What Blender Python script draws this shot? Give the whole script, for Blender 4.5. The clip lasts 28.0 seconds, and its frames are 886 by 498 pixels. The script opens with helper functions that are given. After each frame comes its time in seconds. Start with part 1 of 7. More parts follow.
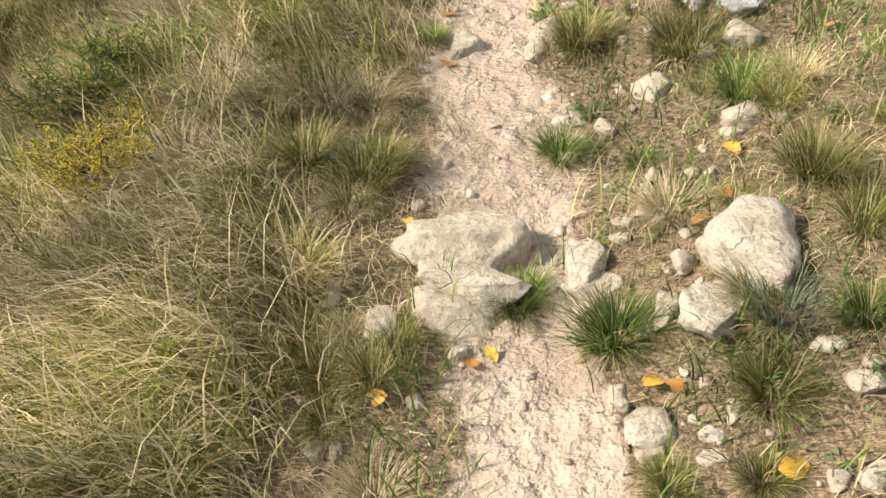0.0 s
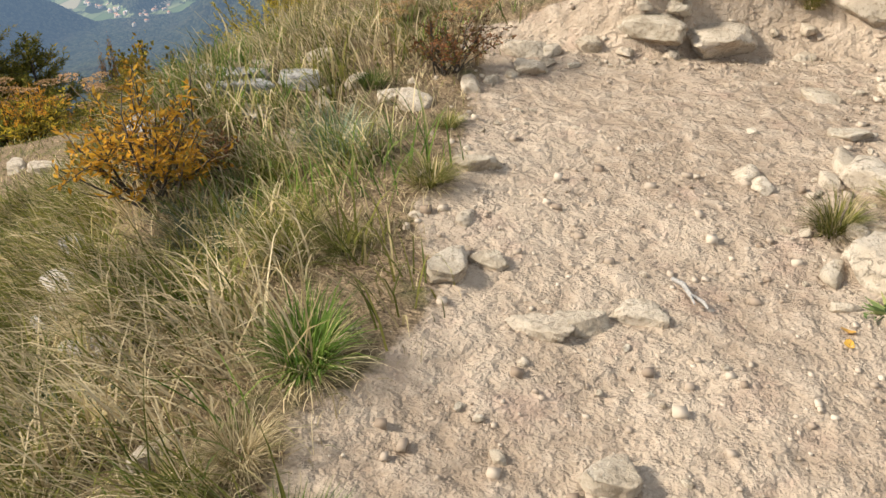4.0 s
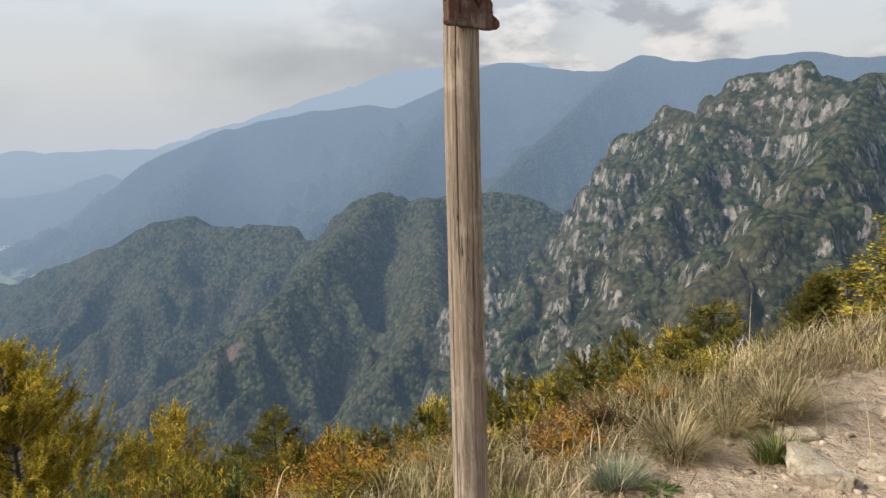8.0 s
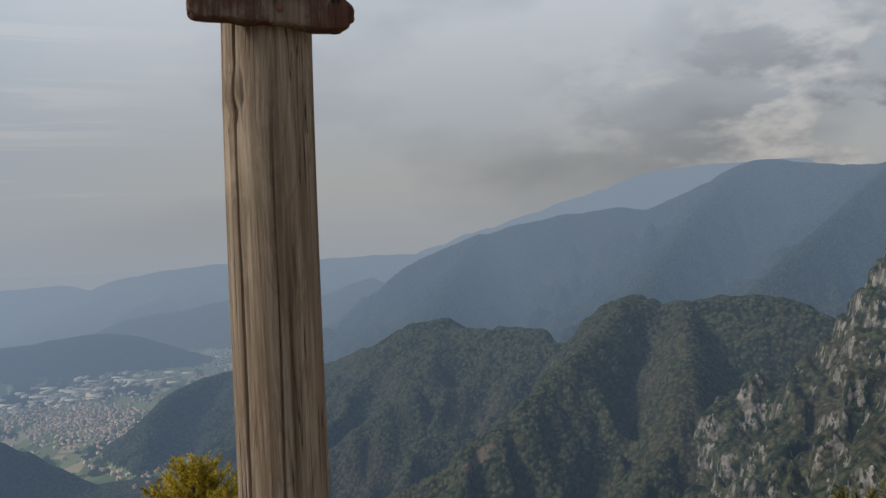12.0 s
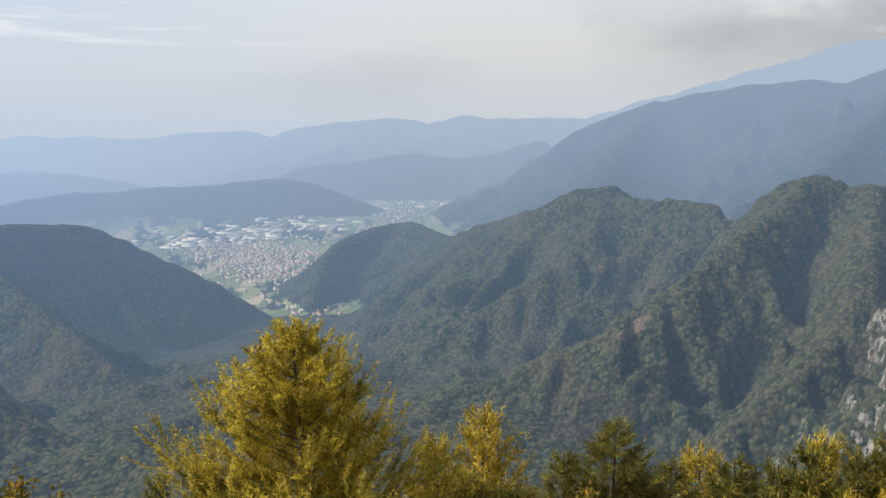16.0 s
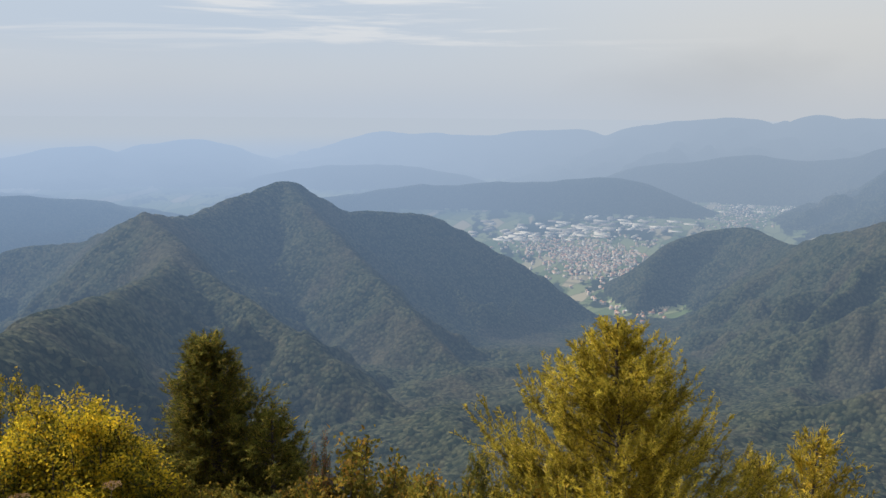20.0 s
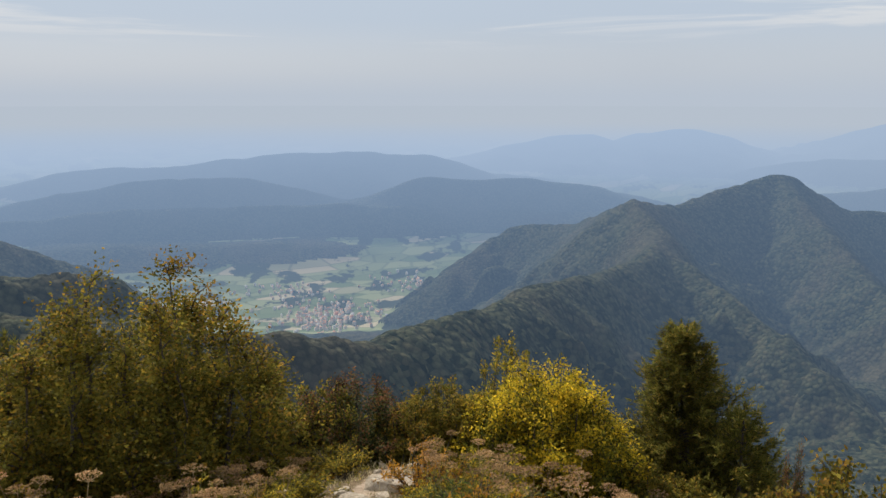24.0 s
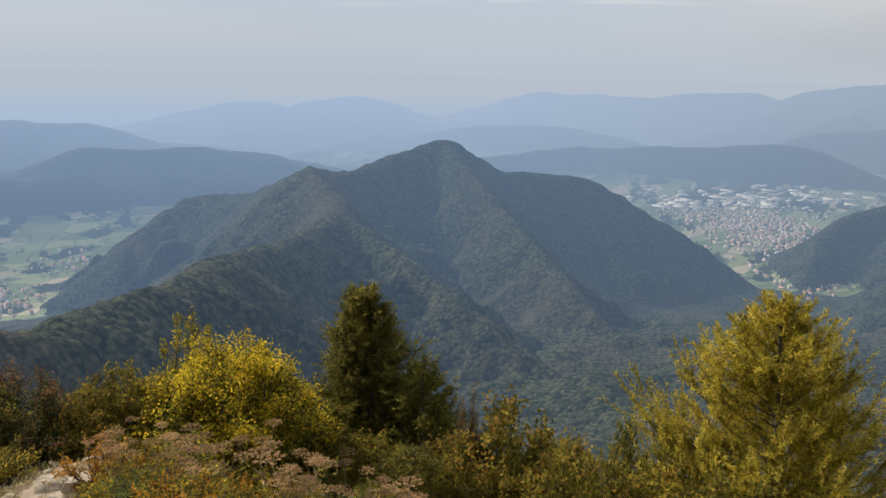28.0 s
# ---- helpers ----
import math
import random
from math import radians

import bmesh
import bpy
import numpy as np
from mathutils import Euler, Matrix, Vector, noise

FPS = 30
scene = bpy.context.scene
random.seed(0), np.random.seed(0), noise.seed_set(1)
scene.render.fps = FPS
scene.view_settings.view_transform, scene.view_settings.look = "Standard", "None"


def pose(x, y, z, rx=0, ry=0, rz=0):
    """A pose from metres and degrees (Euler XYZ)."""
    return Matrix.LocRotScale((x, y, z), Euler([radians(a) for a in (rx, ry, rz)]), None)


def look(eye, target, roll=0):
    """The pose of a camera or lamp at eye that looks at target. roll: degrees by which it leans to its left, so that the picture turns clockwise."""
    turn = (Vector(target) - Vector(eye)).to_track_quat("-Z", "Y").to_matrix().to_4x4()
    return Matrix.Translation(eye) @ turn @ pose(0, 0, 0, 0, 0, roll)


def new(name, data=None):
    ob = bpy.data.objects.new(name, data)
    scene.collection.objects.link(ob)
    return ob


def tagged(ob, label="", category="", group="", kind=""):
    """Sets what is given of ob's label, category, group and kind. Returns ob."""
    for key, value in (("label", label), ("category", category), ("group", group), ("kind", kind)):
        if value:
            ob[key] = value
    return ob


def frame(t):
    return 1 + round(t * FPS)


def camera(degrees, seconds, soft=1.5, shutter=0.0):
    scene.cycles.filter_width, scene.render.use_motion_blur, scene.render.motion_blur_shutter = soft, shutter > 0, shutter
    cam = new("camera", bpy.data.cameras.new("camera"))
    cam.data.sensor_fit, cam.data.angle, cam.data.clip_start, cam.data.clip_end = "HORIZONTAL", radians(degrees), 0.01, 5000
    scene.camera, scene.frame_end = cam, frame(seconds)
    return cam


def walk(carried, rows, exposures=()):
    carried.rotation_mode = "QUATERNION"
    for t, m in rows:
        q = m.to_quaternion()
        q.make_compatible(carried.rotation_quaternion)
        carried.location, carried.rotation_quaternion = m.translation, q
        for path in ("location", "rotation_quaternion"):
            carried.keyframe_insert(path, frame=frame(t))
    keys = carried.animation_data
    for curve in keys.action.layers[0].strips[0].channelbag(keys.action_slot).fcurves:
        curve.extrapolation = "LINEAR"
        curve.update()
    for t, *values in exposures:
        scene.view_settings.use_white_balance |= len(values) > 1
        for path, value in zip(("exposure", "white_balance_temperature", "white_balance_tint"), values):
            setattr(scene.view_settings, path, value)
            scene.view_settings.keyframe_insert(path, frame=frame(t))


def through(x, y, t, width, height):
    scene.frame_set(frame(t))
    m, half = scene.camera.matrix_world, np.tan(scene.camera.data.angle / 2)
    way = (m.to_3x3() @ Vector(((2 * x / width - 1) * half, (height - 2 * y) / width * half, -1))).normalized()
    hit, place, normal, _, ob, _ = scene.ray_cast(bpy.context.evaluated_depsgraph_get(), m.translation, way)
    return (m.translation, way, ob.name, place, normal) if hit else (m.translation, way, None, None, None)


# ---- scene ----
cam = camera(54.15, 28.0)
PATH = [  # seconds; x, y, z; pitch + 90, roll, yaw
    (0.0, pose(0.239, -9.225, 0.566, 54.21, 2.62, 13.21)),
    (0.5, pose(0.234, -8.810, 0.655, 54.91, 0.15, 15.12)),
    (1.0, pose(0.164, -8.280, 0.658, 55.42, -0.68, 16.58)),
    (1.5, pose(0.078, -7.720, 0.677, 56.70, -0.32, 17.13)),
    (2.0, pose(-0.006, -7.147, 0.722, 57.55, 0.38, 17.86)),
    (2.5, pose(-0.109, -6.640, 0.800, 57.93, 1.46, 19.02)),
    (3.0, pose(-0.246, -6.078, 0.866, 56.77, 2.01, 17.95)),
    (3.5, pose(-0.376, -5.506, 0.905, 58.17, 2.28, 16.33)),
    (4.0, pose(-0.441, -4.984, 1.001, 60.74, 0.85, 10.93)),
    (4.5, pose(-0.517, -4.508, 1.150, 62.45, -1.18, 2.54)),
    (6.5, pose(-0.438, -3.169, 1.539, 73.07, -0.16, -6.89)),
    (7.0, pose(-0.399, -2.918, 1.563, 77.71, -0.04, -6.16)),
    (7.5, pose(-0.353, -2.650, 1.559, 80.05, 0.75, -5.44)),
    (8.0, pose(-0.287, -2.371, 1.579, 82.51, 1.67, -5.80)),
    (8.5, pose(-0.166, -2.122, 1.604, 84.28, 2.09, -5.93)),
    (9.0, pose(-0.103, -1.949, 1.639, 86.44, 2.30, -5.94)),
    (9.5, pose(-0.091, -1.801, 1.667, 90.35, 2.58, -5.87)),
    (10.0, pose(-0.024, -1.617, 1.680, 93.30, 2.01, -2.42)),
    (10.5, pose(0.002, -1.427, 1.713, 97.05, 1.07, 0.48)),
    (11.0, pose(0.113, -1.279, 1.725, 98.26, 1.01, 2.97)),
    (11.5, pose(0.252, -1.121, 1.706, 95.90, 1.61, 8.11)),
    (12.0, pose(0.361, -0.893, 1.621, 89.90, 2.69, 10.60)),
    (12.5, pose(0.498, -0.696, 1.610, 86.38, 2.55, 11.43)),
    (14.5, pose(0.504, 0.513, 1.543, 80.08, 0.20, 12.93)),
    (15.0, pose(0.574, 0.559, 1.572, 80.46, -0.29, 16.60)),
    (15.5, pose(0.600, 0.562, 1.616, 80.48, -0.47, 19.17)),
    (16.0, pose(0.678, 0.489, 1.655, 81.05, -0.28, 21.75)),
    (16.5, pose(0.767, 0.384, 1.693, 81.38, -0.23, 25.04)),
    (17.0, pose(0.831, 0.326, 1.721, 81.36, -0.10, 27.15)),
    (17.5, pose(0.881, 0.214, 1.776, 81.26, 0.09, 29.20)),
    (18.0, pose(0.844, 0.296, 1.710, 81.30, -0.00, 31.91)),
    (18.5, pose(0.811, 0.313, 1.700, 81.46, -0.26, 34.43)),
    (19.0, pose(0.786, 0.322, 1.694, 81.46, -0.21, 36.85)),
    (19.5, pose(0.752, 0.339, 1.684, 81.28, -0.32, 39.77)),
    (20.0, pose(0.739, 0.341, 1.680, 80.82, -0.45, 43.44)),
    (20.5, pose(0.744, 0.336, 1.680, 80.43, -0.38, 47.77)),
    (21.0, pose(0.739, 0.335, 1.679, 80.35, -0.29, 51.94)),
    (21.5, pose(0.740, 0.333, 1.677, 80.29, -0.57, 55.96)),
    (22.0, pose(0.740, 0.331, 1.676, 79.90, -0.83, 60.36)),
    (22.5, pose(0.763, 0.321, 1.683, 79.61, -0.67, 64.72)),
    (24.5, pose(0.773, 0.308, 1.688, 80.02, 0.02, 77.97)),
    (25.0, pose(0.769, 0.307, 1.688, 79.82, 0.06, 80.91)),
    (25.5, pose(0.784, 0.295, 1.692, 79.85, 0.26, 83.60)),
    (26.0, pose(0.798, 0.286, 1.698, 79.82, 0.58, 85.43)),
    (26.5, pose(0.783, 0.296, 1.694, 80.37, 0.38, 82.45)),
    (27.0, pose(0.773, 0.302, 1.690, 80.21, 0.09, 77.57)),
    (27.5, pose(0.732, 0.323, 1.675, 78.90, -0.49, 67.14)),
    (28.0, pose(0.707, 0.339, 1.670, 78.11, -1.09, 53.88)),
]
EXPO = [(0.0, 0.56), (1.0, 0.56), (2.0, 0.48), (3.0, 0.34), (4.5, 0.26), (6.5, 0.10), (7.5, -0.04), (9.0, -0.16), (10.0, -0.68), (11.0, -1.1), (11.5, -1.12), (12.0, -0.92), (12.5, -0.5), (14.5, 0.12), (15.5, 0.08), (17.0, -0.06), (28.0, -0.22)]

walk(cam, PATH, exposures=EXPO)

# ---- daylight: hazy sun half high in the west, veiled sky with cloud banks ----
SUN_AZ, SUN_EL = 106.0, 37.0            # degrees, azimuth counted from +Y towards -X
sun = new("sun", bpy.data.lights.new("sun", "SUN"))
sun.data.energy, sun.data.angle, sun.data.color = 6.0, radians(10), (1.0, 0.93, 0.82)
_a, _e = radians(SUN_AZ), radians(SUN_EL)
sun.matrix_world = look((-math.sin(_a) * math.cos(_e) * 50, math.cos(_a) * math.cos(_e) * 50, math.sin(_e) * 50), (0, 0, 0))

world = bpy.data.worlds.new("sky")
scene.world = world
world.use_nodes = True
_t = world.node_tree
_t.nodes.clear()


def wn(kind, **props):
    n = _t.nodes.new(kind)
    for k, v in props.items():
        if k in n.inputs:
            n.inputs[k].default_value = v
    return n


_sky = _t.nodes.new("ShaderNodeTexSky")
_sky.sky_type, _sky.sun_disc, _sky.sun_elevation, _sky.sun_rotation = "NISHITA", False, radians(SUN_EL), radians(-SUN_AZ)
_sky.altitude, _sky.air_density, _sky.dust_density = 900, 1.0, 4.0
_co = _t.nodes.new("ShaderNodeTexCoord")
_map = wn("ShaderNodeMapping", Scale=(1.0, 1.0, 2.3))
_map.inputs["Rotation"].default_value = (0, 0, radians(25))
_n1 = wn("ShaderNodeTexNoise", Scale=2.7, Detail=6.0, Roughness=0.50, Distortion=0.0)
_r1 = _t.nodes.new("ShaderNodeMapRange")
_r1.inputs["From Min"].default_value, _r1.inputs["From Max"].default_value = 0.47, 0.70
_cloud = wn("ShaderNodeMixRGB")
_cloud.inputs["Color1"].default_value = (7.35, 7.75, 8.2, 1)      # thin high veil
_cloud.inputs["Color2"].default_value = (4.5, 4.8, 5.25, 1)       # shaded undersides of the banks
_veil = wn("ShaderNodeMixRGB", Fac=0.84)
_sep = _t.nodes.new("ShaderNodeSeparateXYZ")
_hz = _t.nodes.new("ShaderNodeMapRange")                         # haze towards the horizon
_hz.inputs["From Min"].default_value, _hz.inputs["From Max"].default_value = 0.0, 0.09
_hz.inputs["To Min"].default_value, _hz.inputs["To Max"].default_value = 0.92, 0.0
_low = wn("ShaderNodeMixRGB")
_low.inputs["Color2"].default_value = (5.45, 6.2, 7.25, 1)
_bg = wn("ShaderNodeBackground", Strength=0.10)
_out = _t.nodes.new("ShaderNodeOutputWorld")
_mul = _t.nodes.new("ShaderNodeMath")
_mul.operation = "MULTIPLY"
_east = _t.nodes.new("ShaderNodeMapRange")                      # the banks gather over the mountains, the plain lies clear
_east.interpolation_type = "SMOOTHSTEP"
_east.inputs["From Min"].default_value, _east.inputs["From Max"].default_value = -0.85, 0.05
_east.inputs["To Min"].default_value = 0.18


def wmath(op, a, b):
    n = _t.nodes.new("ShaderNodeMath")
    n.operation = op
    for k, v in enumerate((a, b)):
        if isinstance(v, float):
            n.inputs[k].default_value = v
        else:
            _t.links.new(v, n.inputs[k])
    return n.outputs[0]


def wramp(v, lo, hi, a=0.0, b=1.0):
    n = _t.nodes.new("ShaderNodeMapRange")
    n.interpolation_type = "SMOOTHSTEP"
    _t.links.new(v, n.inputs["Value"])
    for k, x in (("From Min", lo), ("From Max", hi), ("To Min", a), ("To Max", b)):
        n.inputs[k].default_value = x
    return n.outputs[0]


def wmix(f, a, b):
    n = _t.nodes.new("ShaderNodeMixRGB")
    for s, v in zip(n.inputs, (f, a, b)):
        if isinstance(v, tuple):
            s.default_value = (*v, 1)
        else:
            _t.links.new(v, s)
    return n.outputs[0]


def wnoise(scale, stretch, detail, rough, dist=0.0):
    m = wn("ShaderNodeMapping", Scale=stretch)
    n = wn("ShaderNodeTexNoise", Scale=scale, Detail=detail, Roughness=rough, Distortion=dist)
    _t.links.new(_co.outputs["Generated"], m.inputs["Vector"])
    _t.links.new(m.outputs[0], n.inputs["Vector"])
    return n.outputs["Fac"]


for a, b in ((_co.outputs["Generated"], _map.inputs["Vector"]), (_map.outputs[0], _n1.inputs["Vector"]), 
             (_n1.outputs["Fac"], _r1.inputs["Value"]), (_r1.outputs[0], _mul.inputs[0]), (_sep.outputs["X"], _east.inputs["Value"]), (_east.outputs[0], _mul.inputs[1]),
             (_mul.outputs[0], _cloud.inputs["Fac"]), (_sky.outputs[0], _veil.inputs["Color1"]), (_cloud.outputs[0], _veil.inputs["Color2"]),
             (_co.outputs["Generated"], _sep.inputs[0]), (_sep.outputs["Z"], _hz.inputs["Value"]), (_hz.outputs[0], _low.inputs["Fac"]),
             (_low.outputs[0], _bg.inputs["Color"]), (_bg.outputs[0], _out.inputs["Surface"])):
    _t.links.new(a, b)

# puffy banks low over the mountains, thin wisps over the plain
_x, _z = _sep.outputs["X"], _sep.outputs["Z"]
_bank = wmath("MULTIPLY", wmath("MULTIPLY", wramp(_z, 0.015, 0.05), wramp(_z, 0.30, 0.15)), wramp(_x, -0.15, 0.22))
_puff = wnoise(7.5, (1.0, 1.0, 1.9), 7.0, 0.55, 0.25)
_bank = wmath("MULTIPLY", _bank, wramp(_puff, 0.44, 0.54))
_puffs = wmix(wramp(wnoise(11.0, (1.0, 1.0, 2.2), 6.0, 0.55), 0.40, 0.62), (4.3, 4.65, 5.2), (8.2, 8.3, 8.4))
_wisp = wmath("MULTIPLY", wmath("MULTIPLY", wramp(wnoise(2.2, (1.0, 1.0, 16.0), 5.0, 0.6, 0.4), 0.50, 0.62), wramp(_x, -0.35, -0.75)), wmath("MULTIPLY", wramp(_z, 0.045, 0.075), wramp(_z, 0.30, 0.2)))
_blue = wmath("MULTIPLY", wramp(_x, -0.4, -0.85), wramp(_z, 0.02, 0.09, 0.0, 0.85))
_air = wmix(_bank, wmix(wmath("MULTIPLY", _wisp, 0.7), wmix(_blue, _veil.outputs[0], (5.6, 6.6, 7.9)), (8.6, 8.7, 8.8)), _puffs)
_high = wmix(wramp(_z, 0.09, 0.32), (1.0, 1.0, 1.0), (1.55, 1.55, 1.55))                  # the veil is brightest half way up and thins to clear air overhead
_high = wmix(wramp(_z, 0.42, 0.85), _high, (0.62, 0.66, 0.74))
_lift = _t.nodes.new("ShaderNodeMixRGB")
_lift.blend_type = "MULTIPLY"
_lift.inputs["Fac"].default_value = 1.0
_t.links.new(_air, _lift.inputs["Color1"])
_t.links.new(_high, _lift.inputs["Color2"])
_t.links.new(_lift.outputs[0], _low.inputs["Color1"])
_warm = _t.nodes.new("ShaderNodeMixRGB")                          # away from the plain the light is creamier
_warm.blend_type = "MULTIPLY"
_warm.inputs["Fac"].default_value = 1.0
_t.links.new(_low.outputs[0], _warm.inputs["Color1"])
_t.links.new(wmix(wmath("MULTIPLY", wramp(_x, -0.75, -0.25), wramp(_z, 0.17, 0.05)), (1.0, 1.0, 1.0), (1.06, 1.0, 0.93)), _warm.inputs["Color2"])
_t.links.new(_warm.outputs[0], _bg.inputs["Color"])

# ---- materials ----
class Nodes:
    """A short way to wire one material."""

    def __init__(self, name):
        self.m = bpy.data.materials.new(name)
        self.m.use_nodes = True
        self.t = self.m.node_tree
        self.t.nodes.clear()
        self.out = self.t.nodes.new("ShaderNodeOutputMaterial")
        self.geo = self.t.nodes.new("ShaderNodeNewGeometry")
        self.tc = self.t.nodes.new("ShaderNodeTexCoord")
        self.info = self.t.nodes.new("ShaderNodeObjectInfo")

    def put(self, socket, v):
        if hasattr(v, "is_linked"):
            self.t.links.new(v, socket)
        elif isinstance(v, tuple) and len(v) == 3 and socket.type == "RGBA":
            socket.default_value = (*v, 1)
        else:
            socket.default_value = v

    def noise(self, vec, scale, detail=4.0, rough=0.55, dist=0.0):
        n = self.t.nodes.new("ShaderNodeTexNoise")
        self.put(n.inputs["Vector"], vec)
        n.inputs["Scale"].default_value, n.inputs["Detail"].default_value = scale, detail
        n.inputs["Roughness"].default_value, n.inputs["Distortion"].default_value = rough, dist
        return n.outputs["Fac"]

    def voronoi(self, vec, scale, feature="F1", out="Distance", rnd=1.0):
        n = self.t.nodes.new("ShaderNodeTexVoronoi")
        n.feature = feature
        self.put(n.inputs["Vector"], vec)
        n.inputs["Scale"].default_value, n.inputs["Randomness"].default_value = scale, rnd
        return n.outputs[out]

    def stretch(self, vec, sx, sy, sz):
        n = self.t.nodes.new("ShaderNodeMapping")
        self.put(n.inputs["Vector"], vec)
        n.inputs["Scale"].default_value = (sx, sy, sz)
        return n.outputs[0]

    def ramp(self, v, lo, hi, a=0.0, b=1.0):
        n = self.t.nodes.new("ShaderNodeMapRange")
        n.interpolation_type = "SMOOTHSTEP"
        self.put(n.inputs["Value"], v)
        for k, x in (("From Min", lo), ("From Max", hi), ("To Min", a), ("To Max", b)):
            self.put(n.inputs[k], x)
        return n.outputs[0]

    def math(self, op, a, b=0.0):
        n = self.t.nodes.new("ShaderNodeMath")
        n.operation = op
        self.put(n.inputs[0], a)
        self.put(n.inputs[1], b)
        return n.outputs[0]

    def mix(self, f, a, b, mode="MIX"):
        n = self.t.nodes.new("ShaderNodeMixRGB")
        n.blend_type = mode
        for s, v in zip(n.inputs, (f, a, b)):
            self.put(s, v)
        return n.outputs[0]

    def bump(self, h, strength=0.5, dist=0.02, normal=None):
        n = self.t.nodes.new("ShaderNodeBump")
        self.put(n.inputs["Height"], h)
        n.inputs["Strength"].default_value, n.inputs["Distance"].default_value = strength, dist
        if normal:
            self.put(n.inputs["Normal"], normal)
        return n.outputs[0]

    def hsv(self, col, h=0.5, s=1.0, v=1.0):
        n = self.t.nodes.new("ShaderNodeHueSaturation")
        for k, x in (("Hue", h), ("Saturation", s), ("Value", v), ("Color", col)):
            self.put(n.inputs[k], x)
        return n.outputs[0]

    def bsdf(self, col, rough=0.85, normal=None, spec=0.25, through=0.0):
        n = self.t.nodes.new("ShaderNodeBsdfPrincipled")
        self.put(n.inputs["Base Color"], col)
        self.put(n.inputs["Roughness"], rough)
        n.inputs["Specular IOR Level"].default_value = spec
        if normal:
            self.put(n.inputs["Normal"], normal)
        s = n.outputs[0]
        if through:                       # thin leaf: light comes through it
            tr = self.t.nodes.new("ShaderNodeBsdfTranslucent")
            self.put(tr.inputs["Color"], col)
            mx = self.t.nodes.new("ShaderNodeMixShader")
            mx.inputs[0].default_value = through
            self.t.links.new(s, mx.inputs[1])
            self.t.links.new(tr.outputs[0], mx.inputs[2])
            s = mx.outputs[0]
        return s

    def done(self, s):
        self.t.links.new(s, self.out.inputs["Surface"])
        return self.m


def painted_haze(n, surface):
    """Haze painted into the distant backdrop: glow in place of kilometres of lit air. The sheet is drawn in closer past
    2.5 km, so distances are opened out again.
    """
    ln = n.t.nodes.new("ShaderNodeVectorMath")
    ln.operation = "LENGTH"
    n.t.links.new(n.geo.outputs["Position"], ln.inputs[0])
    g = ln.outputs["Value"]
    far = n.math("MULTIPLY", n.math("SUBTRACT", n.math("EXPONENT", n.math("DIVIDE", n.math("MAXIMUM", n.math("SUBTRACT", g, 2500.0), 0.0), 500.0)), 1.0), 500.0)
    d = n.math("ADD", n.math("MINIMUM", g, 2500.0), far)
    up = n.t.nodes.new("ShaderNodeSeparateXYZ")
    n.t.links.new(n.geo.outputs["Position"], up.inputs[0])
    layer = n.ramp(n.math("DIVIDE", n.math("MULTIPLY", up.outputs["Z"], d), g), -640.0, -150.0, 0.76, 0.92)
    f = n.math("SUBTRACT", 1.0, n.math("EXPONENT", n.math("MULTIPLY", n.math("MULTIPLY", n.math("POWER", n.math("DIVIDE", d, HAZE_KM * 1000), 1.42), layer), -1.0)))
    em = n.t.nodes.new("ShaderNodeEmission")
    col = n.mix(n.ramp(d, 2500.0, 9500.0), HAZE_NEAR, HAZE_MID)
    west = n.ramp(n.math("DIVIDE", up.outputs["X"], g), -0.35, -0.95)                  # the painted haze is brighter towards the sun
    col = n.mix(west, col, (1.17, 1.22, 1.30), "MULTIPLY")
    col = n.mix(n.ramp(d, 6000.0, 24000.0), col, HAZE_FAR)
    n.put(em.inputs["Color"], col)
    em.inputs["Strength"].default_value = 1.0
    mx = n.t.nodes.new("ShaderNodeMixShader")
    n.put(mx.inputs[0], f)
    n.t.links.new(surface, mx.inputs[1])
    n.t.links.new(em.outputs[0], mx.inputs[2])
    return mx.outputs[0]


# depth and colours of the haze painted on far surfaces
HAZE_KM = 3.6
HAZE_NEAR, HAZE_MID, HAZE_FAR = (0.208, 0.306, 0.440), (0.390, 0.486, 0.615), (0.540, 0.612, 0.705)


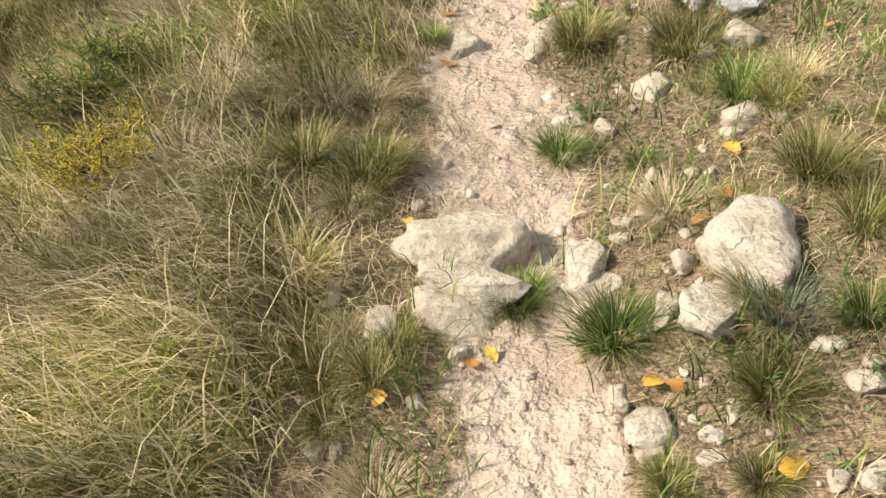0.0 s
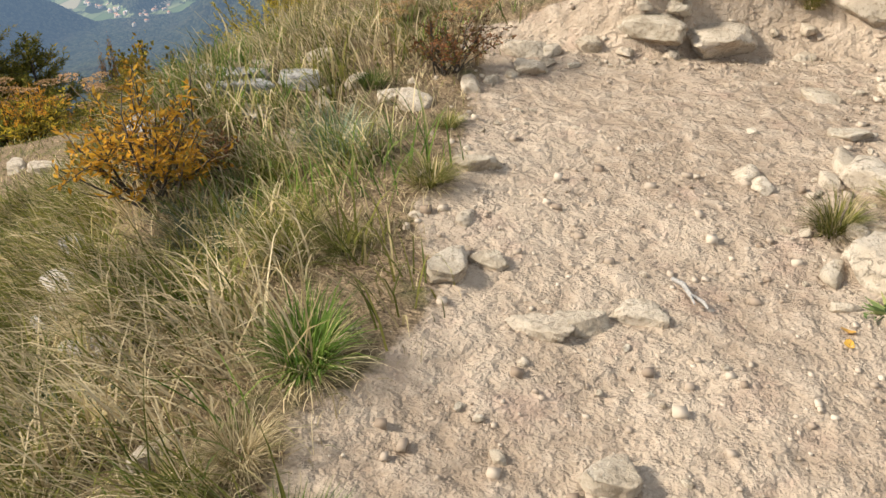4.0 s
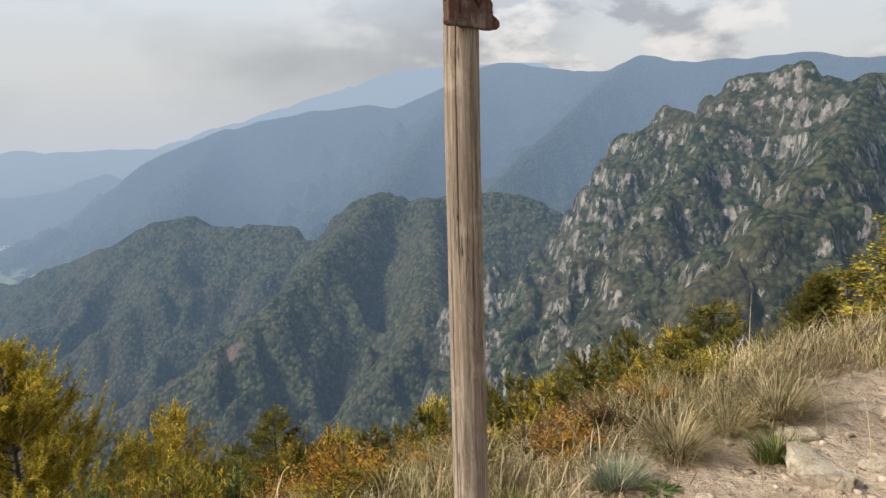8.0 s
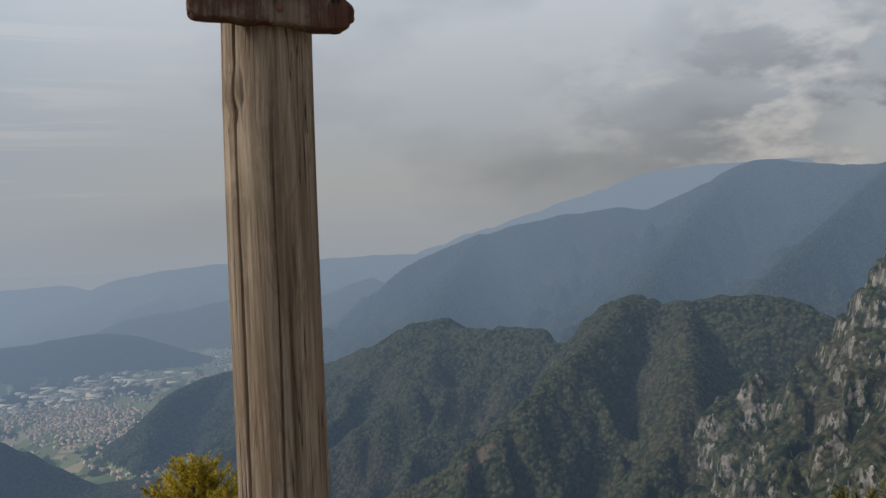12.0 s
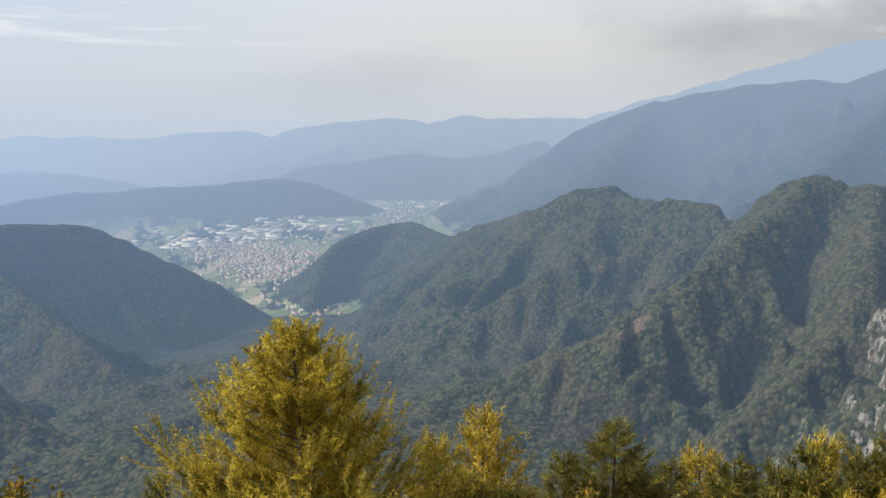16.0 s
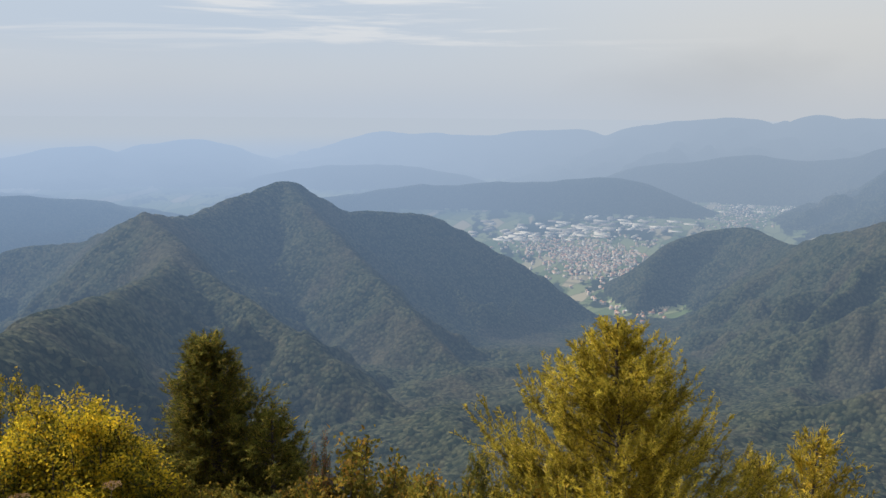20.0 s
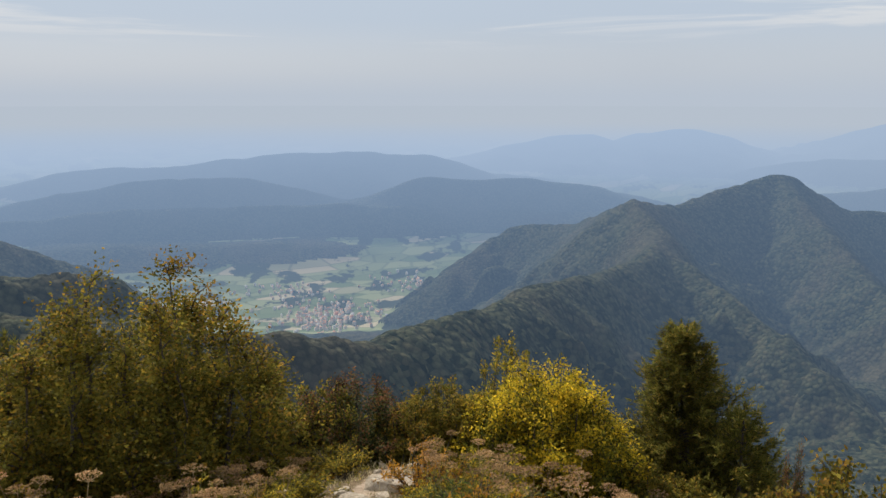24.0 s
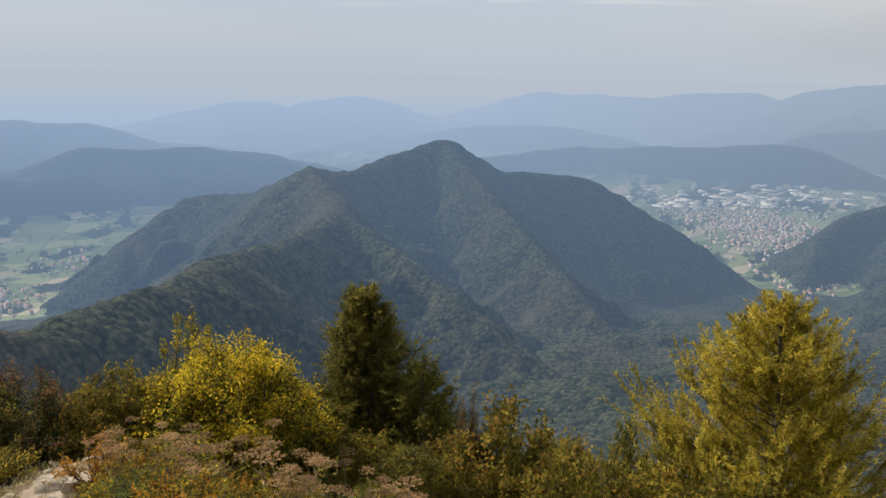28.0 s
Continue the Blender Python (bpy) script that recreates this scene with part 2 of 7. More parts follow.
def m_far_land():
    """Autumn woods, crown by crown, with pale limestone where the slopes break."""
    n = Nodes("far_land")
    p = n.geo.outputs["Position"]
    big, mid = n.noise(p, 0.0045, 4.0, 0.55), n.noise(p, 0.018, 4.0, 0.6)
    warp = n.mix(0.06, p, n.noise(p, 0.5, 2.0))
    shade = n.t.nodes.new("ShaderNodeSeparateXYZ")
    n.t.links.new(n.voronoi(warp, 0.15, out="Color"), shade.inputs[0])
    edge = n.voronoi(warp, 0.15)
    green = n.mix(n.ramp(shade.outputs["X"], 0.1, 0.9), (0.014, 0.022, 0.012), (0.076, 0.080, 0.043))
    green = n.mix(n.ramp(n.math("ADD", shade.outputs["Y"], n.math("MULTIPLY", n.math("SUBTRACT", mid, 0.5), 1.8)), 0.60, 1.1, 0.0, 0.50), green, (0.112, 0.098, 0.052))
    green = n.mix(n.ramp(big, 0.48, 0.66, 0.0, 0.45), green, (0.098, 0.078, 0.052))
    # shade in the gaps between crowns, painted into the colour
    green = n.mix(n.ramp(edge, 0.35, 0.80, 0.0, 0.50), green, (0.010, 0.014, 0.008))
    rock = n.mix(n.ramp(n.noise(n.stretch(p, 1, 1, 0.30), 0.09, 6.0, 0.65), 0.35, 0.7), (0.105, 0.094, 0.080), (0.34, 0.312, 0.275))
    at = n.t.nodes.new("ShaderNodeAttribute")
    at.attribute_name = "bare_rock"
    broken = n.math("ADD", at.outputs["Fac"], n.math("MULTIPLY", n.math("SUBTRACT", n.noise(n.stretch(p, 1, 1, 0.42), 0.085, 6.0, 0.70), 0.5), 1.9))
    col = n.mix(n.ramp(broken, 0.50, 0.60), green, rock)
    sc = n.t.nodes.new("ShaderNodeAttribute")
    sc.attribute_name = "scree"
    col = n.mix(n.ramp(n.math("ADD", sc.outputs["Fac"], n.math("MULTIPLY", n.math("SUBTRACT", n.noise(p, 0.05, 5.0, 0.65), 0.5), 1.1)), 0.46, 0.70, 0.0, 0.8), col, (0.17, 0.125, 0.098))
    h = n.math("ADD", n.math("MULTIPLY", edge, -5.0), n.math("MULTIPLY", n.noise(p, 0.35, 4.0, 0.65), 3.5))
    return n.done(painted_haze(n, n.bsdf(col, 0.95, n.bump(h, 0.6, 1.5), 0.05)))


def m_far_floor():
    """Strips of meadow and field, tracks, hedges and small woods on the valley floor."""
    n = Nodes("far_fields")
    p = n.geo.outputs["Position"]
    strips = n.t.nodes.new("ShaderNodeSeparateXYZ")
    n.t.links.new(n.voronoi(n.stretch(p, 1.0, 0.42, 1.0), 0.021, out="Color", rnd=0.9), strips.inputs[0])
    border = n.voronoi(n.stretch(p, 1.0, 0.42, 1.0), 0.021, "DISTANCE_TO_EDGE", rnd=0.9)
    col = n.mix(n.ramp(strips.outputs["X"], 0.15, 0.85), (0.14, 0.18, 0.075), (0.28, 0.30, 0.145))
    col = n.mix(n.ramp(strips.outputs["Y"], 0.80, 0.88), col, (0.45, 0.38, 0.24))
    col = n.mix(n.ramp(border, 0.02, 0.06, 0.55, 1.0), (0.06, 0.075, 0.035), col)
    woods = n.noise(p, 0.010, 5.0, 0.6)
    col = n.mix(n.ramp(woods, 0.53, 0.57), col, n.mix(n.voronoi(p, 0.16), (0.055, 0.065, 0.035), (0.02, 0.028, 0.014)))
    return n.done(painted_haze(n, n.bsdf(col, 0.95, None, 0.05)))


def m_ground():
    """Trodden limestone soil, dust and fine grit, with dry straw off the path."""
    n = Nodes("trodden_soil")
    p = n.geo.outputs["Position"]
    at = n.t.nodes.new("ShaderNodeAttribute")
    at.attribute_name = "worn"
    a, b, c = n.noise(p, 1.3, 6.0, 0.6), n.noise(p, 9.0, 6.0, 0.65), n.noise(p, 95.0, 4.0, 0.65)
    grit = n.voronoi(p, 75.0)
    soil = n.mix(n.ramp(a, 0.35, 0.68), (0.36, 0.272, 0.192), (0.515, 0.405, 0.296))
    soil = n.mix(n.ramp(b, 0.42, 0.72, 0.0, 0.7), soil, (0.565, 0.455, 0.343))
    soil = n.mix(n.ramp(c, 0.54, 0.68, 0.0, 0.35), soil, (0.24, 0.165, 0.108))
    soil = n.mix(n.ramp(c, 0.44, 0.30, 0.0, 0.25), soil, (0.64, 0.52, 0.39))
    soil = n.mix(n.ramp(n.noise(p, 3.1, 4.0), 0.55, 0.72, 0.0, 0.4), soil, (0.41, 0.27, 0.205))
    straw = n.noise(n.stretch(p, 1.0, 3.5, 2.0), 34.0, 5.0, 0.7, 1.4)
    litter = n.mix(n.ramp(straw, 0.40, 0.66), (0.125, 0.086, 0.050), (0.40, 0.290, 0.175))
    litter = n.mix(n.ramp(n.noise(p, 5.0, 4.0), 0.5, 0.7, 0.0, 0.55), litter, (0.085, 0.10, 0.03))
    k = n.ramp(n.math("ADD", at.outputs["Fac"], n.math("MULTIPLY", n.math("SUBTRACT", b, 0.5), 0.9)), 0.35, 0.62)
    col = n.mix(k, litter, soil)
    clod = n.noise(p, 14.0, 3.0, 0.5)
    col = n.mix(n.ramp(clod, 0.36, 0.48, 0.14, 0.0), col, (0.245, 0.165, 0.105))
    h = n.math("ADD", n.math("MULTIPLY", b, 1.6), n.math("ADD", n.math("MULTIPLY", c, 0.30), n.math("MULTIPLY", grit, -0.05)))
    h = n.math("ADD", h, n.math("MULTIPLY", n.ramp(clod, 0.30, 0.66), 0.50))
    return n.done(n.bsdf(col, 0.95, n.bump(h, 1.0, 0.045), 0.1))


FAR_LAND, FAR_FLOOR, GROUND = m_far_land(), m_far_floor(), m_ground()

# ---- noise and land forms ----
def lattice(x, y, seed):
    """Smooth value noise on arrays, 0 to 1."""
    xi, yi = np.floor(x), np.floor(y)
    fx, fy = x - xi, y - yi
    fx, fy = fx * fx * (3 - 2 * fx), fy * fy * (3 - 2 * fy)

    def h(i, j):
        v = np.sin(i * 127.1 + j * 311.7 + seed * 74.7) * 43758.5453
        return v - np.floor(v)

    a = h(xi, yi) * (1 - fx) + h(xi + 1, yi) * fx
    b = h(xi, yi + 1) * (1 - fx) + h(xi + 1, yi + 1) * fx
    return a * (1 - fy) + b * fy


def fbm(x, y, octaves=4, seed=0, gain=0.5):
    s, amp, tot = 0, 1.0, 0
    for k in range(octaves):
        s = s + amp * lattice(x * 2 ** k + 17.3 * k, y * 2 ** k - 9.1 * k, seed + k)
        tot += amp
        amp *= gain
    return s / tot


def ridged(x, y, octaves=4, seed=0):
    s, amp, tot = 0, 1.0, 0
    for k in range(octaves):
        s = s + amp * (1 - np.abs(2 * lattice(x * 2 ** k + 5.7 * k, y * 2 ** k + 3.3 * k, seed + k) - 1))
        tot += amp
        amp *= 0.5
    return s / tot


def domes(x, y, cell, seed):
    """Rounded crowns, one to a cell, 0 to 1."""
    u, v = x / cell, y / cell
    i, j = np.floor(u), np.floor(v)
    best = np.zeros_like(u)
    for di in (-1, 0, 1):
        for dj in (-1, 0, 1):
            a, b = i + di, j + dj
            r = np.sin(a * 12.99 + b * 78.23 + seed) * 43758.55
            q = np.sin(a * 39.35 + b * 11.13 + seed) * 24634.63
            r, q = r - np.floor(r), q - np.floor(q)
            d2 = (u - a - r) ** 2 + (v - b - q) ** 2
            best = np.maximum(best, (0.55 + 0.45 * q) * np.sqrt(np.clip(1 - d2 / 0.55, 0, 1)))
    return best


def sp(t, w=0.25):
    return w * np.logaddexp(0, np.asarray(t, float) / w)


def step(t):
    t = np.clip(t, 0, 1)
    return t * t * (3 - 2 * t)


def spur_path(x):
    """The line of the path that goes west down the spur."""
    return 0.45 + 0.15 * np.clip(-x, -4, 8.0) + 0.40 * np.clip(-x - 8.0, 0, 6)


def knoll(x, y):
    """The summit: the trail up from the south, the worn clearing, the bank with the post, and slopes falling north and west."""
    trail = np.interp(y, [-40, -9, -7, -5, -3.8, -2.3, -1.0, -0.4], [-9.0, -1.04, -0.85, -0.70, -0.53, -0.52, -0.42, -0.38])
    trail = trail + 0.02 * np.sin(y * 2.3)
    right = 0.42 * (sp(x - 0.10, 0.12) - sp(x - 1.2, 0.5) * 0.7) * step((-y - 3.2) / 2.5)
    right = right + 0.10 * (sp(x - 0.8, 0.2) - sp(x - 3.5, 0.5)) * step((y + 3.8) / 2)
    z = trail + right + 0.20 * np.exp(-((x - 0.35) / 0.42) ** 2 - ((y + 5.35) / 0.85) ** 2)
    z = z + 0.12 * np.exp(-((x + 1.35) / 0.45) ** 2 - ((y + 3.3) / 0.7) ** 2) + 0.07 * np.exp(-((x + 1.0) / 0.45) ** 2 - ((y + 2.0) / 1.0) ** 2)
    z = z + 0.17 * np.clip(x + 1.6, -12, 0) * step((y + 3.0) / 2.0)
    edge = -0.30 + 0.06 * np.sin(x * 4.1) + 0.10 * np.sin(x * 1.7 + 1) + 0.30 * step((-x - 0.3) / 0.9)
    top = np.where(x > 0, -0.06 + 0.035 * x + 0.01 * x * x * (x < 4) + 0.16 * (x >= 4), -0.06 + 0.21 * np.maximum(x, -1.2) + 0.17 * np.minimum(x + 1.2, 0)) + 0.25 * np.exp(-(x ** 2 + (y - 0.04) ** 2) / 0.15) + 0.03 * np.clip(y, 0, 2)
    z = z + (top - z) * step((y - edge) / 0.26)
    flank = sp(-1.15 - x + 0.25 * np.sin(y * 1.3) - 0.35 * step((y + 4.2) / 0.8), 0.18)
    z = z - (0.36 * flank + 0.12 * sp(-3.6 - x)) * step((-0.6 - y) / (1.6 + 0.5 * np.clip(-x - 3, 0, 5)))
    z = z + 0.44 * np.exp(-((x + 2.75) / 0.65) ** 2 - ((y + 1.45) / 0.95) ** 2)
    spur = y - spur_path(x)
    z = z - (0.45 * (sp(-2.6 - x, 0.2) - sp(-4.2 - x, 0.3)) + 0.11 * sp(-4.0 - x, 0.4) + 0.30 * sp(-11.8 - x, 0.7)) * step((y + 2.5) / 2.2)
    z = z - 0.50 * (sp(spur - 0.5, 0.3) * step((-x - 2.0) / 2.5) + 0.7 * sp(-spur - 0.6, 0.3) * step((-x - 2.2) / 1.0))
    crest = 1.65 + 0.25 * np.sin(x * 1.1) + 0.12 * np.clip(x, 0, 30) + 0.45 * np.clip(x - 0.8, 0, 3)
    z = z + 0.12 * sp(y - 0.9 - 0.2 * x, 0.2) * step((x - 0.4) / 1.5) * step((crest + 0.4 - y) / 0.8)
    z = z - 0.55 * sp(y - crest, 0.25) * step((x + 4.6) / 4.0)
    r = np.hypot(x, y)
    return z - 0.30 * sp(r - 16, 3.0) * np.where(y < -6, 0.3, 1.0)


VIEW = np.array([0.6, 0.0, 1.6])
FLOOR_Z = -650.0


def drawn_in(d):
    """Distances past 2.5 km are drawn in so that the horizon stands at 4.9 km."""
    return np.where(d < 2500, d, 2500 + 500 * np.log1p(np.maximum(d - 2500, 0) / 500))


# crests: azimuth from +Y towards -X, elevation, distance
RIDGES = [
    (0.78, [(31, -14.0, 2700), (29.3, -9.1, 3100), (27.1, -7.7, 3250), (24.2, -7.0, 3300), (21.4, -8.1, 2900), (19.6, -7.5, 2600), (15.4, -6.25, 2350), (13, -4.95, 2250), (10.7, -4.75, 2200)]),
    (0.95, [(10.7, -4.75, 2200), (8.8, -5.6, 2120), (5.3, -5.5, 2050), (3.7, -6.6, 2000), (1.9, -6.6, 1950), (0.3, -4.6, 1850), (-1.9, -3.6, 1800), (-3.1, -4.6, 1780)]),
    (1.25, [(-3.1, -4.6, 1780), (-5.2, -4.0, 1760), (-9.6, -3.9, 1720), (-12.2, -4.8, 1700), (-13.7, -5.6, 1690)]),
    (1.05, [(-12.5, -9.0, 1450), (-13.9, -5.4, 1420), (-17.9, -0.75, 1380), (-20, 0.8, 1340), (-22.9, 1.05, 1300), (-24.1, 2.55, 1280), (-28.5, 3.0, 1240), (-32.4, 2.3, 1200), (-45, 1.5, 1150), (-70, 0, 1100)]),
    (0.96, [(-24.1, 2.55, 1280), (-20, -6, 1050), (-16, -13, 930)]),
    (0.96, [(-32, 2.3, 1200), (-28, -4, 900), (-21, -13, 720)]),
    (0.86, [(-1.9, -3.6, 1800), (3, -8, 1560), (8, -12.0, 1420), (14, -15.5, 1380), (23, -19.0, 1400), (29, -20.5, 1550)]),
    (0.86, [(-5.2, -4.0, 1760), (-4.5, -10, 1420), (-1, -16, 1230), (4, -21, 1120)]),
    (0.80, [(10.7, -4.75, 2200), (13, -9, 2000), (19, -13, 1900), (26, -16, 1950)]),
    (0.55, [(24.5, -7.2, 5200), (20.5, -7.0, 5300), (18, -4.9, 5390), (12.6, -0.8, 5700), (8, 0.95, 5890), (4.8, 1.75, 5890), (-1.3, 2.2, 5800), (-2.7, 2.05, 5800), (-5.7, 3.2, 5800), (-8.6, 4.4, 5800), (-11.2, 4.5, 5800), (-15.8, 3.8, 5610), (-18.6, 4.8, 5390), (-21.7, 4.2, 5300), (-27.6, 4.45, 5200), (-34, 3.8, 5000), (-60, 3, 5000)]),
    (0.50, [(-8.6, 4.4, 5800), (-4, -1, 4300), (-2, -4.2, 3610)]),
    (0.50, [(-18.6, 4.8, 5390), (-13, 0, 4000), (-10, -3, 3300)]),
    (0.50, [(8, 0.95, 5890), (10, -2, 5000), (11.5, -5, 4300)]),
    (0.40, [(15, -0.9, 10000), (8.7, 1.0, 10000), (-0.1, 3.5, 10000), (-3.8, 4.45, 10000), (-12, 4.6, 10000)]),
    (0.80, [(33, -13.6, 2700), (37, -10.8, 2750), (40.8, -8.7, 2750), (45, -6.8, 2720), (49.8, -6.7, 2620), (51.6, -5.75, 2560), (53.8, -4.72, 2500), (58.1, -6.2, 2350), (60.2, -6.9, 2200), (62.3, -6.48, 2050)]),
    (0.75, [(62.3, -6.48, 2050), (60.8, -9.4, 1750), (65.0, -11.5, 1350), (68.6, -12.5, 1120), (73.2, -14.1, 900), (78.2, -15.7, 760), (85.5, -15.8, 660), (93, -14.5, 600), (103, -13, 600)]),
    (0.80, [(53.8, -4.72, 2500), (50, -9, 2150), (45, -14, 1800), (40, -19, 1600)]),
    (0.80, [(60.8, -9.4, 1750), (55, -13.5, 1480), (50, -17, 1330), (44, -21, 1230)]),
    (0.75, [(62.3, -6.48, 2050), (66.1, -8.2, 2450), (70.4, -8.5, 2600), (74, -11.2, 2500), (80, -15.3, 2420)]),
    (0.84, [(97, -10.8, 900), (99.2, -10.8, 880), (105.4, -10.1, 860), (108.1, -9.05, 850), (120, -6, 800), (150, -3, 700)]),
    (0.70, [(96, -11.2, 2100), (98.5, -10.1, 2000), (102.4, -8.4, 1950), (108, -7.55, 1900), (130, -6, 1800)]),
    (0.26, [(54, -3.2, 9500), (52.3, -2.75, 9500), (49.1, -1.75, 9500), (46.1, -1.4, 9500), (42, -1.55, 9500), (40, -1.52, 9500), (37, -1.25, 9500), (34.6, -1.10, 9500), (33.6, -1.35, 9500), (32.4, -1.4, 9500), (30.2, -0.72, 9300), (27, -0.5, 9200), (24.7, -0.28, 9200), (22.1, -0.65, 9200), (20.3, -0.05, 9200), (18.5, -0.20, 9000), (12, -0.3, 9000)]),
    (0.45, [(56, -6.0, 5600), (52.8, -5.7, 5700), (42.9, -4.85, 5900), (36, -4.45, 5900), (32.1, -4.25, 5900), (28, -5.3, 5700)]),
    (0.50, [(33, -4.6, 7000), (30.6, -3.4, 7000), (26, -2.9, 7000), (22.8, -2.6, 7000), (19.2, -2.75, 7000), (15.5, -1.6, 7000)]),
    (0.22, [(104, -6.3, 6500), (101.9, -5.6, 6500), (98.8, -4.62, 6500), (94.7, -4.42, 6500), (89, -3.85, 6500), (83.8, -3.5, 6500), (76.4, -3.8, 6500)]),
    (0.25, [(104, -7.0, 5200), (101.9, -6.3, 5200), (97.2, -5.5, 5200), (91.2, -5.25, 5200), (86.1, -5.45, 5200), (82.4, -6.7, 5000)]),
    (0.25, [(80.5, -6.8, 4900), (76.4, -5.3, 4900), (72.7, -5.3, 4900), (66.3, -5.25, 5000), (63.8, -6.3, 5000)]),
    (0.24, [(73.5, -3.7, 8500), (69.2, -2.75, 8500), (65.4, -2.45, 8500), (64.3, -2.95, 8500), (61.8, -2.2, 8700), (59.1, -2.0, 8700), (55.3, -2.95, 8700), (53, -3.3, 8700)]),
    (0.16, [(112, -7.6, 4500), (103.3, -7.4, 4500), (94.8, -7.1, 4500), (83.9, -7.1, 4450), (72.7, -7.2, 4450), (62, -7.3, 4450)]),
    (0.10, [(112, -9.5, 3700), (98, -9.2, 3700), (92, -9.5, 3650), (86, -9.5, 3650), (80, -10.0, 3600), (77.5, -10.6, 3500)]),
    (0.30, [(58, -5.4, 7500), (55, -4.2, 7500), (48, -3.6, 7500), (43, -4.0, 7400)]),
]


def polar(az, el, d):
    a = np.radians(az)
    return np.stack([-np.sin(a) * d, np.cos(a) * d, d * np.tan(np.radians(el)) + 0 * a], -1)


def rounded(c, k=3):
    """A smooth curve through the points of a crest."""
    p = np.concatenate([c[:1], c, c[-1:]])
    out = [c[0]]
    for i in range(len(c) - 1):
        a, b, e, f = p[i:i + 4]
        for t in np.arange(1, k + 1) / k:
            out.append(0.5 * (2 * b + (e - a) * t + (2 * a - 5 * b + 4 * e - f) * t * t + (3 * b - a - 3 * e + f) * t ** 3))
    return np.array(out)


def tent(k):
    """Spurs and gullies: a blunt saw-tooth, 0 to 1."""
    return np.sqrt((2 * np.abs(k - np.floor(k) - 0.5)) ** 2 + 0.02)


def massif(x, y):
    """Heights of the wooded ridges over the valley floor, and how bare each place is."""
    d = np.hypot(x, y)
    wx = x + 70 * (fbm(x / 260, y / 260, 3, 11) - 0.5)
    wy = y + 70 * (fbm(x / 260, y / 260, 3, 12) - 0.5)
    z = FLOOR_Z + 0.14 * np.maximum(2400 - d, 0) + 75 * (ridged(x / 230, y / 230, 3, 19) - 0.35) * step((2350 - d) / 500)
    bare = np.zeros_like(x)
    warp = fbm(x / 190, y / 190, 3, 13)
    small = ridged(wx / 105, wy / 105, 3, 3)
    for slope, pts in RIDGES:
        c = rounded(np.array([polar(*p) for p in pts]))
        reach = (c[:, 2].max() - FLOOR_Z) / (slope * 0.55) + 300
        near = (x > c[:, 0].min() - reach) & (x < c[:, 0].max() + reach) & (y > c[:, 1].min() - reach) & (y < c[:, 1].max() + reach)
        if not near.any():
            continue
        px, py = wx[near] * 0.35 + x[near] * 0.65, wy[near] * 0.35 + y[near] * 0.65
        best = np.full_like(px, -1e9)
        dist, along = np.full_like(px, 1e9), np.zeros_like(px)
        run = 0.0
        for a, b in zip(c, c[1:]):
            s = b[:2] - a[:2]
            t = np.clip(((px - a[0]) * s[0] + (py - a[1]) * s[1]) / (s @ s), 0, 1)
            q = np.hypot(px - a[0] - t * s[0], py - a[1] - t * s[1])
            h = a[2] + (b[2] - a[2]) * t - slope * (q - 14 * (1 - np.exp(-q / 14)))
            turn = np.arctan2(py - a[1] - t * s[1], px - a[0] - t * s[0])
            m = h > best
            best, dist = np.where(m, h, best), np.where(m, q, dist)
            along = np.where(m, run + t * np.hypot(*s) + 0.35 * q * np.cos(turn), along)
            run += np.hypot(*s)
        # ravines run down from the crest and deepen as they go
        size = np.clip(d[near] / 2000, 0.75, 3)
        best = best + (70 if c[0, 2] / np.hypot(*c[0, :2]) < -0.02 and np.hypot(*c[0, :2]) > 4400 else 0) * (fbm(px / 420, py / 420, 3, 23) - 0.5)
        cut = step(dist / (230 * size)) * np.clip((best - FLOOR_Z) / 120, 0, 1)
        deep = np.minimum(330 * size, 0.50 * (c[:, 2].max() - FLOOR_Z))
        k = along / (230 * size) + 1.5 * warp[near] + slope * 9
        k2 = along / (84 * size) + 2.4 * warp[near] + slope * 5 + 0.3 * small[near]
        keep = 0.45 + 0.55 * lattice(np.floor(k), 0 * k, 7)
        rav = keep * (0.50 * tent(k) + 0.24 * tent(k2) * np.clip(dist / (330 * size), 0.25, 1)) + 0.26 * small[near]
        best = best - cut * (0.62 - rav) * deep + 9 * size * (fbm(along / (48 * size), dist / (70 * size), 3, 29) - 0.5) * step((900 - dist) / 600)
        up = best > z[near]
        z[near] = np.where(up, best, z[near])
        bare[near] = np.where(up, 0.32 if slope > 1.2 else 1.0 if slope > 1.0 else (0.95 if slope > 0.955 else 0.62 if slope > 0.94 else (0.16 if slope > 0.845 else 0.0)), bare[near])
    return np.maximum(z, FLOOR_Z + 6 * fbm(x / 400, y / 400, 2, 8)), bare


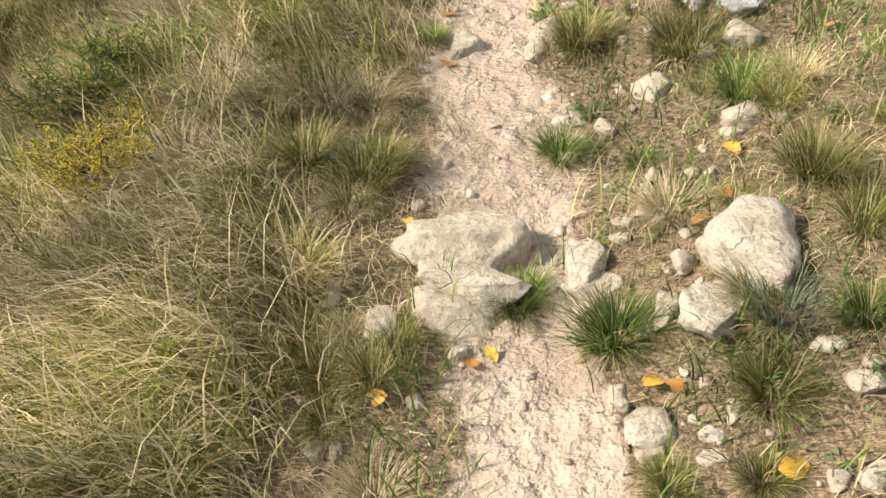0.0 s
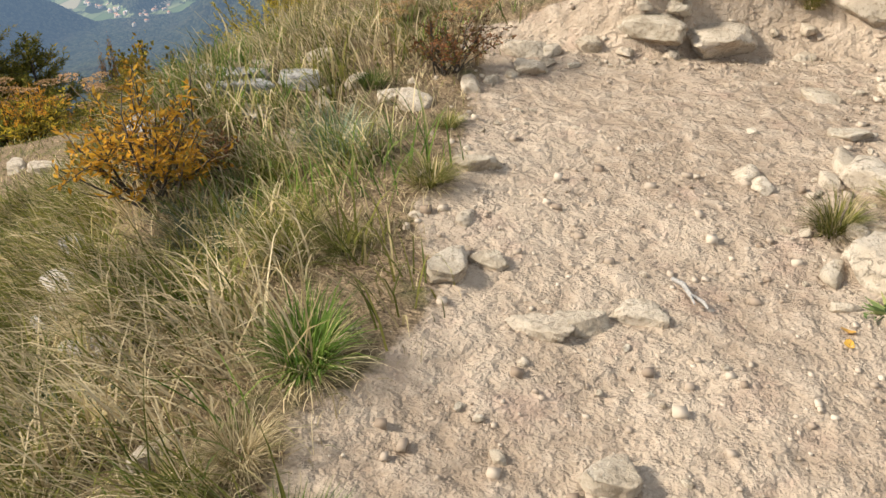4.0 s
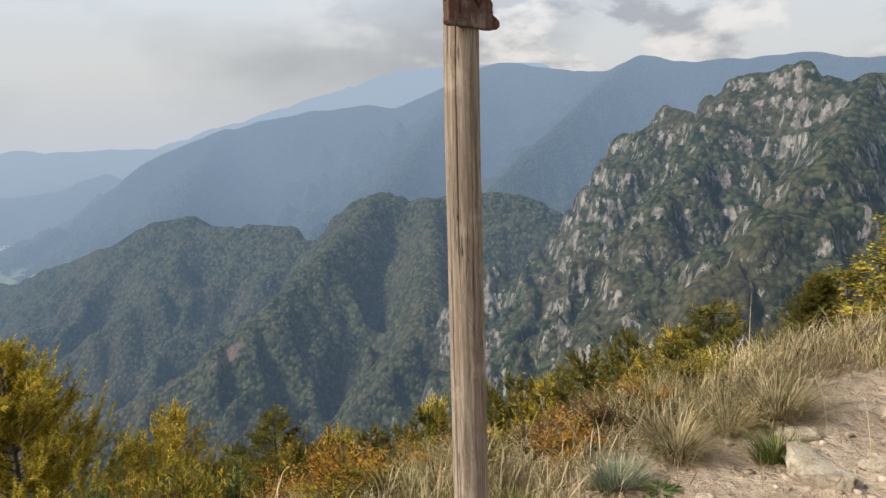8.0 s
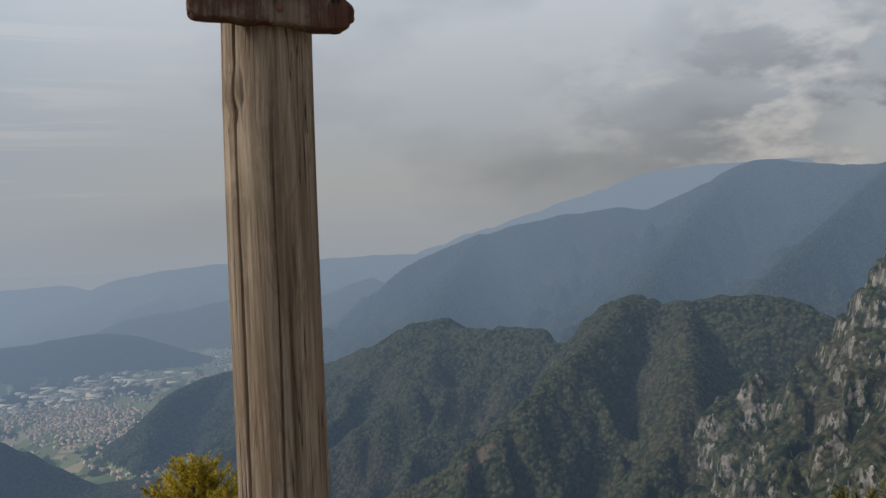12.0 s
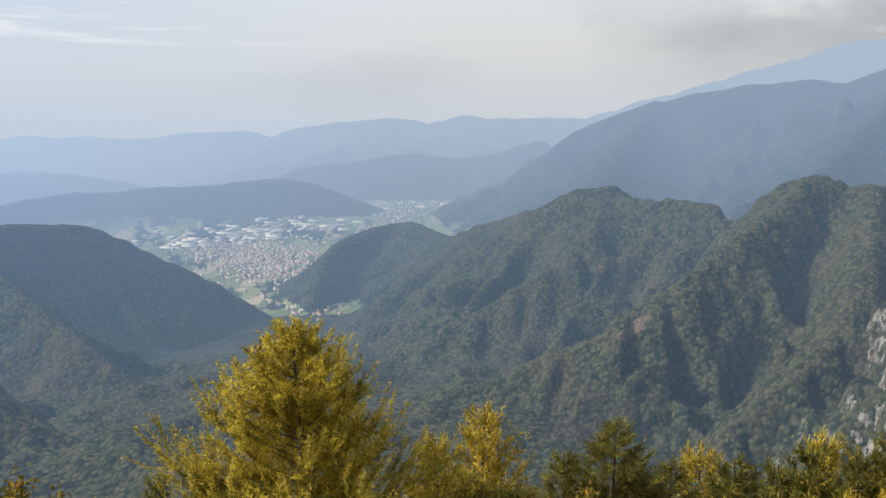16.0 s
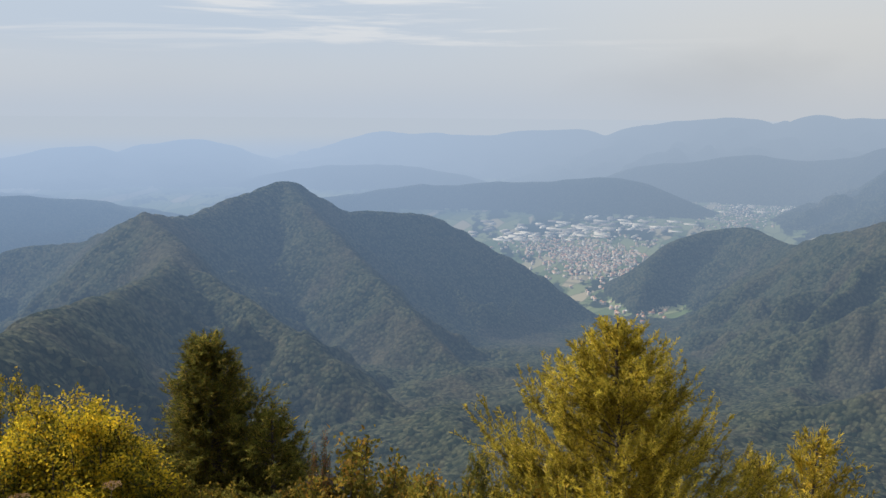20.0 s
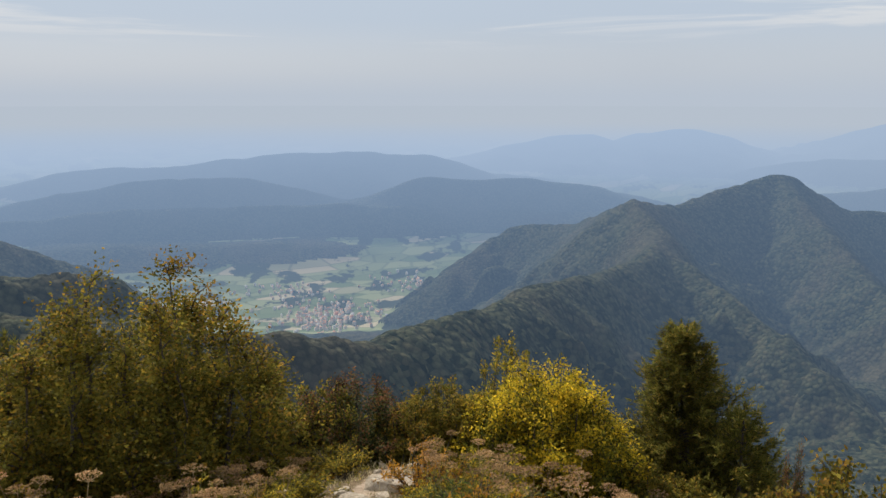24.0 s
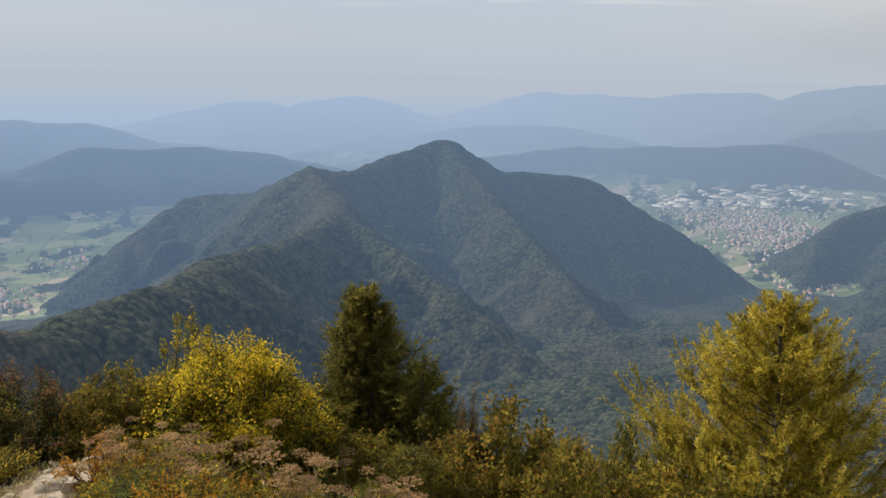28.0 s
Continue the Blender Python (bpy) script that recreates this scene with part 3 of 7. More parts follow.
def sheet(name, verts, cols, rows, wrap, mats, pick=None, smooth=True):
    """A grid of rows x cols points as one mesh."""
    i = np.arange(rows - 1)[:, None] * cols
    j = np.arange(cols if wrap else cols - 1)[None, :]
    k = (j + 1) % cols
    f = np.stack([i + j, i + k, i + cols + k, i + cols + j], -1).reshape(-1, 4)
    me = bpy.data.meshes.new(name)
    me.vertices.add(len(verts))
    me.vertices.foreach_set("co", verts.astype(np.float32).ravel())
    me.loops.add(f.size)
    me.loops.foreach_set("vertex_index", f.astype(np.int32).ravel())
    me.polygons.add(len(f))
    me.polygons.foreach_set("loop_start", np.arange(0, f.size, 4, dtype=np.int32))
    if smooth:
        me.polygons.foreach_set("use_smooth", np.ones(len(f), bool))
    for m in mats:
        me.materials.append(m)
    if pick is not None:
        me.polygons.foreach_set("material_index", pick(f).astype(np.int32))
    me.update(calc_edges=True)
    return new(name, me)


def mark(ob, key, values):
    ob.data.attributes.new(key, "FLOAT", "POINT").data.foreach_set("value", values.astype(np.float32).ravel())


# ---- the distance ----
AZ = np.concatenate([np.arange(-58, 124, 0.19), np.arange(124, 302, 2.0)])
RINGS = np.concatenate([np.geomspace(24, 560, 46)[:-1], np.arange(560, 1300, 4.5), np.arange(1300, 2900, 8.5), np.geomspace(2900, 12500, 165), np.geomspace(13500, 62000, 14)])


def distance_sheet():
    az, d = np.meshgrid(np.radians(AZ), RINGS)
    x, y = -np.sin(az) * d, np.cos(az) * d
    z, bare = massif(x, y)
    own = np.maximum(knoll(x, y) - VIEW[2] - 0.35, FLOOR_Z)
    own = own - 30 * (1 - ridged(x / 160, y / 160, 3, 2)) * step((d - 60) / 300)
    z = np.where((d < 1200) & (own > z), own, z)
    for _ in range(2):
        soft = z.copy()
        soft[1:-1, 1:-1] = (2 * z[1:-1, 1:-1] + z[:-2, 1:-1] + z[2:, 1:-1] + z[1:-1, :-2] + z[1:-1, 2:]) / 6
        z = np.where(d > 300, soft, z)
    wood = (z > FLOOR_Z + 14) | (d < np.where(az > 1.05, 2250, 2750))
    near = step((3400 - d) / 1500) * step((d - 60) / 100)
    rocky = bare * step((fbm(x / 120, y / 120, 4, 21) - 0.40) / 0.18)
    z = z + wood * near * (np.where(d < 1300, 3.0 * domes(x, y, 9.5, 1.0), 2.2 * domes(x, y, 17.0, 1.0)) * (1 - 0.7 * rocky) + bare * (17 * (ridged(x / 62, y / 62, 4, 31) - 0.55) + 7 * np.tanh(2.5 * np.sin(z / 6.5 + 9 * fbm(x / 90, y / 90, 3, 33)))))
    z = z + wood * near * (1 - 0.5 * bare) * (22 * (ridged(x / 88 + 0.4 * fbm(x / 60, y / 60, 2, 35), y / 88, 3, 36) - 0.55) * step((d - 300) / 300))
    z = np.where((d > 12600), np.maximum(z, FLOOR_Z), z)
    g = drawn_in(d) / d
    v = np.stack([x * g + VIEW[0], y * g + VIEW[1], z * g + VIEW[2]], -1).reshape(-1, 3)
    flat = (~wood).ravel()

    def pick(f):
        return (flat[f].sum(1) >= 3) & True

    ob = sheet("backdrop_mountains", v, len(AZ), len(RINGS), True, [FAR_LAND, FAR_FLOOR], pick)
    gz = np.gradient(z, axis=0) / np.maximum(np.gradient(d, axis=0), 1)
    ga = np.gradient(z, axis=1) / np.maximum(np.abs(np.gradient(az, axis=1)) * d, 1)
    steep = step((np.hypot(gz, ga) - 0.95) / 1.1)
    mark(ob, "bare_rock", bare * (0.21 + 0.30 * steep) * (0.65 + 0.7 * fbm(x / 150, y / 150, 3, 41)))
    deg, dip = np.degrees(az), np.degrees(np.arctan2(z, d))
    mark(ob, "scree", 0.9 * np.exp(-((deg - 9.0) / 1.5) ** 2 - ((dip + 13.8 - 0.7 * (9.0 - deg)) / 0.75) ** 2) * (d > 900) * (d < 2000))
    tagged(ob, "hazy wooded limestone mountains falling to a broad valley", "mountains", kind="structure")


distance_sheet()


# ---- the summit ground ----
def spread(lo, hi, fine, far):
    core = np.arange(lo, hi, fine)
    out = [hi]
    s = fine
    while out[-1] < far:
        s *= 1.12
        out.append(out[-1] + s)
    back = [lo]
    s = fine
    while back[-1] > -far:
        s *= 1.12
        back.append(back[-1] - s)
    return np.concatenate([np.array(back[:0:-1]), core, np.array(out)])


def worn(x, y):
    """Where feet keep the soil bare: the trail, the clearing, the path along the top."""
    x, y = x + 0.30 * (fbm(x * 1.5, y * 1.5, 4, 61) - 0.5), y + 0.30 * (fbm(x * 1.5, y * 1.5, 4, 62) - 0.5)
    mid = np.interp(y, [-12, -9, -7.3, -6, -5, -4, -3], [0.40, 0.16, -0.04, -0.42, -0.55, -0.50, -0.30])
    wide = np.interp(y, [-9, -6.5, -5, -4.2, -3.4, -1.5, -0.6], [0.20, 0.20, 0.30, 0.52, 0.85, 1.15, 1.3])
    t = step((wide + 0.16 - np.abs(x - mid - 0.45 * step((y + 4) / 2))) / 0.32) * step((-0.05 - y) / 0.3)
    clear = step((y + 3.6) / 0.8) * step((x + 1.15 + 0.1 * np.sin(y * 5)) / 0.3) * step((-0.15 - y) / 0.3) * step((3.6 + 0.5 * np.sin(y * 2.1) - x) / 1.2)
    path = step((1.0 - np.abs(y - 0.55 - 0.28 * x)) / 0.5) * step((x - 0.35) / 0.5)
    west = step((0.36 - np.abs(y - spur_path(x))) / 0.35) * step((-6.6 - x) / 1.2) * step((x + 14) / 2)
    bank = step((0.28 - np.abs(y + 0.12)) / 0.15) * step((x + 1.6) / 0.4)
    return np.clip(np.maximum.reduce([t, clear, path, west, bank]), 0, 1)


def ground_z(x, y):
    x, y = np.asarray(x, float), np.asarray(y, float)
    w = worn(x, y)
    return knoll(x, y) + 0.05 * (fbm(x * 1.6, y * 1.6, 4, 51) - 0.5) + (0.05 - 0.02 * w) * (fbm(x * 6, y * 6, 4, 52) - 0.5) + 0.03 * (1 - w) * fbm(x * 3, y * 3, 2, 53)


gx, gy = np.meshgrid(spread(-4.4, 3.6, 0.035, 34), spread(-9.6, 3.2, 0.035, 34))
gz = ground_z(gx, gy) + 0.018 * (fbm(gx * 9, gy * 9, 3, 56) - 0.5) + 0.016 * (fbm(gx * 28, gy * 28, 3, 54) - 0.5)
ground = sheet("ground", np.stack([gx, gy, gz], -1).reshape(-1, 3), gx.shape[1], gx.shape[0], False, [GROUND])
mark(ground, "worn", worn(gx, gy))
tagged(ground, "dusty beige trodden soil with grit and dry straw", "ground", kind="structure")


def on_ground(x, y, dz=0.0):
    return Vector((x, y, float(ground_z(x, y)) + dz))

# ---- building kit ----
def part(name, me, material, parent, label=""):
    """One mesh object under a thing or a part."""
    if isinstance(me, bmesh.types.BMesh):
        bm, me = me, bpy.data.meshes.new(name)
        bm.to_mesh(me)
        bm.free()
    if material and not me.materials:
        me.materials.append(material)
    ob = new(name, me)
    ob.parent = parent
    if label:
        tagged(ob, label)
    return ob


def empty(name, at, turn=0.0, size=1.0):
    e = new(name)
    e.empty_display_size = 0.1
    e.matrix_basis = Matrix.Translation(at) @ Matrix.Rotation(turn, 4, "Z") @ Matrix.Scale(size, 4)
    return e


def raw_mesh(name, verts, quads, smooth=False):
    """A mesh from arrays; a quad that ends in -1 is a triangle."""
    verts, quads = np.asarray(verts, np.float32), np.asarray(quads, np.int64)
    n = np.where(quads[:, 3] < 0, 3, 4)
    loops = quads.ravel()
    loops = loops[loops >= 0]
    me = bpy.data.meshes.new(name)
    me.vertices.add(len(verts))
    me.vertices.foreach_set("co", verts.ravel())
    me.loops.add(len(loops))
    me.loops.foreach_set("vertex_index", loops.astype(np.int32))
    me.polygons.add(len(quads))
    me.polygons.foreach_set("loop_start", np.concatenate([[0], np.cumsum(n)[:-1]]).astype(np.int32))
    if smooth:
        me.polygons.foreach_set("use_smooth", np.ones(len(quads), bool))
    me.update(calc_edges=True)
    return me


def unit(v):
    return v / np.maximum(np.linalg.norm(v, axis=-1, keepdims=True), 1e-9)


def tubes(lines, sides=5):
    """Round tapering limbs. lines: lists of (x, y, z, radius)."""
    vs, qs, base = [], [], 0
    ang = np.arange(sides) * 2 * np.pi / sides
    for ln in lines:
        p = np.asarray(ln, float)
        d = unit(np.gradient(p[:, :3], axis=0))
        side = unit(np.cross(d, [0.31, 0.17, 0.93]) + 1e-6)
        up = np.cross(d, side)
        ring = p[:, None, :3] + p[:, None, 3:] * (np.cos(ang)[None, :, None] * side[:, None] + np.sin(ang)[None, :, None] * up[:, None])
        vs.append(ring.reshape(-1, 3))
        k, j = np.meshgrid(np.arange(len(p) - 1), np.arange(sides), indexing="ij")
        a, b = base + k * sides + j, base + k * sides + (j + 1) % sides
        qs.append(np.stack([a, b, b + sides, a + sides], -1).reshape(-1, 4))
        base += len(p) * sides
    return np.concatenate(vs), np.concatenate(qs)


def leaf_cards(at, along, length, width, rng, bend=0.25):
    """Pointed leaves, folded a little along the midrib: six corners each."""
    n = len(at)
    along = unit(along)
    side = unit(np.cross(along, unit(rng.normal(size=(n, 3)))))
    nor = np.cross(along, side)
    L, W = np.broadcast_to(length, n)[:, None], np.broadcast_to(width, n)[:, None]
    tip = at + along * L + nor * L * -bend
    m1 = at + along * L * 0.38
    v = np.stack([at, m1 + side * W * 0.5 + nor * W * 0.15, m1, m1 - side * W * 0.5 + nor * W * 0.15, tip], 1).reshape(-1, 3)
    b = np.arange(n)[:, None] * 5
    q = np.concatenate([b + np.array([[0, 1, 4, 2]]), b + np.array([[0, 2, 4, 3]])])
    return v, q


def small_leaves(at, along, length, width, rng, fold=0.3):
    """Little leaves of one folded piece each, for crowns of thousands."""
    n = len(at)
    along = unit(along)
    side = unit(np.cross(along, unit(rng.normal(size=(n, 3)))))
    nor = np.cross(along, side)
    L, W = np.broadcast_to(length, n)[:, None], np.broadcast_to(width, n)[:, None]
    mid = at + along * L * 0.42 + nor * W * fold
    v = np.stack([at, mid + side * W * 0.5, at + along * L, mid - side * W * 0.5], 1).reshape(-1, 3)
    return v, np.arange(n)[:, None] * 4 + np.array([[0, 1, 2, 3]])


def blades(at, lean, length, width, rng, droop=0.5):
    """Grass blades: curved tapering ribbons of three pieces."""
    n = len(at)
    L, W = np.broadcast_to(length, n)[:, None], np.broadcast_to(width, n)[:, None]
    lean = np.asarray(lean, float)
    flat = unit(np.stack([lean[:, 0], lean[:, 1], np.zeros(n)], -1) + 1e-6)
    side = np.stack([-flat[:, 1], flat[:, 0], np.zeros(n)], -1)
    d0 = unit(lean)
    dr = np.broadcast_to(droop, n)[:, None]
    p = [at]
    d = d0
    for k in range(3):
        p.append(p[-1] + d * L / 3)
        d = unit(d + dr * (flat * 0.55 - np.array([0, 0, 0.75])) * (0.5 + 0.5 * k))
    v = np.stack([p[0] - side * W * .5, p[0] + side * W * .5, p[1] - side * W * .45, p[1] + side * W * .45,
                  p[2] - side * W * .3, p[2] + side * W * .3, p[3]], 1).reshape(-1, 3)
    b = np.arange(n)[:, None] * 7
    q = np.concatenate([b + np.array([[0, 1, 3, 2]]), b + np.array([[2, 3, 5, 4]]), np.concatenate([b + np.array([[4, 5, 6]]), np.full((n, 1), -1)], 1)])
    return v, q


def joined(*pieces):
    vs, qs, base = [], [], 0
    for v, q in pieces:
        vs.append(v)
        qs.append(np.where(q >= 0, q + base, -1))
        base += len(v)
    return np.concatenate(vs), np.concatenate(qs)


def m_wood(name, light, dark, stain=None, scale=1.0):
    """Weathered wood, the grain runs along z: fine fibre, broad bands, whorls, thin drying cracks."""
    n = Nodes(name)
    p = n.tc.outputs["Object"]
    bent = n.mix(0.012 / scale, p, n.noise(n.stretch(p, 9 * scale, 9 * scale, 3 * scale), 1.0, 2.0))
    g0 = n.noise(n.stretch(bent, 420 * scale, 420 * scale, 9 * scale), 1.0, 4.0, 0.6)
    g1 = n.noise(n.stretch(bent, 130 * scale, 130 * scale, 3.2 * scale), 1.0, 6.0, 0.7, 0.3)
    g2 = n.noise(n.stretch(bent, 38 * scale, 38 * scale, 1.4 * scale), 1.0, 4.0, 0.6, 0.6)
    blot = n.noise(p, 9.0 * scale, 5.0, 0.65)
    col = n.mix(n.ramp(g1, 0.34, 0.66), dark, light)
    whorl = n.noise(n.stretch(p, 15 * scale, 15 * scale, 2.4 * scale), 1.0, 3.0, 0.5, 3.2)
    col = n.mix(n.ramp(g0, 0.38, 0.62, 0.28, 0.0), col, tuple(c * 0.55 for c in dark))
    col = n.mix(n.ramp(g2, 0.46, 0.70, 0.0, 0.35), col, tuple(c * 0.75 for c in dark))
    col = n.mix(n.ramp(n.math("ABSOLUTE", n.math("SUBTRACT", whorl, 0.5)), 0.0, 0.05, 0.5, 0.0), col, tuple(c * 0.9 for c in dark))
    col = n.mix(n.ramp(blot, 0.52, 0.70, 0.0, 0.45), col, tuple(c * 1.18 for c in light))
    crack = n.noise(n.stretch(bent, 75 * scale, 75 * scale, 1.3 * scale), 1.0, 3.0, 0.5, 0.3)
    crack = n.ramp(n.math("ABSOLUTE", n.math("SUBTRACT", crack, 0.5)), 0.0, 0.010)
    crack = n.math("MAXIMUM", crack, n.ramp(n.noise(n.stretch(p, 30, 30, 2.0), 1.0, 2.0), 0.46, 0.54))
    col = n.mix(crack, tuple(c * 0.22 for c in dark), col)
    if stain:
        col = n.mix(n.math("MULTIPLY", n.ramp(blot, 0.62, 0.46), n.ramp(g1, 0.30, 0.55, 0.55, 1.0)), col, stain)
    h = n.math("ADD", n.math("ADD", g1, n.math("MULTIPLY", crack, 0.9)), n.math("ADD", n.math("MULTIPLY", g2, 0.8), n.math("MULTIPLY", g0, 0.35)))
    return n.done(n.bsdf(col, 0.85, n.bump(h, 0.9, 0.004), 0.2))


def m_stone(name, pale, deep, moss):
    """Weathered limestone: pale faces, grey bloom, ochre dust and pits."""
    n = Nodes(name)
    p = n.math("MULTIPLY", n.info.outputs["Random"], 40.0)
    vec = n.t.nodes.new("ShaderNodeVectorMath")
    n.put(vec.inputs[0], n.geo.outputs["Position"])
    n.put(vec.inputs[1], p)
    q = vec.outputs[0]
    a, b, c = n.noise(q, 7.0, 6.0, 0.62), n.noise(q, 38.0, 6.0, 0.7), n.noise(q, 160.0, 3.0, 0.6)
    col = n.mix(n.ramp(a, 0.34, 0.68), deep, pale)
    col = n.mix(n.ramp(n.info.outputs["Random"], 0.0, 1.0, 0.0, 0.5), col, (0.60, 0.495, 0.375))
    col = n.mix(n.ramp(b, 0.50, 0.64, 0.0, 0.70), col, moss)
    col = n.mix(n.ramp(n.noise(q, 17.0, 5.0, 0.7), 0.60, 0.70, 0.0, 0.55), col, (0.20, 0.165, 0.125))
    col = n.mix(n.ramp(c, 0.6, 0.8, 0.0, 0.35), col, (0.80, 0.76, 0.68))
    wv = n.mix(0.25, q, n.noise(q, 9.0, 5.0))
    crack = n.ramp(n.voronoi(wv, 7.0, "DISTANCE_TO_EDGE"), 0.0, 0.012)
    crack = n.math("MAXIMUM", crack, n.ramp(n.noise(q, 5.0, 2.0), 0.44, 0.52))
    col = n.mix(crack, n.mix(0.25, col, (0.16, 0.12, 0.085)), col)
    h = n.math("ADD", n.math("MULTIPLY", a, 2.2), n.math("ADD", b, n.math("ADD", n.math("MULTIPLY", c, 0.3), n.math("MULTIPLY", crack, 0.8))))
    return n.done(n.bsdf(col, 0.9, n.bump(h, 0.9, 0.02), 0.15))


def m_leaf(name, a, b, c, through=0.35, rough=0.6, split=0.75):
    """Leaves and blades: each one its own shade between a, b and now and then c."""
    n = Nodes(name)
    r = n.geo.outputs["Random Per Island"]
    col = n.mix(n.ramp(r, 0.0, split), a, b)
    col = n.mix(n.ramp(r, split, min(split + 0.12, 0.99)), col, c)
    col = n.hsv(col, n.ramp(n.info.outputs["Random"], 0, 1, 0.496, 0.504), 1.0, n.ramp(n.noise(n.geo.outputs["Position"], 2.2, 3.0), 0.32, 0.68, 0.55, 1.35))
    return n.done(n.bsdf(col, rough + 0.15, None, 0.08, through))


BARK = m_wood("bark", (0.13, 0.105, 0.08), (0.05, 0.04, 0.032))
STONE = m_stone("limestone", (0.56, 0.48, 0.37), (0.36, 0.29, 0.205), (0.26, 0.205, 0.14))
STONE_GREY = m_stone("grey_limestone", (0.50, 0.48, 0.44), (0.27, 0.255, 0.235), (0.10, 0.095, 0.085))
GRASS_GREEN = m_leaf("green_grass", (0.052, 0.098, 0.017), (0.165, 0.225, 0.042), (0.42, 0.37, 0.16), 0.35)
GRASS_BLUE = m_leaf("blue_grass", (0.095, 0.125, 0.078), (0.20, 0.235, 0.15), (0.42, 0.37, 0.24), 0.3)
GRASS_OLIVE = m_leaf("olive_grass", (0.078, 0.095, 0.020), (0.255, 0.235, 0.056), (0.55, 0.44, 0.22), 0.35, 0.6, 0.70)
GRASS_DRY = m_leaf("dry_grass", (0.24, 0.180, 0.085), (0.68, 0.555, 0.335), (0.125, 0.125, 0.032), 0.35, 0.65, 0.78)
HERB = m_leaf("herb_leaf", (0.11, 0.165, 0.05), (0.21, 0.27, 0.10), (0.34, 0.35, 0.13), 0.25, 0.5)
BROOM = m_leaf("broom_leaf", (0.12, 0.125, 0.026), (0.33, 0.27, 0.040), (0.60, 0.42, 0.04), 0.45, 0.6, 0.70)
AMBER = m_leaf("amber_leaf", (0.30, 0.145, 0.025), (0.62, 0.32, 0.035), (0.20, 0.15, 0.03), 0.4, 0.6, 0.75)
RUSSET = m_leaf("russet_leaf", (0.115, 0.058, 0.026), (0.25, 0.11, 0.048), (0.14, 0.125, 0.03), 0.3, 0.6, 0.7)
SHRUB_GREEN = m_leaf("shrub_leaf", (0.085, 0.125, 0.03), (0.19, 0.21, 0.055), (0.40, 0.34, 0.06), 0.35, 0.6, 0.75)
LARCH = m_leaf("larch_needle", (0.25, 0.205, 0.027), (0.53, 0.41, 0.050), (0.66, 0.48, 0.075), 0.5, 0.6, 0.72)
LARCH_GREEN = m_leaf("green_larch_needle", (0.095, 0.098, 0.021), (0.20, 0.180, 0.035), (0.33, 0.235, 0.045), 0.5, 0.6, 0.78)
HORNBEAM = m_leaf("hornbeam_leaf", (0.095, 0.092, 0.018), (0.235, 0.195, 0.030), (0.36, 0.235, 0.032), 0.5, 0.55, 0.80)
OLIVE_LEAF = m_leaf("olive_leaf", (0.11, 0.105, 0.020), (0.25, 0.205, 0.034), (0.40, 0.265, 0.04), 0.5, 0.55, 0.75)
YELLOW = m_leaf("yellow_leaf", (0.27, 0.235, 0.022), (0.56, 0.43, 0.03), (0.74, 0.52, 0.03), 0.5, 0.55, 0.65)
SHRUB_OLIVE = m_leaf("olive_green_leaf", (0.085, 0.098, 0.016), (0.215, 0.200, 0.030), (0.46, 0.34, 0.03), 0.4, 0.55, 0.78)
DARK_LEAF = m_leaf("dark_green_leaf", (0.040, 0.050, 0.018), (0.085, 0.095, 0.030), (0.17, 0.09, 0.03), 0.3, 0.55, 0.8)
BRONZE = m_leaf("bronze_leaf", (0.17, 0.115, 0.022), (0.34, 0.20, 0.034), (0.44, 0.24, 0.035), 0.45, 0.55, 0.78)
UMBEL = m_leaf("dry_umbel", (0.36, 0.215, 0.10), (0.60, 0.39, 0.205), (0.30, 0.20, 0.08), 0.3, 0.8, 0.85)
STALK = m_leaf("dry_stalk", (0.28, 0.20, 0.10), (0.45, 0.34, 0.19), (0.20, 0.14, 0.07), 0.1, 0.7)
GRASS = [GRASS_GREEN, GRASS_BLUE, GRASS_OLIVE, GRASS_DRY]

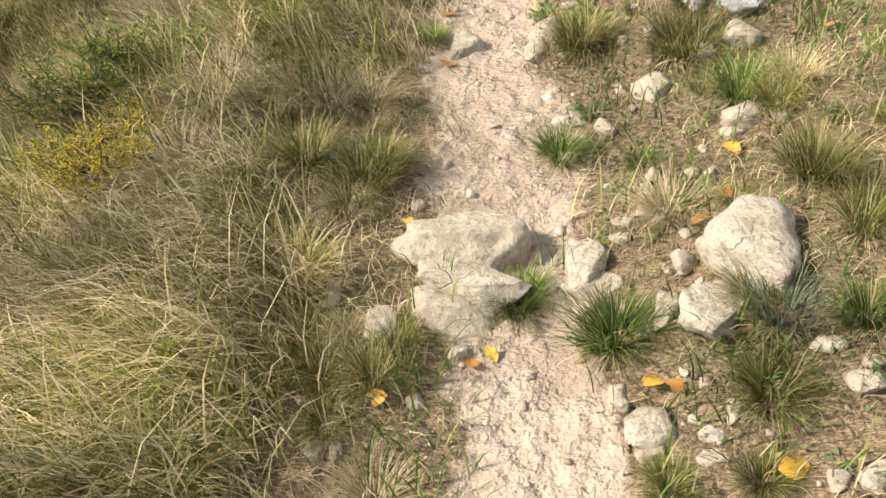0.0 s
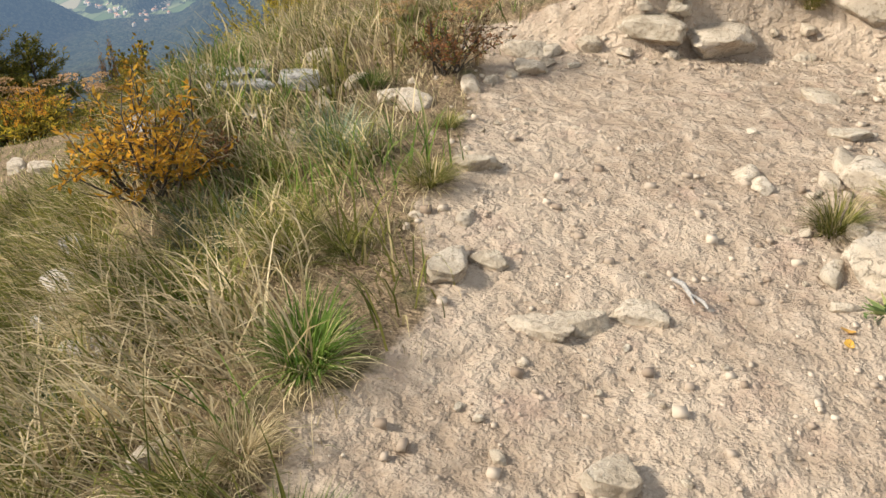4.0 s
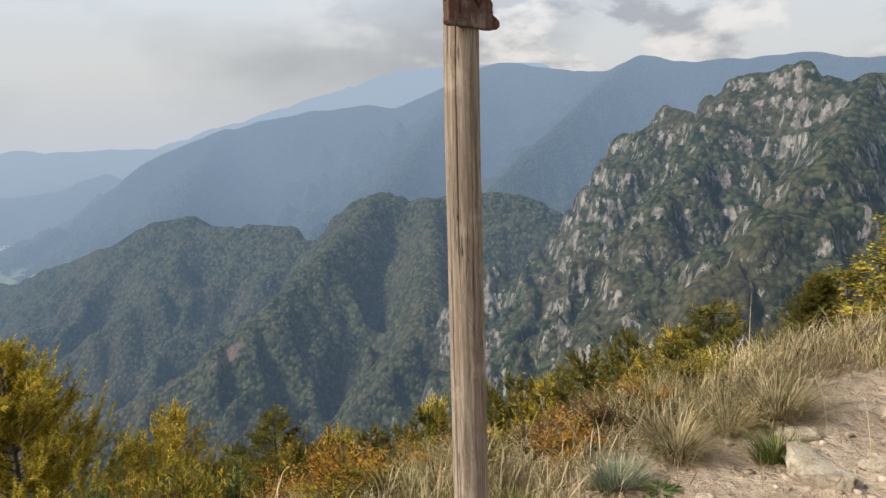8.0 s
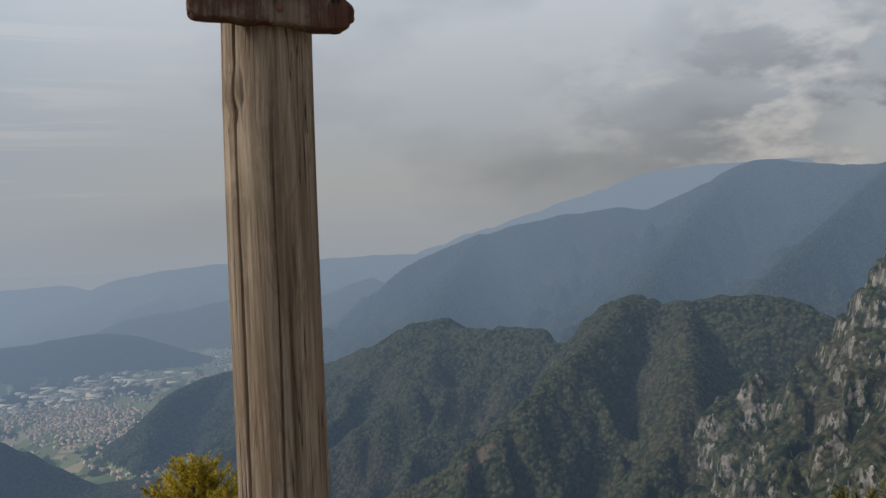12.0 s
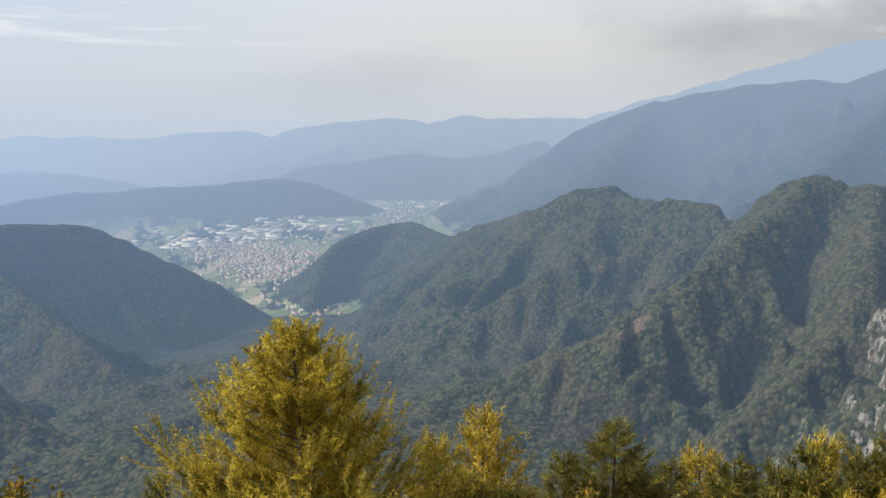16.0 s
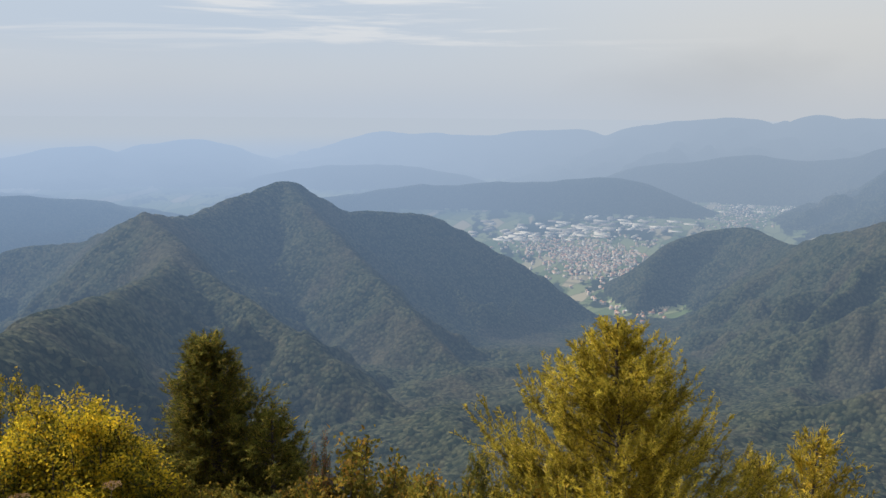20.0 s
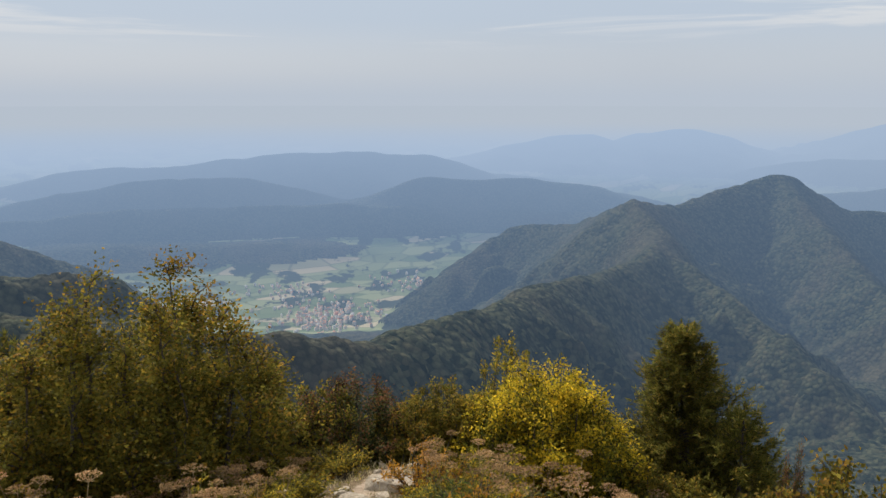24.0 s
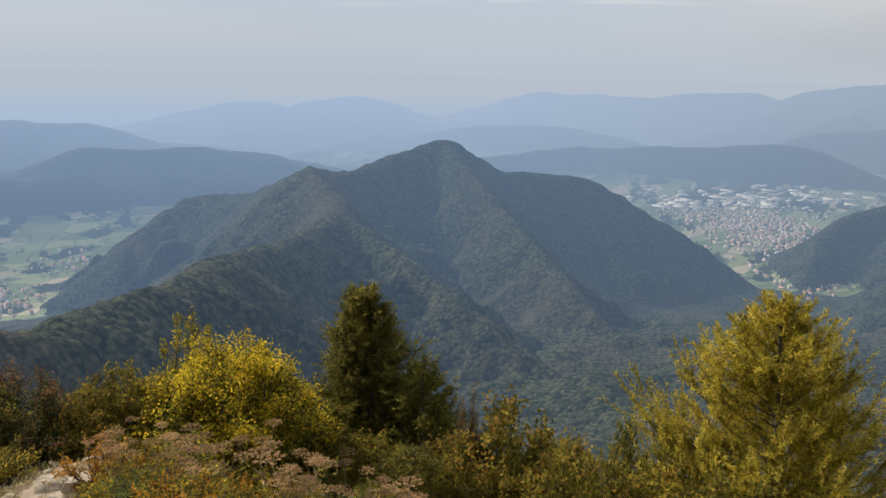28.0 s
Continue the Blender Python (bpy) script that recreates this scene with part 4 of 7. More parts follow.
# ---- the waymark post and its board ----
def post_post():
    """The round pole: tapered, faintly bent, drying cracks cut into it, a bevelled top split down the middle."""
    H, n, rows = 2.258, 240, 150
    a = np.arange(n) * 2 * np.pi / n
    zs = np.concatenate([[-0.35], np.linspace(-0.05, H - 0.045, rows - 6), np.linspace(H - 0.035, H, 5)])
    A, Z = np.meshgrid(a, zs)
    r = 0.0500 - 0.0020 * np.clip(Z, 0, H) / H + 0.0012 * np.sin(Z * 5 + A) + 0.0010 * np.sin(3 * A + Z * 2.3)
    r = r + 0.0016 * (fbm(A * 5, Z * 1.2, 3, 71) - 0.5)
    for c, w, deep, lo, hi, sway in ((-1.50, 0.034, 0.022, 1.93, 2.6, 0.03), (-2.05, 0.022, 0.008, 1.2, 2.6, 0.05), (-2.5, 0.020, 0.006, 0.3, 2.2, 0.08),
                                     (-0.9, 0.022, 0.007, 0.5, 1.7, 0.10), (0.25, 0.036, 0.018, 0.9, 2.2, 0.16), (0.8, 0.022, 0.007, 0.0, 1.5, 0.1), (-1.2, 0.020, 0.006, 1.0, 1.86, 0.06), (2.2, 0.03, 0.010, 0.4, 2.0, 0.1),
                                     (0.02, 0.018, 0.005, 0.8, 1.9, 0.07), (0.52, 0.018, 0.005, 1.1, 2.1, 0.09)):
        cc = c + sway * np.sin(Z * 2.1 + c * 7) + 0.02 * np.sin(Z * 17)
        da = (A - cc + np.pi) % (2 * np.pi) - np.pi
        r = r - deep * np.exp(-(da / w) ** 2) * step((Z - lo) / 0.15) * step((hi - Z) / 0.15)
    for ka, kz, s in ((-2.15, 1.822, 0.016), (-2.0, 1.30, 0.010), (-1.3, 0.95, 0.012), (0.6, 1.28, 0.014)):
        da = ((A - ka + np.pi) % (2 * np.pi) - np.pi) * 0.048
        q = np.hypot(da, (Z - kz) * 0.75)
        r = r + 0.004 * np.exp(-(q / s) ** 2) - 0.004 * np.exp(-((q - s * 1.1) / 0.003) ** 2)
    r = r * np.where(Z > H - 0.036, 1 - 0.62 * step((Z - H + 0.036) / 0.036) ** 1.3, 1)
    split = np.exp(-(((A + 1.50 + np.pi) % (2 * np.pi) - np.pi) / 0.14) ** 2)
    zz = Z - 0.022 * split * step((Z - H + 0.05) / 0.05)
    x, y = np.cos(A) * r + 0.006 * np.sin(Z * 1.3) + 0.040 * np.clip(Z - 1.45, 0, 1) ** 2, np.sin(A) * r
    v = np.stack([x, y, zz], -1).reshape(-1, 3)
    i, j = np.meshgrid(np.arange(len(zs) - 1), np.arange(n), indexing="ij")
    q = np.stack([i * n + j, i * n + (j + 1) % n, (i + 1) * n + (j + 1) % n, (i + 1) * n + j], -1).reshape(-1, 4)
    top = len(v)
    v = np.concatenate([v, [[0, 0, H - 0.012]]])
    k = (len(zs) - 1) * n + np.arange(n)
    cap = np.stack([k, (len(zs) - 1) * n + (np.arange(n) + 1) % n, np.full(n, top), np.full(n, -1)], -1)
    return raw_mesh("pole", v, np.concatenate([q, cap]), True)


def board_mesh():
    """A thick carved board with rounded worn edges; its far edge is broken away in a bite. The letters are grooves."""
    W, H, T = 0.180, 0.138, 0.026
    nx, nz = 110, 90
    u, w = np.meshgrid(np.linspace(0, 1, nx), np.linspace(0, 1, nz))
    left = 0.004 * np.sin(w * 6) + 0.003 * (fbm(w * 9, w * 0 + 1, 3, 81) - 0.5)
    bite = 0.024 * step((w - 0.22) / 0.12) * step((0.86 - w) / 0.22) + 0.010 * (fbm(w * 12, w * 0 + 3, 3, 82) - 0.5) + 0.006 * step((0.12 - w) / 0.1)
    right = W - bite
    bottom = 0.005 * (fbm(u * 8, u * 0 + 5, 3, 83) - 0.5) - 0.004 * u
    topz = H + 0.004 * (fbm(u * 8, u * 0 + 7, 3, 84) - 0.5) - 0.010 * u
    x = left + (right - left) * u
    z = bottom + (topz - bottom) * w
    edge = np.minimum(np.minimum(u * W, (1 - u) * W), np.minimum(w * H, (1 - w) * H))
    corner = np.clip(np.hypot(np.maximum(0.016 - np.minimum(u, 1 - u) * W, 0), np.maximum(0.016 - np.minimum(w, 1 - w) * H, 0)) - 0.011, 0, 1)
    x = x + np.where(u < 0.5, 1, -1) * corner * 0.9
    z = z + np.where(w < 0.5, 1, -1) * corner * 0.9
    y = T / 2 - 0.008 * np.clip(1 - edge / 0.008, 0, 1) ** 2
    y = y + 0.0025 * (fbm(x * 50, z * 14, 4, 85) - 0.5)

    def stroke(x0, z0, x1, z1, wide, deep):
        d = np.array([x1 - x0, z1 - z0])
        t = np.clip(((x - x0) * d[0] + (z - z0) * d[1]) / (d @ d), 0, 1)
        q = np.hypot(x - x0 - t * d[0], z - z0 - t * d[1])
        return deep * step((wide - q) / 0.0022)

    cut = np.maximum.reduce([stroke(0.020, 0.098, 0.079, 0.098, 0.0032, 0.007), stroke(0.044, 0.096, 0.044, 0.036, 0.0032, 0.006),
                             stroke(0.081, 0.098, 0.103, 0.055, 0.0042, 0.007), stroke(0.103, 0.055, 0.123, 0.095, 0.0038, 0.009)])
    hole = np.maximum(0.010 * np.exp(-(np.hypot(x - 0.155, z - 0.031) / 0.004) ** 2), 0.010 * np.exp(-(np.hypot(x - 0.153, z - 0.081) / 0.006) ** 2))
    y = y - cut - hole
    front = np.stack([x, -y, z], -1).reshape(-1, 3)
    back = np.stack([x, np.maximum(T / 2 - 0.008 * np.clip(1 - edge / 0.008, 0, 1) ** 2, 0), z], -1).reshape(-1, 3)
    i, j = np.meshgrid(np.arange(nz - 1), np.arange(nx - 1), indexing="ij")
    f = np.stack([i * nx + j, i * nx + j + 1, (i + 1) * nx + j + 1, (i + 1) * nx + j], -1).reshape(-1, 4)
    N = nx * nz
    rim = np.concatenate([np.arange(nx), np.arange(1, nz) * nx + nx - 1, (nz - 1) * nx + np.arange(nx - 2, -1, -1), np.arange(nz - 2, 0, -1) * nx])
    nxt = np.roll(rim, -1)
    side = np.stack([rim, rim + N, nxt + N, nxt], -1)
    return raw_mesh("board", np.concatenate([front, back]), np.concatenate([f, f[:, ::-1] + N, side]), True)


POLE_WOOD = m_wood("grey_weathered_pole", (0.40, 0.318, 0.238), (0.195, 0.140, 0.096))
BOARD_WOOD = m_wood("flaking_brown_board", (0.30, 0.225, 0.175), (0.070, 0.042, 0.031), (0.112, 0.050, 0.034), 1.6)
BATTEN_WOOD = m_wood("grey_batten", (0.48, 0.45, 0.41), (0.28, 0.25, 0.22))


def m_rust():
    n = Nodes("rusty_nail")
    col = n.mix(n.noise(n.tc.outputs["Object"], 300.0), (0.10, 0.04, 0.02), (0.20, 0.10, 0.05))
    return n.done(n.bsdf(col, 0.7, None, 0.4))


RUST = m_rust()
post = tagged(empty("waymark_post", (0, 0, -0.03)), "tall weathered round wooden post with a brown carved board", "signpost")
part("pole", post_post(), POLE_WOOD, post, "grey cracked round pole")
board = part("board", board_mesh(), BOARD_WOOD, post, "flaking dark brown board carved with TV")
board.matrix_basis = Matrix.Translation((-0.046, -0.0895, 1.888)) @ Matrix.Rotation(radians(29), 4, "Z") @ Matrix.Rotation(radians(2.0), 4, "Y")


def nail(x, z, r=0.004):
    bm = bmesh.new()
    bmesh.ops.create_uvsphere(bm, u_segments=10, v_segments=6, radius=r)
    bmesh.ops.scale(bm, vec=(1, 0.5, 1), verts=bm.verts)
    ob = part("nail", bm, RUST, board)
    ob.location = (x, -0.014, z)


nail(0.098, 0.117)
nail(0.150, 0.112, 0.003)
nail(0.097, 0.018)


def batten():
    bm = bmesh.new()
    bmesh.ops.create_cube(bm, size=1.0)
    bmesh.ops.scale(bm, vec=(0.006, 0.045, 0.120), verts=bm.verts)
    bmesh.ops.subdivide_edges(bm, edges=bm.edges[:], cuts=2)
    for v in bm.verts:
        if v.co.z > 0.05:
            v.co.x -= 0.004 * (v.co.z - 0.05) / 0.02
            v.co.z -= 0.25 * abs(v.co.y)
    bmesh.ops.bevel(bm, geom=bm.edges[:], offset=0.0008, segments=1, affect="EDGES")
    ob = part("batten", bm, BATTEN_WOOD, post, "thin grey batten nailed to the pole")
    ob.matrix_basis = Matrix.Translation((0.068, 0.010, 2.085)) @ Matrix.Rotation(radians(2.5), 4, "Y") @ Matrix.Rotation(radians(1.5), 4, "Y")


batten()

# ---- where the stones, tufts and shrubs stand ----
ROCKS = []      # x, y, width, depth
ROCKS += [
    (-0.23, -7.32, 0.38, 0.23), (-0.16, -7.46, 0.29, 0.17), (-0.20, -7.56, 0.22, 0.13), (0.13, -7.36, 0.11, 0.19), (0.15, -7.44, 0.15, 0.09),
    (0.44, -7.60, 0.15, 0.26), (0.51, -7.43, 0.22, 0.24), (0.34, -7.56, 0.06, 0.14), (0.32, -7.90, 0.11, 0.11), (0.32, -7.95, 0.06, 0.05),
    (0.24, -7.80, 0.05, 0.07), (-0.23, -7.83, 0.05, 0.05), (-0.16, -7.68, 0.05, 0.06), (0.03, -7.72, 0.04, 0.03), (-0.60, -8.01, 0.06, 0.03),
    (-0.59, -8.06, 0.05, 0.04), (-0.42, -8.01, 0.04, 0.06), (-0.37, -8.00, 0.03, 0.06), (-0.54, -7.52, 0.05, 0.13), (0.44, -7.98, 0.06, 0.04),
    (0.44, -7.93, 0.06, 0.03), (0.67, -7.72, 0.08, 0.05), (0.72, -7.84, 0.08, 0.05), (0.74, -7.79, 0.05, 0.04),
]
ROCKS += [
    (0.48, -7.88, 0.03, 0.08), (0.29, -7.19, 0.10, 0.06), (0.22, -7.20, 0.08, 0.05), (0.28, -7.11, 0.07, 0.06), (0.21, -7.26, 0.07, 0.04),
    (0.31, -7.21, 0.05, 0.05), (-0.40, -7.11, 0.04, 0.06), (0.25, -6.48, 0.12, 0.13), (0.52, -6.79, 0.11, 0.12), (0.62, -6.78, 0.05, 0.11),
    (0.49, -6.85, 0.07, 0.05), (-0.00, -6.60, 0.12, 0.07), (0.53, -6.33, 0.12, 0.13), (0.41, -6.36, 0.10, 0.11), (0.12, -6.69, 0.07, 0.08),
    (0.38, -7.29, 0.05, 0.04), (0.66, -8.04, 0.04, 0.05), (0.72, -8.04, 0.06, 0.08), (-0.49, -5.98, 0.14, 0.32), (-1.04, -6.00, 0.12, 0.21),
    (-0.97, -5.96, 0.10, 0.13), (-1.09, -5.82, 0.09, 0.09), (-1.11, -6.03, 0.08, 0.17), (-1.22, -6.30, 0.14, 0.10),
]
ROCKS += [      # grey rocks that break out of the bank
    (-2.80, -1.95, 0.34, 0.30), (-2.62, -2.25, 0.30, 0.24), (-2.95, -1.55, 0.26, 0.24), (-2.50, -1.50, 0.30, 0.20), (-2.72, -1.20, 0.22, 0.18),
    (-2.20, -1.20, 0.34, 0.20), (-2.42, -1.00, 0.24, 0.16), (-1.98, -0.95, 0.22, 0.14), (-2.05, -2.9, 0.30, 0.22), (-2.9, -2.6, 0.26, 0.24),
]
ROCKS += [
    (-0.35, -5.32, 0.18, 0.20), (-0.18, -5.94, 0.12, 0.22), (-0.19, -6.08, 0.09, 0.15), (0.35, -5.66, 0.28, 0.34),
    (0.34, -5.91, 0.13, 0.31), (0.46, -5.94, 0.13, 0.10), (0.53, -5.67, 0.17, 0.10), (0.54, -6.10, 0.16, 0.12), (0.05, -4.53, 0.27, 0.16),
    (-0.09, -4.75, 0.17, 0.26), (0.32, -4.32, 0.17, 0.20), (0.24, -4.77, 0.21, 0.12), (0.14, -4.91, 0.08, 0.07), (0.33, -5.14, 0.07, 0.11),
    (0.24, -5.18, 0.05, 0.06), (0.51, -5.53, 0.07, 0.07), (0.61, -5.41, 0.07, 0.16), (-0.61, -4.89, 0.10, 0.18), (-0.39, -4.89, 0.12, 0.21),
    (-0.71, -6.49, 0.04, 0.04), (-0.93, -6.11, 0.04, 0.02), (-1.06, -6.19, 0.03, 0.03), (-0.75, -4.03, 0.22, 0.13),
]
ROCKS += [
    (-0.62, -4.02, 0.08, 0.13), (-0.49, -3.86, 0.19, 0.11), (-0.54, -3.73, 0.14, 0.09), (-0.50, -4.15, 0.18, 0.17), (-0.29, -4.05, 0.20, 0.12),
    (-0.35, -4.24, 0.17, 0.11), (-0.11, -3.99, 0.12, 0.07), (-0.10, -4.09, 0.14, 0.09), (-0.15, -4.21, 0.16, 0.09), (-0.56, -4.31, 0.17, 0.10),
    (-0.70, -4.41, 0.10, 0.07), (-0.56, -4.51, 0.09, 0.05), (-0.19, -3.63, 0.12, 0.09), (0.06, -3.72, 0.15, 0.09), (-0.20, -3.81, 0.14, 0.08),
    (-0.36, -3.35, 0.14, 0.12), (-0.34, -3.56, 0.15, 0.09), (-0.27, -3.53, 0.10, 0.07), (-0.92, -2.54, 0.13, 0.22), (-0.79, -2.48, 0.13, 0.08),
    (-0.59, -2.79, 0.19, 0.11), (-0.46, -2.74, 0.17, 0.10), (-0.29, -2.65, 0.17, 0.10), (-1.16, -4.49, 0.09, 0.06),
]
ROCKS += [
    (-1.52, -3.46, 0.08, 0.20), (-0.66, -4.64, 0.13, 0.08), (-0.46, -4.65, 0.10, 0.07), (0.23, -4.13, 0.06, 0.08), (-0.97, -4.28, 0.06, 0.07),
    (-8.65, 2.18, 0.49, 0.99), (-6.97, 1.60, 0.42, 0.25), (-8.89, 2.17, 0.33, 0.44), (-5.83, 0.01, 0.23, 0.46), (-4.68, 0.53, 0.33, 0.20),
    (-5.20, 0.80, 0.17, 0.19), (-7.08, 0.09, 0.26, 0.32), (-7.90, 1.68, 0.23, 0.35), (-0.24, -0.20, 0.34, 0.23), (0.13, -0.13, 0.40, 0.33),
    (-0.10, -0.11, 0.09, 0.22), (-0.57, -0.21, 0.13, 0.13), (-0.92, -0.30, 0.26, 0.16), (-0.85, -0.54, 0.17, 0.14), (-0.76, -0.29, 0.10, 0.13),
    (-1.12, -0.85, 0.09, 0.21), (-1.35, -1.13, 0.17, 0.19), (-1.47, -1.07, 0.13, 0.13), (-1.79, -1.15, 0.12, 0.14),
]
ROCKS += [
    (-2.27, -0.78, 0.17, 0.10), (-2.27, -0.98, 0.25, 0.15), (-3.16, 0.36, 0.14, 0.33), (-2.08, -1.35, 0.23, 0.15), (-1.80, -1.54, 0.17, 0.17),
    (-2.03, -0.50, 0.18, 0.20), (-1.83, -0.97, 0.08, 0.19), (-1.72, -0.83, 0.11, 0.14), (-0.93, -1.84, 0.18, 0.11), (-0.91, -2.22, 0.05, 0.11),
    (-1.13, -1.98, 0.05, 0.07), (0.62, -1.19, 0.18, 0.11), (0.52, -1.48, 0.09, 0.22), (0.57, -1.67, 0.18, 0.19), (0.13, -1.62, 0.10, 0.13),
    (0.19, -1.71, 0.09, 0.11), (0.44, -1.67, 0.09, 0.12), (0.93, -0.72, 0.20, 0.24), (0.82, -1.57, 0.09, 0.16), (0.64, -2.04, 0.25, 0.16),
    (0.51, -2.29, 0.25, 0.31), (0.35, -2.29, 0.08, 0.18), (0.95, -1.76, 0.14, 0.33), (0.88, -1.93, 0.11, 0.12),
]
ROCKS += [
    (1.24, -0.51, 0.09, 0.08), (0.95, -0.87, 0.08, 0.12), (1.02, -1.12, 0.11, 0.09), (0.20, -1.18, 0.05, 0.07), (-0.12, -0.26, 0.09, 0.11),
    (0.59, -0.07, 0.08, 0.11), (-1.03, -0.76, 0.07, 0.09), (-0.94, -0.64, 0.08, 0.09), (0.56, -0.75, 0.17, 0.10), (0.35, -2.50, 0.09, 0.05),
    (-1.09, -2.25, 0.06, 0.03), (-0.87, 0.64, 0.17, 0.19), (-0.99, 0.57, 0.11, 0.16), (0.27, 0.62, 0.19, 0.11), (0.54, 0.65, 0.22, 0.13),
    (0.98, 0.60, 0.23, 0.14), (1.64, 1.08, 0.19, 0.35), (1.77, 1.44, 0.21, 0.12), (2.31, 1.44, 0.18, 0.21), (2.73, 1.70, 0.19, 0.15),
    (2.49, 1.45, 0.11, 0.12), (1.29, 0.57, 0.23, 0.14), (1.66, 0.44, 0.20, 0.29), (1.49, 0.24, 0.11, 0.14),
]
ROCKS += [
    (1.57, 0.59, 0.12, 0.07), (1.57, 0.14, 0.09, 0.09), (1.85, 0.23, 0.26, 0.15), (1.77, 0.02, 0.19, 0.16), (1.48, -0.14, 0.09, 0.16),
    (0.49, 0.03, 0.17, 0.10), (0.87, -0.11, 0.46, 0.28), (1.95, 1.08, 0.17, 0.10), (0.89, 0.91, 0.06, 0.14), (0.29, 0.80, 0.07, 0.06),
    (1.13, 1.01, 0.09, 0.08), (0.57, -0.18, 0.11, 0.08), (0.42, -0.06, 0.05, 0.08), (-0.10, -0.13, 0.12, 0.17), (-0.29, -0.15, 0.08, 0.10),
    (1.72, -0.19, 0.16, 0.22),
]
TUFTS = []      # x, y, width, kind
TUFTS += [
    (-0.03, -7.49, 0.16, 0), (0.22, -7.64, 0.21, 0), (0.58, -7.63, 0.18, 1), (0.75, -7.65, 0.16, 0), (-0.56, -6.95, 0.18, 2),
    (-0.58, -7.11, 0.16, 2), (-0.01, -6.81, 0.18, 0), (-0.02, -6.10, 0.20, 2), (-0.64, -5.94, 0.14, 0), (-0.71, -6.55, 0.23, 3),
    (-1.32, -6.55, 0.38, 3), (-0.82, -6.94, 0.24, 2), (-1.21, -7.04, 0.31, 3), (-0.98, -7.33, 0.30, 2), (-1.21, -7.55, 0.35, 3),
    (-0.93, -7.87, 0.34, 3), (-0.65, -7.49, 0.24, 2), (-0.56, -7.70, 0.13, 2), (-0.63, -7.85, 0.20, 2), (-0.74, -8.11, 0.28, 3),
    (-0.73, -8.21, 0.27, 2), (-1.13, -7.99, 0.29, 3), (-0.34, -7.80, 0.13, 2), (-0.32, -7.67, 0.10, 2),
]
TUFTS += [
    (-0.41, -7.94, 0.12, 2), (-0.25, -8.11, 0.14, 3), (0.55, -7.85, 0.15, 2), (0.24, -6.91, 0.10, 0), (0.41, -7.12, 0.18, 4),
    (0.68, -7.13, 0.19, 2), (0.77, -7.36, 0.16, 2), (0.52, -6.64, 0.21, 0), (0.39, -6.34, 0.23, 2), (-1.45, -7.69, 0.26, 3),
    (-1.78, -7.15, 0.30, 2), (0.53, -8.04, 0.10, 2), (0.36, -8.05, 0.10, 2), (0.58, -7.72, 0.13, 4), (-0.44, -7.66, 0.10, 3),
    (0.53, -7.79, 0.13, 4), (-0.99, -7.12, 0.26, 2), (-0.66, -5.96, 0.13, 0), (0.02, -5.85, 0.21, 4), (-0.01, -6.11, 0.21, 2),
    (-0.12, -5.35, 0.21, 2), (0.04, -5.02, 0.21, 2), (0.32, -6.32, 0.22, 2), (0.52, -5.80, 0.16, 0),
]
TUFTS += [
    (0.39, -5.79, 0.12, 2), (-1.19, -5.72, 0.13, 2), (-0.88, -5.58, 0.14, 2), (-0.82, -6.02, 0.10, 2), (-0.84, -6.33, 0.15, 2),
    (-1.03, -6.34, 0.09, 2), (-1.46, -5.97, 0.31, 3), (-1.27, -5.16, 0.25, 3), (-1.08, -6.63, 0.29, 3), (0.45, -5.24, 0.16, 4),
    (-0.20, -5.69, 0.10, 4), (-1.22, -3.11, 0.29, 0), (-1.04, -3.75, 0.24, 0), (-1.36, -3.64, 0.18, 2), (-1.27, -3.49, 0.20, 3),
    (-1.70, -3.77, 0.35, 3), (-2.14, -3.21, 0.38, 3), (-1.87, -2.34, 0.34, 1), (-1.56, -2.39, 0.30, 2), (-1.31, -2.48, 0.16, 2),
    (-1.62, -4.02, 0.29, 2), (-1.51, -4.44, 0.33, 3), (-1.31, -4.45, 0.25, 3), (-1.48, -4.78, 0.29, 3),
]
TUFTS += [
    (-1.15, -4.35, 0.10, 0), (-1.00, -4.17, 0.07, 0), (-1.05, -4.88, 0.10, 0), (-0.27, -3.92, 0.12, 2), (-0.10, -3.94, 0.15, 2),
    (-0.52, -3.95, 0.08, 2), (-0.23, -4.18, 0.14, 2), (-0.17, -4.69, 0.13, 4), (0.13, -4.57, 0.21, 2), (-2.04, -2.66, 0.41, 3),
    (-0.16, -4.45, 0.14, 3), (0.06, -4.28, 0.18, 3), (-1.55, -1.72, 0.33, 1), (-1.83, -1.86, 0.29, 2), (-1.49, -2.54, 0.27, 2),
    (-1.88, -2.38, 0.20, 1), (-1.08, -2.03, 0.21, 2), (-1.12, -1.47, 0.14, 2), (-3.11, 0.01, 0.30, 0), (-1.95, -1.27, 0.18, 2),
    (-1.61, -0.91, 0.16, 0), (0.40, -2.01, 0.18, 2), (0.68, -1.84, 0.17, 2), (0.58, 0.00, 0.19, 2),
]
